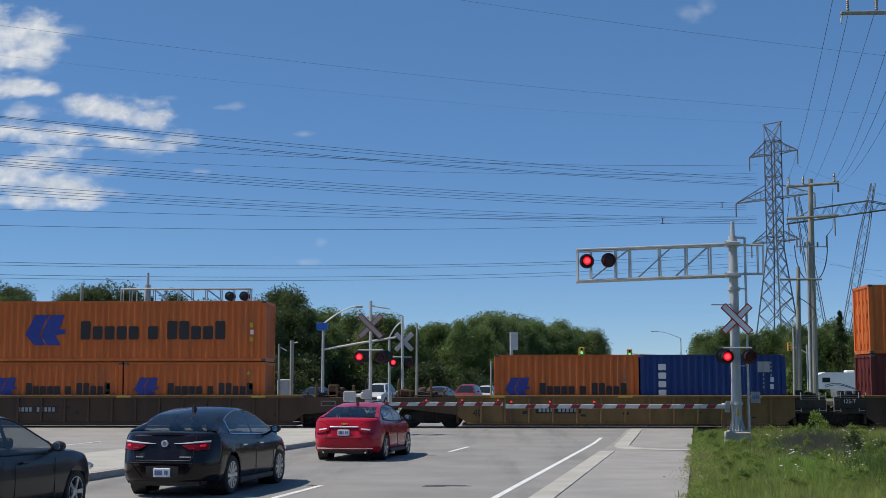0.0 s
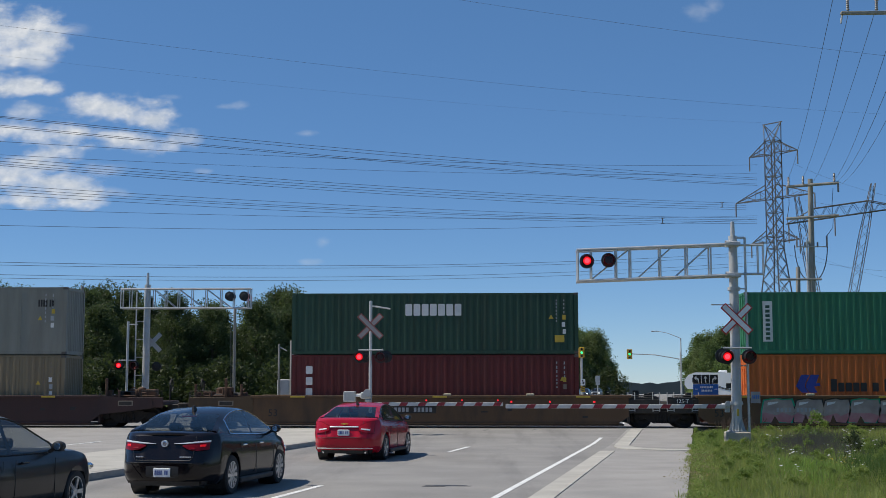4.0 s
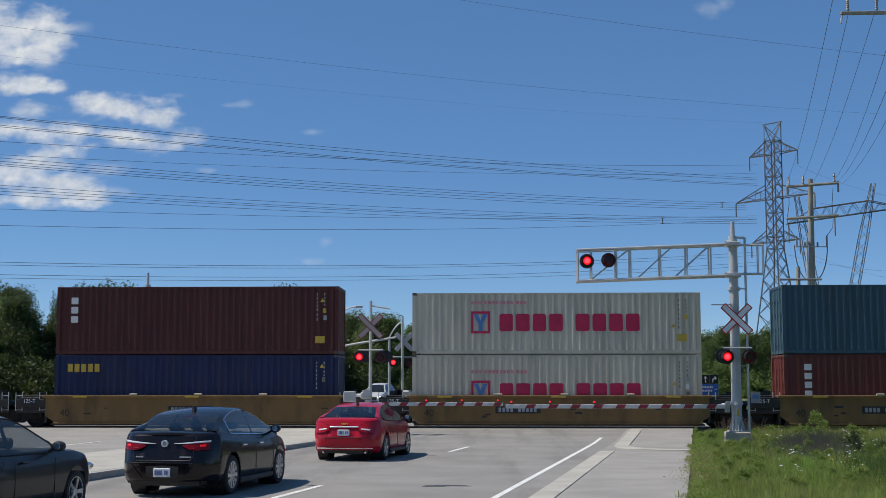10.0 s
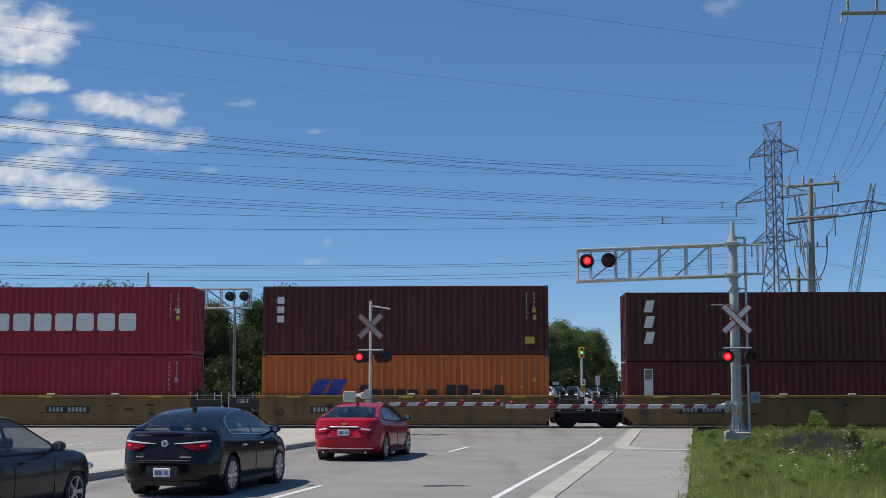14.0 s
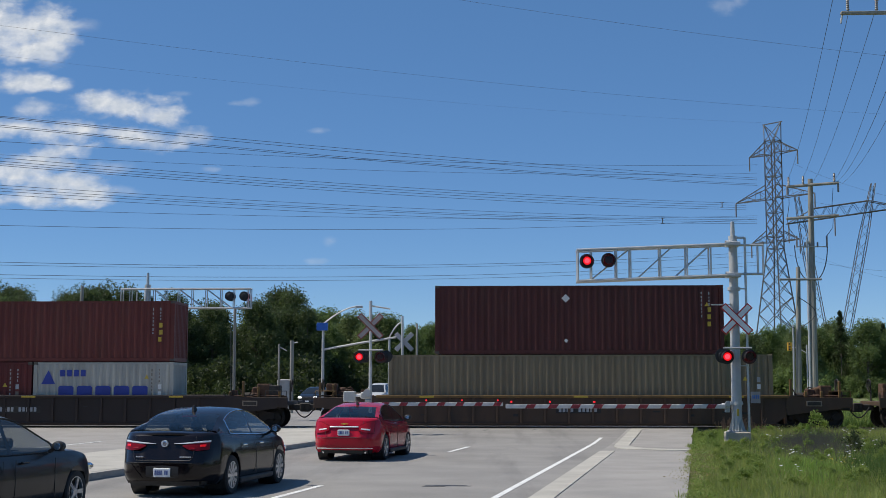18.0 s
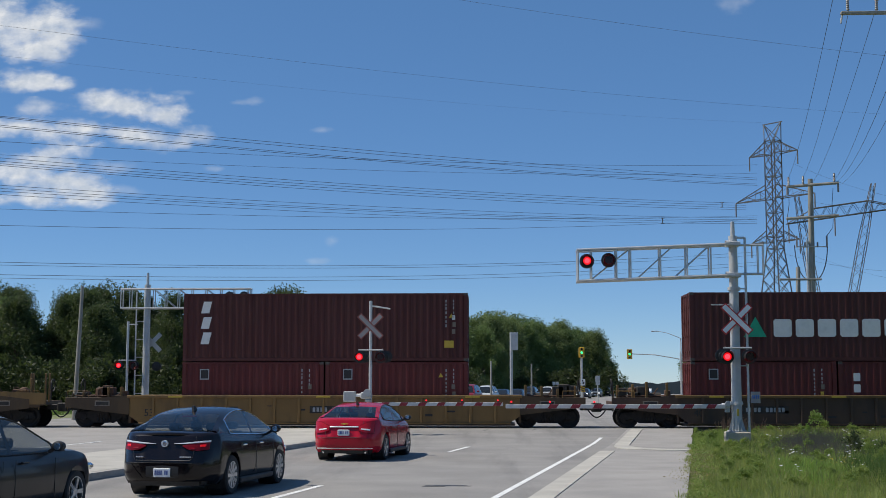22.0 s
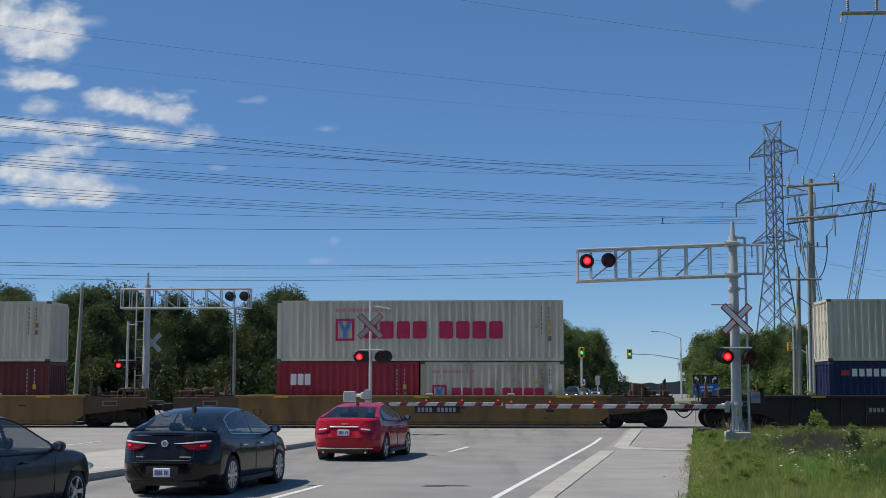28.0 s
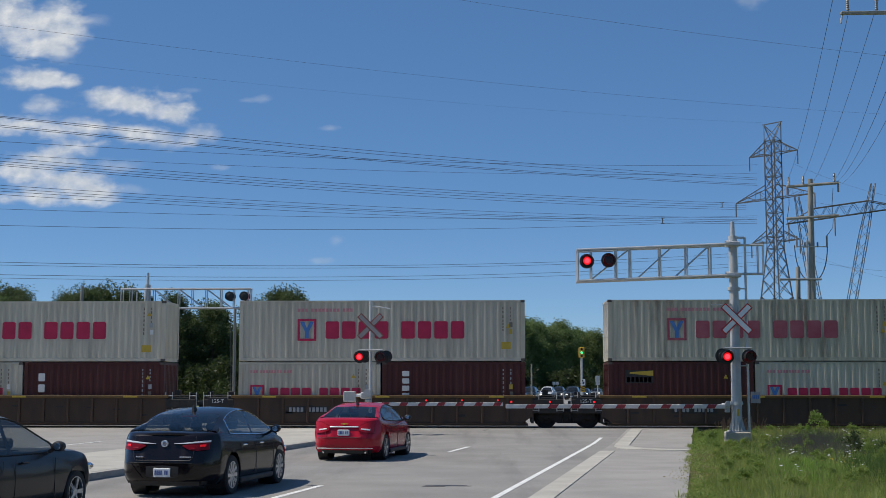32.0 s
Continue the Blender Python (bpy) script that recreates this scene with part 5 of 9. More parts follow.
# near cantilever mast on its concrete base, right of the road
MX, MY = 7.66, 41.3
mast = thing("cantilever_signal", pose(MX, MY, -0.2), "tall galvanised crossing mast with a cantilever truss over the road", "crossing signal")
part("foundation", Geo().bbox(-0.37, 0.37, -0.36, 0.36, -0.1, 0.52, 0.03), M_FOOT, mast, "weathered concrete footing")
g = Geo().tube((0, 0, 0.55), (0, 0, 6.75), 0.165, 0.135, 20)
g.bbox(-0.27, 0.27, -0.27, 0.27, 0.52, 0.56, 0.01)
part("pole", g, M_GALV, mast)
for k in range(8):
    a = k * math.pi / 4
    part("gusset", Geo().prism([(0.15, 0.56), (0.26, 0.56), (0.15, 1.0)], -0.008, 0.008), M_GALV, mast, at=pose(0, 0, 0, rz=math.degrees(a)))
    part("bolt", Geo().tube((0.23 * math.cos(a + 0.39), 0.23 * math.sin(a + 0.39), 0.54), (0.23 * math.cos(a + 0.39), 0.23 * math.sin(a + 0.39), 0.64), 0.022, n=6), M_GALV, mast)
for z in (1.42, 5.05):
    part("clamp", Geo().lathe([(0.2, -0.05), (0.2, 0.05), (0.15, 0.05)], (0, 0, z), "z", 20), M_GALV, mast)
part("bell", Geo().tube((0, 0, 6.75), (0, 0, 7.22), 0.075, 0.06, 12), M_GALV, mast, "grey bell housing on the mast top")
zc = 0.2
for y in (-0.22, 0.22):
    for z0, z1 in ((6.28 + zc, 6.10 + zc), (5.28 + zc, 5.10 + zc)):
        part("chord", Geo().tube((0.0, y, z0), (-5.02, y, z1), 0.045, n=10), M_ALU, mast)
    up = lambda x: 6.28 + zc + 0.18 * x / 5.02
    lo = lambda x: 5.28 + zc + 0.18 * x / 5.02
    for x in (-0.75, -1.5, -2.35, -3.3, -3.75, -4.55, -4.98):
        part("upright", Geo().tube((x, y, lo(x)), (x, y, up(x)), 0.03, n=8), M_ALU, mast)
    for x0, x1 in ((-0.75, -1.9), (-1.95, -3.1), (-3.3, -4.6)):
        part("brace", Geo().tube((x0, y, up(x0)), (x1, y, lo(x1)), 0.022, n=8), M_ALU, mast)
for x in (-0.75, -2.35, -3.75, -4.98):
    for f in (up, lo):
        part("cross_tie", Geo().tube((x, -0.22, f(x)), (x, 0.22, f(x)), 0.025, n=6), M_ALU, mast)
for z in (6.48, 5.48):
    g = Geo().bbox(-0.24, 0.2, -0.26, 0.26, z - 0.07, z + 0.07, 0.02)
    g.lathe([(0.11, -0.06), (0.11, 0.06), (0.0, 0.06)], (-0.22, -0.22, z), "x", 14)
    part("truss_clamp", g, M_GALV, mast)
# counter frame and ladder tube on the other side
for z in (6.46, 5.53):
    part("counter_beam", Geo().tube((0.1, 0, z), (0.95, 0, z), 0.04, n=8), M_ALU, mast)
for x in (0.78, 0.95):
    part("counter_post", Geo().tube((x, 0, 5.5), (x, 0, 6.5), 0.035, n=8), M_ALU, mast)
g = Geo().tube((0.38, 0, 0.3), (0.38, 0, 6.7), 0.04, n=8)
g.tube((0.1, 0, 6.7), (0.4, 0, 6.7), 0.035, n=8)
for z in (2.6, 4.0, 5.05):
    g.tube((0.1, 0, z), (0.38, 0, z), 0.02, n=6)
part("ladder_tube", g, M_ALU, mast)
crossbuck(mast, 0.03, -0.2, 4.08)
part("sign_bracket", Geo().bbox(-0.75, 0.0, -0.1, -0.06, 4.52, 4.56, 0.005), M_GALV, mast)
part("lamp_bar", Geo().tube((-0.42, -0.2, 3.16), (0.48, -0.2, 3.16), 0.03, n=8), M_GALV, mast)
lamp(mast, -0.33, -0.42, 2.88, 0)
lamp(mast, 0.38, -0.42, 2.88, 1)
lamp(mast, -0.4, 0.2, 2.92, 1, face=1)
lamp(mast, -4.7, -0.45, 5.93, 0)
lamp(mast, -4.01, -0.45, 5.96, 1)
part("lamp_bracket", Geo().tube((-4.85, -0.24, 6.24), (-3.85, -0.24, 6.27), 0.03, n=8), M_GALV, mast)
mechanism(mast, -0.36, -0.1, 1.34, 0.62)
part("warning_label", Geo().box(-0.03, 0.04, -0.172, -0.166, 1.02, 1.24), M_LET["yellow"], mast, "faded yellow label")
s_ = part("sign_plate", Geo().bbox(0.44, 0.74, -0.06, -0.045, 1.42, 1.78, 0.004), M_DULL, mast, "small pale sign with faint marks")
g = Geo()
for k in range(4):
    g.box(0.49 + k * 0.055, 0.525 + k * 0.055, -0.064, -0.061, 1.56, 1.68)
tagged(part("marks", g, M_LET["sky"], s_), kind="stuff")
gate_arm(mast, -0.42, -0.32, 1.32, 6.9, -1, (6.72, 5.5, 4.1))

# near mast on the median
lm = thing("crossing_signal", pose(-4.74, 49.0, -0.02), "slim galvanised crossing mast with crossbuck and red lamps", "crossing signal", "median crossing masts")
part("pole", Geo().tube((0, 0, 0), (0, 0, 5.03), 0.065, 0.06, 14), M_ALU, lm)
part("foundation", Geo().bbox(-0.35, 0.35, -0.35, 0.35, -0.1, 0.12, 0.03), M_CONC, lm)
crossbuck(lm, 0, -0.1, 4.05, dull=True)
g = Geo().tube((0.0, 0, 4.84), (0.75, 0, 4.72), 0.03, n=8)
part("bracket_arm", g, M_ALU, lm)
part("lamp_bar", Geo().tube((-0.45, -0.12, 3.14), (0.5, -0.12, 3.14), 0.03, n=8), M_GALV, lm)
lamp(lm, -0.4, -0.32, 2.88, 0)
lamp(lm, 0.4, -0.32, 2.88, 1)
lamp(lm, -0.22, 0.15, 2.9, 1, face=1)
lamp(lm, 0.6, 0.15, 2.9, 0, face=1)
mechanism(lm, -0.12, -0.2, 1.42)
part("counterweight", Geo().bbox(-1.0, -0.55, -0.25, 0.15, 1.18, 1.58, 0.02), M_GALV, lm, "galvanised box counterweight")
part("counter_arm", Geo().tube((-0.6, -0.1, 1.42), (0.0, -0.1, 1.45), 0.06, n=8), M_WHITE, lm)
gate_arm(lm, 0.15, -0.22, 1.1, 4.9, 1, (2.0, 3.35, 4.7))

# far side: median mast, cantilever seen from behind, gate
fm = thing("crossing_signal", pose(-4.74, 66.0, -0.05), "slim galvanised crossing mast seen from behind", "crossing signal", "median crossing masts")
part("pole", Geo().tube((0, 0, 0), (0, 0, 5.4), 0.065, 0.06, 14), M_ALU, fm)
crossbuck(fm, 0.08, 0.1, 4.08, back=True)
part("lamp_bar", Geo().tube((-0.5, 0, 3.3), (0.5, 0, 3.3), 0.03, n=8), M_GALV, fm)
lamp(fm, -0.45, -0.2, 3.02, 0)
lamp(fm, 0.38, -0.2, 3.02, 1)
part("gate_box", Geo().bbox(-0.3, 0.5, -0.2, 0.3, 1.0, 1.6, 0.08), M_GALV, fm)

fc = thing("cantilever_signal", pose(-17.5, 64.0, -0.1), "tall galvanised cantilever crossing mast seen from behind", "crossing signal")
part("pole", Geo().tube((0, 0, 0), (0, 0, 6.95), 0.19, 0.16, 18), M_GALV, fc)
part("bell", Geo().tube((0, 0, 6.95), (0, 0, 7.55), 0.075, 0.06, 10), M_GALV, fc)
for y in (-0.2, 0.2):
    for z in (6.73, 5.76):
        part("chord", Geo().tube((-1.32, y, z), (5.28, y, z), 0.04, n=8), M_ALU, fc)
    for x in (-1.3, -0.85, 0.35, 0.95, 1.6, 2.3, 3.0, 3.75, 4.4, 5.1, 5.26):
        part("upright", Geo().tube((x, y, 5.76), (x, y, 6.73), 0.028, n=6), M_ALU, fc)
    for x0, x1 in ((0.35, 1.5), (1.6, 2.9), (3.0, 4.3)):
        part("brace", Geo().tube((x0, y, 6.73), (x1, y, 5.76), 0.02, n=6), M_ALU, fc)
for x in (4.22, 4.95):
    lamp(fc, x, 0.35, 6.35, 0 if x < 4.5 else 1, face=1)
    lamp(fc, x, -0.1, 6.35, 1 if x < 4.5 else 0, face=1)
crossbuck(fc, 0.22, 0.25, 4.05, back=True)
g = Geo().tube((-0.55, 0, 0.3), (-0.55, 0, 6.6), 0.04, n=6)
for z in (1.5, 2.4, 3.3, 4.2, 5.1):
    g.tube((-0.55, 0, z), (0, 0, z), 0.02, n=6)
part("ladder_tube", g, M_ALU, fc)
lamp(fc, 0.5, 0.3, 2.85, 0, face=1)
fg = thing("gate_post", pose(-18.45, 64.0, -0.1), "slim galvanised gate post with red lamps", "crossing signal")
part("pole", Geo().tube((0, 0, 0), (0, 0, 5.1), 0.06, n=12), M_ALU, fg)
part("bracket", Geo().tube((0, 0, 4.95), (0.5, 0, 4.95), 0.03, n=8), M_ALU, fg)
part("lamp_bar", Geo().tube((-0.45, 0, 3.15), (0.45, 0, 3.15), 0.03, n=8), M_GALV, fg)
lamp(fg, -0.38, -0.2, 2.89, 0)
lamp(fg, 0.36, -0.2, 2.89, 1)
mechanism(fg, -0.1, -0.2, 1.25)
part("counterweight", Geo().bbox(-1.0, -0.6, -0.2, 0.2, 1.05, 1.45, 0.02), M_GALV, fg)

bp_ = thing("service_pole", pose(-13.16, 64.6, -0.1), "slim grey pole below the far cantilever", "pole")
part("pole", Geo().tube((0, 0, 0), (0, 0, 5.8), 0.075, n=10), M_WOOD, bp_)
part("conduit", Geo().path([(-0.12, -0.05, 0), (-0.14, -0.05, 2.5), (-0.2, -0.05, 5.6)], 0.02, 5), M_WIRE, bp_)


# ---- poles, signs, signals beyond the track ----
def utility_pole(x, y, top, r, lean=0.0, label="weathered wooden utility pole"):
    ob = thing("utility_pole", pose(x, y, -0.3), label, "utility pole")
    part("pole", Geo().tube((0, 0, 0), (lean, 0, top + 0.3), r * 1.15, r * 0.75, 14), M_WOOD, ob)
    return ob


up_ = utility_pole(21.55, 88.0, 15.9, 0.23, 0.15, "tall weathered wooden utility pole with crossarms")
for z, x0, x1, rise, r in ((15.62, -1.55, 2.0, 0.26, 0.1), (13.42, -1.62, 1.93, 0.22, 0.095)):
    part("crossarm", Geo().tube((x0, -0.3, z), (x1, -0.3, z + rise), r, None, 8), M_WOOD, up_, "weathered round timber crossarm")
for x, z0 in ((-1.4, 15.75), (-0.42, 15.82), (1.7, 16.0)):
    g = Geo()
    for k in range(5):
        g.lathe([(0.05, 0.0), (0.095, 0.03), (0.05, 0.1)], (x, -0.3, z0 + k * 0.1), "z", 10)
    g.tube((x, -0.3, z0 - 0.15), (x, -0.3, z0 + 0.55), 0.06, n=6)
    part("insulator", g, M_INSUL, up_)
for x, z in ((-1.5, 15.3), (1.95, 15.5)):
    part("hanging_clamp", Geo().tube((x, -0.3, z + 0.3), (x, -0.3, z - 0.25), 0.07, n=6), M_INSUL, up_)
part("conduit", Geo().tube((-0.3, -0.1, 0.3), (-0.22, -0.1, 12.0), 0.085, n=8), M_ALU, up_, "pale grey conduit up the pole")
part("switch_bar", Geo().bar((-1.0, -0.25, 11.5), (1.1, -0.25, 11.5), 0.07), M_GALV, up_)
for x in (-0.95, -0.4, 0.45, 1.08):
    part("switch_insulator", Geo().tube((x, -0.25, 11.45), (x, -0.25, 12.25 if abs(x) > 0.9 else 11.8), 0.06, n=6), M_INSUL, up_)
for e in (-1, 1):
    part("jumper_wire", Geo().path([(e * (0.15 + 0.95 * math.cos(math.pi / 2 * k / 10)), -0.25, 11.6 - 2.4 * math.sin(math.pi / 2 * k / 10)) for k in range(11)], 0.035), M_WIRE, up_)
    part("drop_wire", Geo().path([(e * 1.55 - 0.0, -0.3, 13.4), (e * 1.5, -0.3, 12.8), (e * 1.05, -0.28, 12.2)], 0.02), M_WIRE, up_)
    part("riser_wire", Geo().path([(e * 1.5 + 0.1, -0.3, 15.5), (e * 1.45 + 0.05, -0.3, 14.4), (e * 1.55, -0.3, 13.5)], 0.02), M_WIRE, up_)
sp_ = utility_pole(18.6, 80.0, 9.1, 0.17, 0.22, "short weathered wooden utility pole")
part("crossarm", Geo().bbox(-1.0, 1.6, -0.25, -0.13, 8.55, 8.68, 0.02), M_WOOD, sp_)
part("conduit", Geo().tube((-0.3, -0.1, 0), (-0.2, -0.1, 5.8), 0.06, n=8), M_GALV, sp_)
for s in (-1, 1):
    part("jumper_wire", Geo().path([(s * 0.15 + s * 1.0 * math.sin(math.pi * k / 10), -0.2, 5.6 + 1.9 * k / 10) for k in range(11)], 0.03), M_WIRE, sp_)
utility_pole(-21.25, 64.5, 6.85, 0.11, 0.25, "thin grey leaning wooden pole")
for x, y, top in ((-5.02, 83, 5.75), (3.7, 130, 4.0), (-0.28, 100, 3.7)):
    utility_pole(x, y, top, 0.09, 0.0, "thin grey wooden pole")

np_ = utility_pole(13.05, 40.0, 14.3, 0.2, 0.0, "near wooden utility pole with a crossarm")
part("crossarm", Geo().bbox(-2.08, 1.6, -0.08, 0.05, 13.72, 13.83, 0.02), M_WOOD, np_)
for x in (-1.85, -0.95, 1.2):
    g = Geo()
    for k in range(5):
        g.lathe([(0.03, 0.0), (0.058, 0.02), (0.03, 0.07)], (x, 0, 13.87 + k * 0.07), "z", 12)
    g.tube((x, 0, 13.78), (x, 0, 14.26), 0.028, n=8)
    part("insulator", g, M_INSUL, np_)
part("arm_bracket", Geo().tube((-2.02, 0, 13.78), (-2.08, 0, 13.45), 0.03, n=6), M_GALV, np_)


def lattice_tower(x, y, turn, base, waist_z, waist, top_z, peak_z, arms, label):
    """A square steel lattice tower turned about its axis; arms: tip height, reach, rise of the upper chord."""
    ob = thing("transmission_tower", pose(x, y, -0.3, 0, 0, turn), label, "pylon")
    levels = [(waist_z * f, base + (waist - base) * f) for f in (0.0, 0.42, 0.56, 0.68, 0.79, 0.9, 1.0)]
    n2 = 9
    levels += [(waist_z + (top_z - waist_z) * k / n2, waist) for k in range(1, n2 + 1)]
    cs = ((-1, -1), (1, -1), (1, 1), (-1, 1))
    for a, b in cs:
        part("leg", Geo().path([(a * w / 2, b * w / 2, z) for z, w in levels], 0.115, 4), M_LATTICE, ob)
    for (a, b), (c, d) in zip(cs, cs[1:] + cs[:1]):
        g = Geo()
        for i, ((z0, w0), (z1, w1)) in enumerate(zip(levels, levels[1:])):
            p = [Vector((a * w0 / 2, b * w0 / 2, z0)), Vector((c * w0 / 2, d * w0 / 2, z0)), Vector((a * w1 / 2, b * w1 / 2, z1)), Vector((c * w1 / 2, d * w1 / 2, z1))]
            if i == 0:
                mid = (p[2] + p[3]) / 2
                for q, e in ((p[0], p[2]), (p[1], p[3])):
                    g.tube(mid, q, 0.08, n=4)
                    g.tube(mid.lerp(q, 0.5), q.lerp(e, 0.5), 0.06, n=3)
                    g.tube(mid.lerp(q, 0.5), e, 0.06, n=3)
            else:
                g.tube(p[0], p[3], 0.062, n=4)
                g.tube(p[1], p[2], 0.062, n=4)
            if i in (0, 5, 6, 8, 11, 14):
                g.tube(p[2], p[3], 0.08, n=4)
        tagged(part("bracing", g, M_LATTICE, ob), kind="stuff")
    g = Geo()
    h = waist / 2
    for e in (-1, 1):
        for b in (-1, 1):
            g.tube((e * h, b * h, top_z), (e * 1.75, 0, peak_z), 0.08, n=4)
            g.tube((-e * h, b * h, top_z), (e * 1.75, 0, peak_z), 0.06, n=4)
    g.tube((-2.0, 0, peak_z), (2.0, 0, peak_z), 0.1, n=4)
    part("peak", g, M_LATTICE, ob)
    for z, reach, rise in arms:
        for e in (-1, 1):
            g = Geo()
            tip = Vector((e * reach, 0, z))
            for b in (-1, 1):
                lo, hi = Vector((e * h, b * h, z)), Vector((e * h, b * h, z + rise))
                g.tube(lo, tip, 0.1, n=4)
                g.tube(hi, tip, 0.09, n=4)
                for f in (0.33, 0.66):
                    g.tube(lo.lerp(tip, f), hi.lerp(tip, f), 0.04, n=3)
                    g.tube(hi.lerp(tip, f), lo.lerp(tip, f - 0.33), 0.04, n=3)
            g.tube((e * h, -h, z), (e * h, h, z), 0.06, n=3)
            a_ = part("crossarm", g, M_LATTICE, ob)
            part("insulator_string", Geo().tube(tip, tip - Vector((0, 0, 2.4)), 0.12, n=6), M_INSUL, a_, "dark insulator string")
    return ob


lattice_tower(47.6, 218.0, -48, 7.2, 25.2, 2.0, 43.7, 46.8, [(41.5, 4.9, 2.0), (33.8, 8.0, 2.3), (26.4, 4.9, 1.9)], "tall grey steel lattice transmission tower")


def v_tower(x, y, foot, tips, bar, label):
    """Two lattice masts that spread from one foot, with a long truss arm across them."""
    ob = thing("transmission_tower", pose(x, y, 0), label, "pylon")
    up = Vector((0, 0, 1))
    for t in tips:
        a, b = Vector(foot), Vector(t)
        n = 22
        legs = [[], [], [], []]
        for k in range(n + 1):
            f = k / n
            w = 0.35 + 0.6 * min(1, 3 * f, 3.4 * (1 - f) + 0.15)
            for q, (c, d) in zip(legs, ((-1, -1), (1, -1), (1, 1), (-1, 1))):
                q.append(a.lerp(b, f) + Vector((c * w, d * w, 0)))
        g = Geo()
        for q in legs:
            g.path(q, 0.09, 4)
        part("mast", g, M_LATTICE, ob)
        g = Geo()
        for p, q in zip(legs, legs[1:] + legs[:1]):
            for k in range(n):
                g.tube(p[k] if k % 2 else q[k], q[k + 1] if k % 2 else p[k + 1], 0.05, n=3)
        tagged(part("bracing", g, M_LATTICE, ob), kind="stuff")
    g = Geo()
    a, b = Vector(bar[0]), Vector(bar[1])
    n = 16
    for d in (-0.8, 0.8):
        lo = [a.lerp(b, k / n) + Vector((0, d, 0)) for k in range(n + 1)]
        hi = [a.lerp(b, k / n) + Vector((0, d, 2.7 * min(1, k / 4.0, 0.25 + (n - k) / 5))) for k in range(n + 1)]
        g.path(lo, 0.11, 4)
        g.path(hi, 0.11, 4)
        for k in range(n):
            g.tube(lo[k] if k % 2 else hi[k], hi[k + 1] if k % 2 else lo[k + 1], 0.06, n=3)
    arm = part("crossarm", g, M_LATTICE, ob)
    for f in (0.02, 0.45, 0.98):
        p = a.lerp(b, f)
        part("insulator_string", Geo().tube(p, p - Vector((0, 0, 4.5)), 0.16, n=6), M_INSUL, arm)
    return ob


VT = Vector((78.1, 300.0, 0.0))
v_tower(78.1, 300.0, (0, 0, -0.3), [Vector(p) - VT for p in ((70.7, 300.0, 45.8), (88.5, 300.0, 48.9))], [Vector(p) - VT for p in ((68.2, 300.0, 39.4), (93.0, 300.0, 42.9))], "grey steel lattice tower with spread masts farther off")


def wire(a, b, sag, r):
    a, b = Vector(a), Vector(b)
    pts = [a.lerp(b, k / 24) - Vector((0, 0, sag * 4 * (k / 24) * (1 - k / 24))) for k in range(25)]
    ob = new("power_line", Geo().path(pts, r, 4).mesh("power_line", M_WIRE))
    return tagged(ob, "thin dark overhead power line", "power line", "overhead power lines")


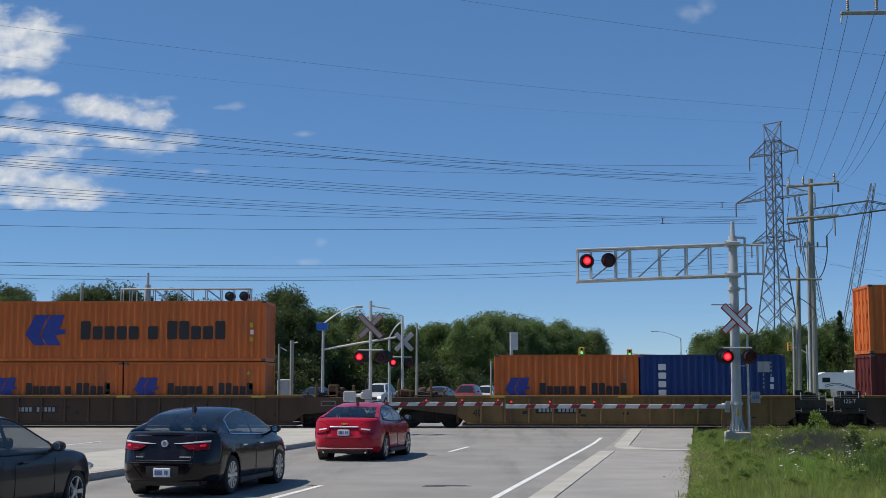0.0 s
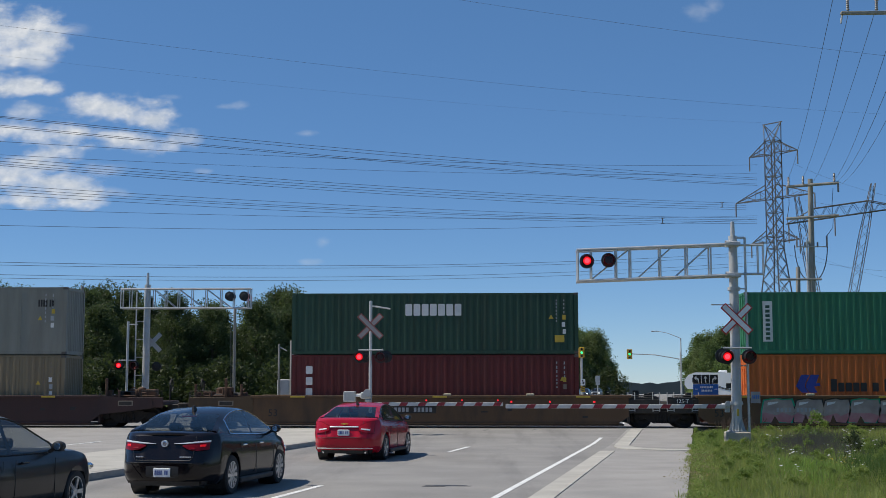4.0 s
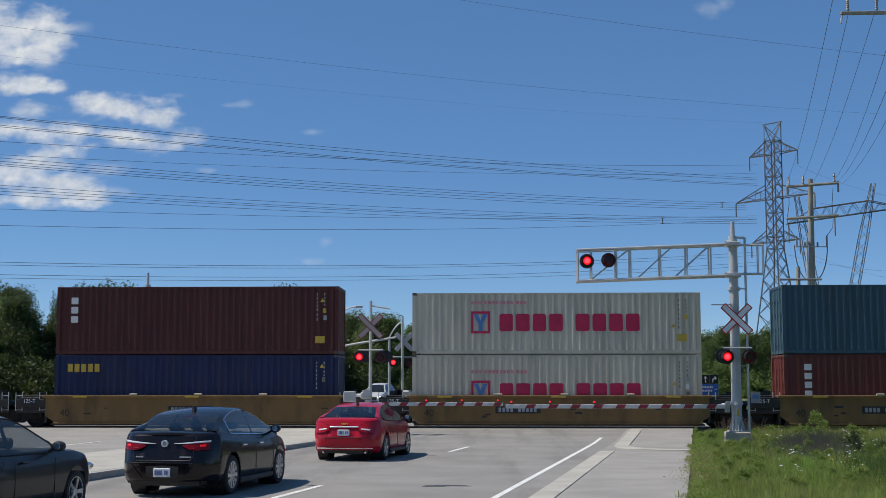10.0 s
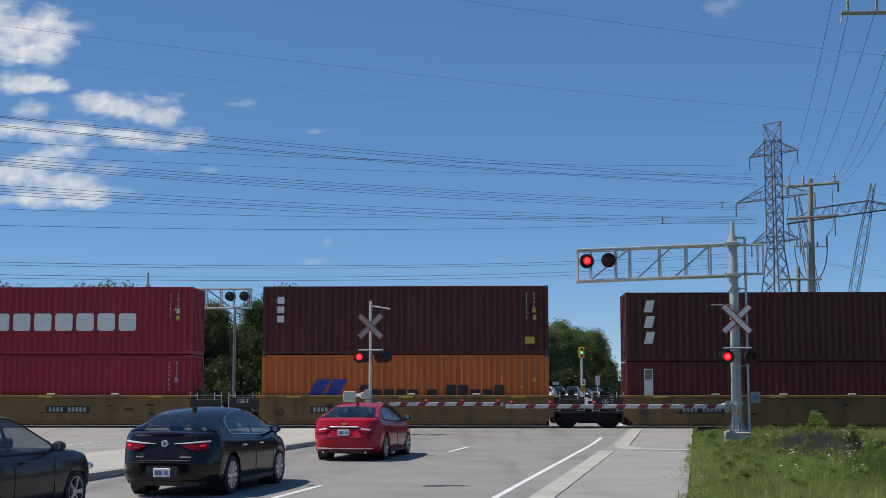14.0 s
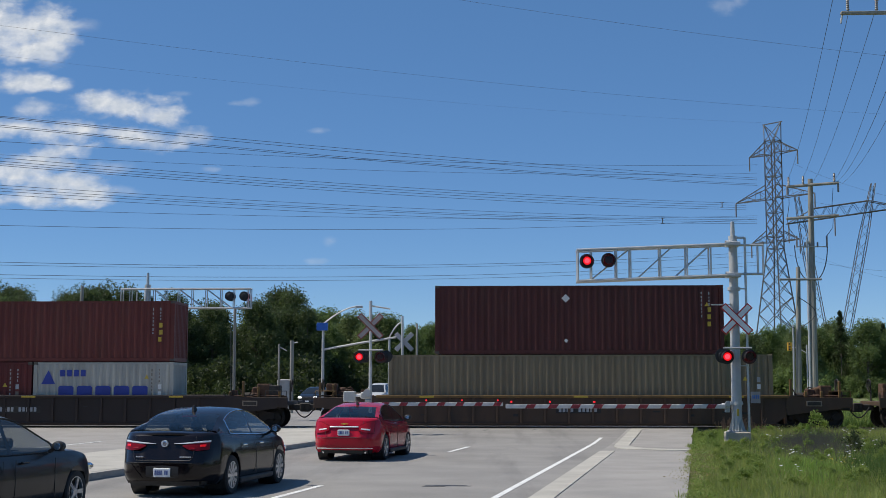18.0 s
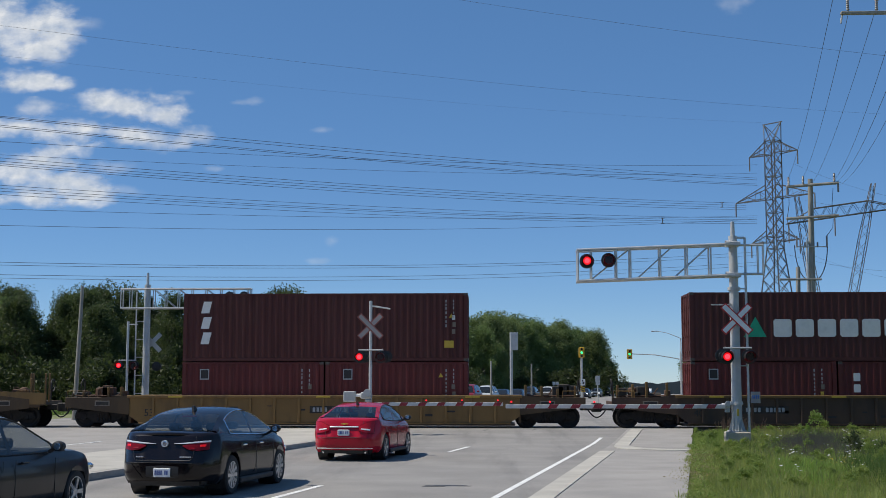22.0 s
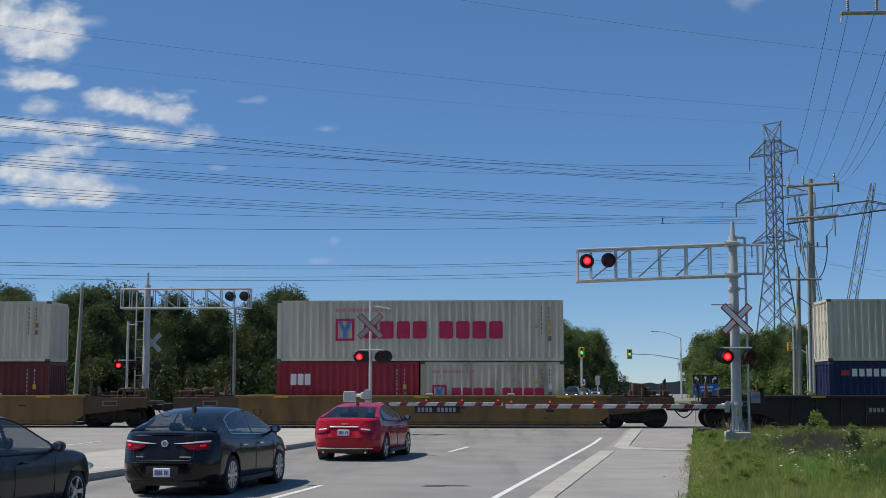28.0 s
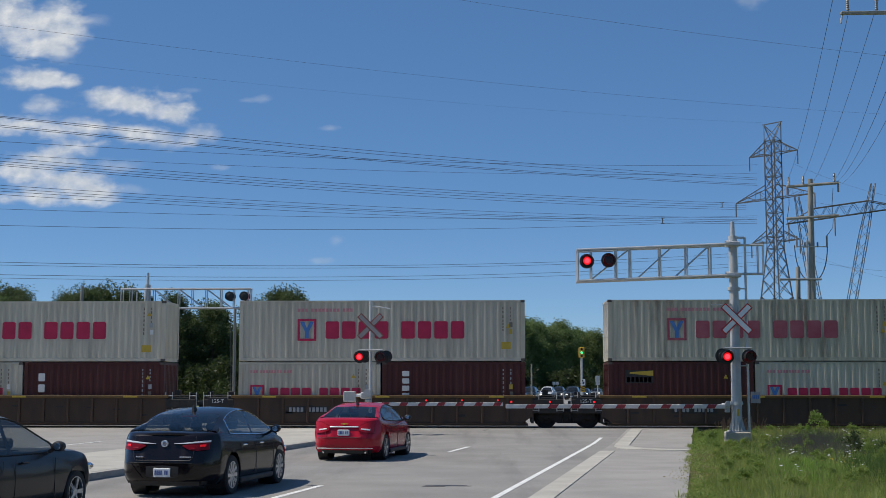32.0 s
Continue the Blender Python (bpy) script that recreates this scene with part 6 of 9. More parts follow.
WIRES = [
    ((-53.4, 130.0, 30.04), (44.8, 218.0, 37.03), 0.59, 0.025),
    ((-53.4, 130.0, 29.93), (44.8, 218.0, 36.74), 0.83, 0.025),
    ((-53.4, 130.0, 29.10), (44.8, 218.0, 36.01), 0.74, 0.025),
    ((-53.4, 130.0, 28.92), (44.8, 218.0, 35.76), 0.72, 0.025),
    ((-53.3, 130.0, 27.29), (44.9, 218.0, 39.32), 0.98, 0.020),
    ((-53.3, 130.0, 25.87), (44.8, 218.0, 37.86), 0.94, 0.017),
    ((-53.3, 130.0, 25.60), (42.8, 218.0, 32.71), 0.70, 0.023),
    ((-53.2, 130.0, 25.23), (42.8, 218.0, 32.33), 0.68, 0.023),
    ((-53.2, 130.0, 24.97), (42.8, 218.0, 31.94), 0.70, 0.023),
    ((-53.2, 130.0, 24.79), (42.8, 218.0, 31.60), 0.81, 0.023),
    ((-53.1, 130.0, 22.67), (44.6, 218.0, 30.18), 0.73, 0.021),
    ((-53.1, 130.0, 22.35), (44.6, 218.0, 29.89), 0.86, 0.021),
    ((-53.1, 130.0, 22.04), (44.6, 218.0, 29.51), 0.72, 0.021),
    ((-53.1, 130.0, 21.69), (44.6, 218.0, 29.22), 0.81, 0.021),
    ((-53.0, 130.0, 20.12), (44.7, 218.0, 30.57), 0.75, 0.018),
    ((-53.0, 130.0, 18.39), (44.6, 218.0, 29.99), 1.04, 0.020),
    ((-52.8, 130.0, 14.55), (44.5, 218.0, 24.39), 1.19, 0.022),
    ((-52.8, 130.0, 14.25), (44.5, 218.0, 23.82), 1.08, 0.020),
    ((-52.8, 130.0, 13.25), (44.5, 218.0, 22.66), 1.15, 0.022),
    ((-52.8, 130.0, 12.90), (44.4, 218.0, 22.09), 1.15, 0.020),
    ((-53.8, 130.0, 39.86), (66.1, 218.0, 47.96), 1.12, 0.012),
    ((-53.7, 130.0, 36.60), (47.0, 218.0, 46.55), 1.05, 0.006),
    ((-4.3, 130.0, 41.9), (48.0, 130.0, 34.4), 0.35, 0.013),
    ((10.9, 40.0, 14.6), (20.2, 88.0, 15.9), 0.6, 0.009),
    ((11.2, 40.0, 13.4), (21.2, 88.0, 16.0), 0.6, 0.009),
    ((12.3, 40.0, 14.3), (21.9, 88.0, 15.7), 0.6, 0.009),
    ((12.6, 40.0, 13.0), (23.4, 88.0, 15.9), 0.6, 0.009),
    ((12.7, 40.0, 11.9), (23.5, 88.0, 15.7), 0.6, 0.01),
    ((12.9, 40.0, 11.2), (23.5, 88.0, 15.4), 0.6, 0.009),
    ((50.9, 218.0, 39.5), (101.2, 280.0, 41.3), 2.0, 0.015),
    ((52.8, 218.0, 33.1), (101.2, 280.0, 43.1), 2.0, 0.015),
    ((51.1, 218.0, 24.9), (100.4, 280.0, 24.0), 2.0, 0.015),
    ((49.2, 218.0, 24.0), (100.6, 280.0, 27.7), 2.0, 0.015),
]
for k, (a, b, sag, r) in enumerate(WIRES):
    wire(a, b, sag, r)
# small spacers that hold the conductors apart
for k, f in ((7, 0.95), (12, 0.815)):
    a, b, sag, r = WIRES[k]
    p = Vector(a).lerp(Vector(b), f) - Vector((0, 0, sag * 4 * f * (1 - f)))
    ob = new("line_spacer", Geo().bbox(-0.07, 0.07, -0.07, 0.07, -0.45, 0.45, 0.02).bbox(-0.3, 0.3, -0.05, 0.05, 0.36, 0.45, 0.01).bbox(-0.3, 0.3, -0.05, 0.05, -0.45, -0.36, 0.01).mesh("line_spacer", M_INSUL))
    ob.matrix_basis = pose(p.x, p.y, p.z)
    tagged(ob, "small dark spacer clamped on overhead lines", "spacer", "line spacers")


def traffic_light(x, y, z0, z1, head_z, label, arm=None, big=0.85, lit=True):
    ob = thing("traffic_light", pose(x, y, -0.1), label, "traffic light")
    part("pole", Geo().tube((0, 0, 0), (0, 0, z1), 0.09, n=10), M_GALV, ob)
    hx = arm if arm else 0.0
    if arm:
        part("mast_arm", Geo().path([(0, 0, z1 - 1.0), (arm * 0.5, 0, z1 - 0.4), (arm, 0, z1 - 0.25)], 0.07, 6), M_GALV, ob)
    h = part("signal_head", Geo().bbox(hx - 0.3 * big, hx + 0.3 * big, -0.25, 0.05, head_z - 0.55 * big, head_z + 0.55 * big, 0.03), M_YELSIG, ob, "yellow three-lens signal head")
    for k, m in ((0.36, M_REDOFF), (-0.02, M_GREENLIT if lit else M_BLACK), (-0.36, M_BLACK)):
        part("lens", Geo().lathe([(0.0, -0.02), (0.09 * big, -0.02), (0.14 * big, 0.03)], (hx, -0.27, head_z + k * big), "y", 14), m, h)
    return ob


traffic_light(6.72, 100.0, 0, 4.6, 4.45, "slim traffic light with a yellow head showing green", big=0.72)
traffic_light(25.8, 180.0, 0, 6.6, 6.3, "traffic light on a long mast arm showing green", arm=-7.05, big=1.22)
traffic_light(38.4, 160.0, 0, 6.92, 6.71, "yellow traffic light on a mast arm", arm=-2.13, big=0.9, lit=False)


def street_lamp(x, y, h, reach, label, solar=False):
    ob = thing("street_lamp", pose(x, y, -0.1), label, "street lamp")
    part("pole", Geo().tube((0, 0, 0), (0, 0, h - 0.9), 0.1, 0.07, 10), M_GALV, ob)
    part("arm", Geo().path([(reach * k / 8, 0, h - 0.9 + 1.0 * math.sin(k / 8 * 1.45)) for k in range(9)], 0.045, 6), M_GALV, ob)
    part("head", Geo().bbox(min(reach, reach * 1.22), max(reach, reach * 1.22), -0.15, 0.15, h + 0.02, h + 0.16, 0.03), M_GALV, ob)
    if solar:
        part("blue_box", Geo().bbox(-0.35, 0.3, -0.3, -0.1, h - 1.3, h - 0.85, 0.02), M_BLUESIGN, ob, "blue sign box on the pole")
    return ob


street_lamp(25.6, 178.0, 9.3, -3.3, "galvanised street lamp with a curved arm")
ob = street_lamp(-10.05, 75.0, 6.4, 1.9, "galvanised street lamp with a curved arm and a long signal arm", True)
part("mast_arm", Geo().path([(0, 0, 3.98), (2.1, 0, 4.36), (4.28, 0, 4.7)], 0.07, 6), M_GALV, ob, "long tapered signal arm")
street_lamp(-7.38, 90.0, 6.2, 0.8, "galvanised street lamp with a short curved arm")

ob = thing("signal_cabinet", pose(-12.35, 75.0, -0.1), "grey roadside control cabinet beside thin poles", "cabinet")
part("body", Geo().bbox(-0.3, 0.45, -0.4, 0.4, 0.1, 2.25, 0.04), M_GALV, ob)
part("base", Geo().bbox(-0.36, 0.5, -0.45, 0.45, -0.1, 0.1, 0.02), M_CONC, ob)
for x, h in ((-12.55, 4.3), (-11.8, 4.5)):
    ob = thing("service_pole", pose(x, 74.5, -0.1), "thin grey service pole with a small arm", "pole")
    part("pole", Geo().tube((0, 0, 0), (0, 0, h), 0.06 if x < -12 else 0.11, n=10), M_WOOD, ob)
    part("arm", Geo().tube((0, 0, h - 0.15), (0.35 if x > -12 else 0.45, 0, h - 0.1 if x > -12 else h - 0.4), 0.03, n=6), M_GALV, ob)

ob = thing("back_of_sign", pose(1.22, 95.0, -0.1), "tall grey sign post with a narrow board seen edge-on", "sign")
part("post", Geo().tube((0, 0, 0), (0, 0, 5.8), 0.11, n=10), M_GALV, ob)
part("board", Geo().bbox(-0.05, 0.5, -0.16, -0.1, 4.5, 5.8, 0.01), M_GALV, ob)

ob = thing("arrow_sign", pose(6.78, 99.6, -0.1), "small white arrow sign over a striped marker", "road sign")
part("post", Geo().tube((0, 0.05, 0), (0, 0.05, 2.4), 0.03, n=8), M_GALV, ob)
part("board", Geo().bbox(-0.18, 0.18, -0.02, 0.0, 1.93, 2.41, 0.01), M_WHITE, ob)
part("arrow", Geo().prism([(-0.09, 2.34), (0.0, 2.34), (0.045, 2.15), (0.12, 2.18), (0.045, 1.99), (-0.075, 2.11), (0.0, 2.13)], -0.024, -0.0205), M_BLACK, ob)
part("marker_board", Geo().bbox(-0.17, 0.17, -0.02, 0.0, 1.42, 1.88, 0.01), M_YELSIG, ob, "yellow and black striped marker")
for k in range(3):
    z = 1.46 + k * 0.14
    part("stripe", Geo().prism([(-0.17, z), (0.17, z + 0.09), (0.17, z + 0.15), (-0.17, z + 0.06)], -0.024, -0.0205), M_BLACK, ob)
ob = thing("back_of_small_sign", pose(8.58, 108.0, -0.1), "small grey sign on a thin post", "sign")
part("post", Geo().tube((0, 0, 0), (0, 0, 2.7), 0.045, n=8), M_GALV, ob)
part("board", Geo().bbox(-0.19, 0.19, -0.08, -0.05, 2.2, 2.72, 0.01), M_GALV, ob)
part("lower_board", Geo().bbox(-0.17, 0.17, -0.08, -0.05, 1.95, 2.18, 0.01), M_GALV, ob)
ob = thing("roadside_sign", pose(9.4, 200.0, -0.1), "small wide white sign beyond the queue", "road sign")
for x in (-0.3, 0.3):
    part("post", Geo().tube((x, 0.05, 0), (x, 0.05, 2.5), 0.04, n=8), M_GALV, ob)
for x in (-0.25, 0.25):
    part("board", Geo().bbox(x - 0.23, x + 0.23, -0.02, 0.0, 2.1, 2.55, 0.01), M_WHITE, ob)

ob = thing("lane_sign", pose(10.05, 62.0, -0.1), "black lane arrow panels above a blue direction sign", "road sign")
for x in (-0.5, 0.5):
    part("post", Geo().tube((x, 0.05, 0), (x, 0.05, 2.3), 0.035, n=8), M_GALV, ob)
for k in range(3):
    x = -0.4 + k * 0.4
    p_ = part("arrow_panel", Geo().bbox(x - 0.19, x + 0.19, -0.02, 0.0, 1.97, 2.4, 0.005), M_BLACK, ob, "black panel with a white arrow")
    g = Geo()
    if k == 1:
        g.prism([(x - 0.025, 2.03), (x + 0.025, 2.03), (x + 0.025, 2.22), (x + 0.09, 2.22), (x, 2.35), (x - 0.09, 2.22), (x - 0.025, 2.22)], -0.024, -0.0205)
    else:
        s = 1 if k == 2 else -1
        g.prism([(x - s * 0.1, 2.03), (x - s * 0.04, 2.03), (x - s * 0.03, 2.16), (x + s * 0.03, 2.2), (x + s * 0.03, 2.12), (x + s * 0.14, 2.24), (x + s * 0.03, 2.36),
                 (x + s * 0.03, 2.28), (x - s * 0.08, 2.2)], -0.024, -0.0205)
    part("arrow", g, M_WHITE, p_)
b_ = part("direction_panel", Geo().bbox(-0.6, 0.6, -0.02, 0.0, 1.43, 1.95, 0.005), M_BLUESIGN, ob, "blue panel with pale unreadable lines")
g = Geo()
for z, x0, x1 in ((1.76, -0.25, 0.32), (1.6, -0.2, 0.3)):
    k = x0
    while k < x1:
        g.box(k, k + 0.05, -0.024, -0.0205, z, z + 0.09)
        k += 0.075
g.box(-0.5, -0.38, -0.024, -0.0205, 1.7, 1.73)
g.box(0.42, 0.54, -0.024, -0.0205, 1.7, 1.73)
part("marks", g, M_WHITE, b_)


# ---- trees ----
def crown_mesh(seed, height, spread, clumps, leaves, size, material, low=0.05, cone=False):
    """Many small leaf blades gathered in uneven clumps on limbs."""
    rs = np.random.RandomState(seed)
    cs = []
    for k in range(clumps):
        u = rs.rand()
        z = height * (low + (1 - low) * u)
        prof = math.sin(math.pi * min(1, (0.08 + 0.92 * u)) ** 0.75) ** 0.7 if u < 0.97 else 0.25
        if cone:
            prof = 1.02 - u
        r = spread * prof * (0.35 + 0.65 * rs.rand() ** 0.5)
        a = rs.rand() * 6.283
        cs.append((r * math.cos(a), r * math.sin(a), z, (0.5 + 0.9 * rs.rand()) * spread * 0.38 * (0.35 + 0.65 * prof if cone else 1)))
    cs = np.array(cs)
    idx = rs.randint(0, clumps, leaves)
    d = rs.normal(size=(leaves, 3))
    d /= np.linalg.norm(d, axis=1)[:, None]
    c = cs[idx, :3] + d * (cs[idx, 3] * rs.rand(leaves) ** 0.6 * (1 + 0.14 * (rs.rand(leaves) > 0.92)))[:, None] * np.array([1, 1, 1.1])
    u = rs.normal(size=(leaves, 3))
    u /= np.linalg.norm(u, axis=1)[:, None]
    w = np.cross(u, rs.normal(size=(leaves, 3)))
    w /= np.linalg.norm(w, axis=1)[:, None]
    s = size * (0.6 + 0.8 * rs.rand(leaves))[:, None]
    v = np.stack([c - u * s, c + w * s * 0.75, c + u * s], axis=1).reshape(-1, 3)
    me = bpy.data.meshes.new("crown")
    me.vertices.add(len(v))
    me.vertices.foreach_set("co", v.astype(np.float32).ravel())
    me.loops.add(3 * leaves)
    me.loops.foreach_set("vertex_index", np.arange(3 * leaves, dtype=np.int32))
    me.polygons.add(leaves)
    me.polygons.foreach_set("loop_start", np.arange(0, 3 * leaves, 3, dtype=np.int32))
    me.update(calc_edges=True)
    me.materials.append(material)
    return me, cs


TREE_KINDS = []
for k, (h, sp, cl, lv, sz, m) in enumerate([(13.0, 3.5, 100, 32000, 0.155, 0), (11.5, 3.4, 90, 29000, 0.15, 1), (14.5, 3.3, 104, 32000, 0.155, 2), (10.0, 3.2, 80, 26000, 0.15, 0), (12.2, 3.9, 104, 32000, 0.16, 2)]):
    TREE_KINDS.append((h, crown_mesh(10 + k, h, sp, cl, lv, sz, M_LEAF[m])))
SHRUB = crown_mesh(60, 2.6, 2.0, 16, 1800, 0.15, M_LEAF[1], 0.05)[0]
# the same shrub in the leaf colour that holds shade
SHRUB_SHADED = crown_mesh(61, 2.8, 2.0, 18, 1900, 0.15, M_SHADELEAF, 0.05)[0]
_proto = []
for k, (h, (me, cs)) in enumerate(TREE_KINDS):
    ob = thing("tree", pose(0, 0, 0), "leafy green broadleaf tree in full summer crown", "tree", "woodland trees")
    g = Geo().path([(0, 0, -0.3), (0.1, 0.05, h * 0.3), (0.0, 0.1, h * 0.62)], 0.16, 7)
    part("trunk", g, M_BARK, ob)
    g = Geo()
    for c in cs[::3]:
        z0 = min(c[2] * 0.7, h * 0.6)
        g.tube((0.05, 0.05, z0), (c[0] * 0.85, c[1] * 0.85, c[2]), 0.06, 0.02, 5)
    tagged(part("branchwork", g, M_BARK, ob), kind="stuff")
    crown = new("crown", me)
    crown.parent = ob
    _proto.append(ob)
rnd = random.Random(3)
spots = []


def belt(x0, x1, y0, y1, n, h0, h1):
    for k in range(n):
        f = (k + 0.5) / n
        spots.append((x0 + (x1 - x0) * f + rnd.uniform(-1.2, 1.2), y0 + (y1 - y0) * f + rnd.uniform(-5, 5), h0 + (h1 - h0) * f))


belt(-66, -22, 144, 152, 16, 11.6, 10.6)
belt(-68, -24, 158, 162, 15, 13.0, 12.0)
belt(-34, 2, 174, 190, 14, 10.6, 11.2)
belt(-36, 0, 188, 200, 12, 11.6, 11.8)
belt(-2, 20.5, 196, 250, 15, 11.6, 10.8)
belt(0, 22, 205, 264, 13, 12.6, 11.2)
belt(31.5, 35.5, 206, 206, 3, 8.0, 10.5)
belt(37, 66, 206, 204, 11, 9.4, 11.2)
belt(33, 37, 214, 214, 3, 9.0, 11.5)
belt(38.5, 68, 214, 210, 10, 10.0, 12.0)
placed = 0
for x, y, h in spots:
    # woods on the left get the leaf kinds with shade in their colour
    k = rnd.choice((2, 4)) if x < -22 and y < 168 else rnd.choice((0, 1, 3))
    s = h / TREE_KINDS[k][0] * rnd.uniform(0.86, 1.1)
    m = pose(x, y, -0.3, 0, 0, rnd.uniform(0, 360))
    if placed < 5:
        k = placed
        s = h / TREE_KINDS[k][0]
        ob = _proto[k]
        ob.matrix_basis = m
    else:
        ob = copy_thing(_proto[k], m)
    ob.scale = (s * rnd.uniform(0.95, 1.15),) * 2 + (s,)
    placed += 1
sh0 = sh1 = None
for k in range(90):
    f = rnd.random()
    if k < 24:
        x, y = -64 + 46 * f, rnd.uniform(128, 142)
    elif k < 40:
        x, y = -30 + 30 * f, rnd.uniform(158, 172)
    elif k < 52:
        x, y = 32 + 34 * f, rnd.uniform(203, 206)
    elif k >= 60:
        x, y = (-62 + 42 * f, rnd.uniform(136, 144)) if k < 74 else ((-30 + 30 * f, rnd.uniform(160, 176)) if k < 82 else (2 + 24 * f, 190 + 50 * f + rnd.uniform(-4, 0)))
    else:
        x, y = rnd.choice(((-15.5, 72), (-14.6, 73), (-13.9, 73.5), (19.0, 84), (22.4, 84), (-8.5, 76), (15.5, 70), (17.5, 72)))
        x += rnd.uniform(-0.4, 0.4)
    m = pose(x, y, -0.3, 0, 0, rnd.uniform(0, 360))
    if sh0 is None:
        sh0 = tagged(new("shrub", SHRUB), "leafy green roadside shrub", "shrub", "roadside shrubs")
        ob = sh0
        ob.matrix_basis = m
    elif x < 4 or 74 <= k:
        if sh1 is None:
            sh1 = tagged(new("shrub", SHRUB_SHADED), "leafy shrub before the woods, shade put into its green", "shrub", "roadside shrubs")
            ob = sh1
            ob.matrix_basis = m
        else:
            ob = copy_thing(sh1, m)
    else:
        ob = copy_thing(sh0, m)
    s = rnd.uniform(0.8, 1.7) if k < 52 or k >= 60 else rnd.uniform(0.35, 0.6)
    ob.scale = (s, s, s)

# scrub before the woods beyond the track, sunlight put into its leaf colour
M_SCRUB = leaf_mat("scrub_leaves", (0.085, 0.13, 0.04), (0.2, 0.26, 0.1))
SCRUB = crown_mesh(62, 2.6, 2.0, 20, 2600, 0.13, M_SCRUB, 0.03)[0]
rs3 = random.Random(21)
for k in range(44):
    y = rs3.uniform(199.5, 204)
    x = 31 + 35 * (k + rs3.random()) / 30
    if k >= 30:
        y = rs3.uniform(98, 125)
        x = y * rs3.uniform(0.235, 0.33)
    ob = tagged(new("scrub_bush", SCRUB), "light green bush before the woods, sunlight in its colour", "shrub", "roadside shrubs")
    ob.matrix_basis = pose(x, y, -0.3, 0, 0, rs3.uniform(0, 360))
    q = rs3.uniform(1.0, 1.9) if k < 30 else rs3.uniform(0.2, 0.38)
    ob.scale = (q, q, q * rs3.uniform(0.7, 1.1))

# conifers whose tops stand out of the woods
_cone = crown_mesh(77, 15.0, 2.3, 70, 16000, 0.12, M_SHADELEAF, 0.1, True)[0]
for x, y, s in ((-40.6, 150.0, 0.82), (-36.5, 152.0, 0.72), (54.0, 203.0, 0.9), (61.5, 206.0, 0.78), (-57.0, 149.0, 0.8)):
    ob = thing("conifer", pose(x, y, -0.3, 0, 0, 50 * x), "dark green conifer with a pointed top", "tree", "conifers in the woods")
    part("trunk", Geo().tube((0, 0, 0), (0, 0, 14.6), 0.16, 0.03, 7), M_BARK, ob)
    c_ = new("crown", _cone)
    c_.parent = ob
    ob.scale = (s, s, s)

# far wooded ridge on the horizon; blue haze is put into its colour
g = Geo()
rs = np.random.RandomState(4)
xs = np.linspace(-1500, 2500, 700)
hh = 5.0 + 1.0 * np.sin(xs * 0.006) + rs.rand(700) * 1.4 + 1.3 * np.sin(xs * 0.11 + 2 * np.sin(xs * 0.037)) * rs.rand(700)
vs = []
for x, h in zip(xs, hh):
    vs += [(x, 950, -18), (x, 952, h - 1.6), (x, 980, h * 0.9 - 1.6)]
g.add(vs, [(3 * k + j, 3 * k + 3 + j, 3 * k + 4 + j, 3 * k + 1 + j) for k in range(699) for j in (0, 1)])
M_RIDGE = mat("haze_tinted_woods", (0.05, 0.064, 0.078), (0.07, 0.085, 0.1), rough=0.9, scale=0.05)
tagged(new("far_ridge", g.mesh("far_ridge", M_RIDGE)), "distant wooded ridge, haze put into its colour", "ridge", kind="stuff")


# unseen woods added behind the viewer: dark reflections, less low sky light
g = Geo()
xs = np.linspace(-420, 420, 220)
hh = 11 + 2.5 * np.sin(xs * 0.05) + rs.rand(220) * 3
vs = []
for x, h in zip(xs, hh):
    yb_ = -75 + abs(x) * 0.12
    vs += [(x, yb_, -1), (x, yb_ - 1.5, h * 0.6), (x, yb_ - 4, h)]
g.add(vs, [(3 * k + j, 3 * k + 3 + j, 3 * k + 4 + j, 3 * k + 1 + j) for k in range(219) for j in (0, 1)])
tagged(new("woods", g.mesh("woods", mat("unseen_woods", (0.04, 0.06, 0.025), (0.08, 0.11, 0.045), rough=0.95, scale=0.6))), "unseen woods added behind the camera to block low sky", "woods", kind="stuff")


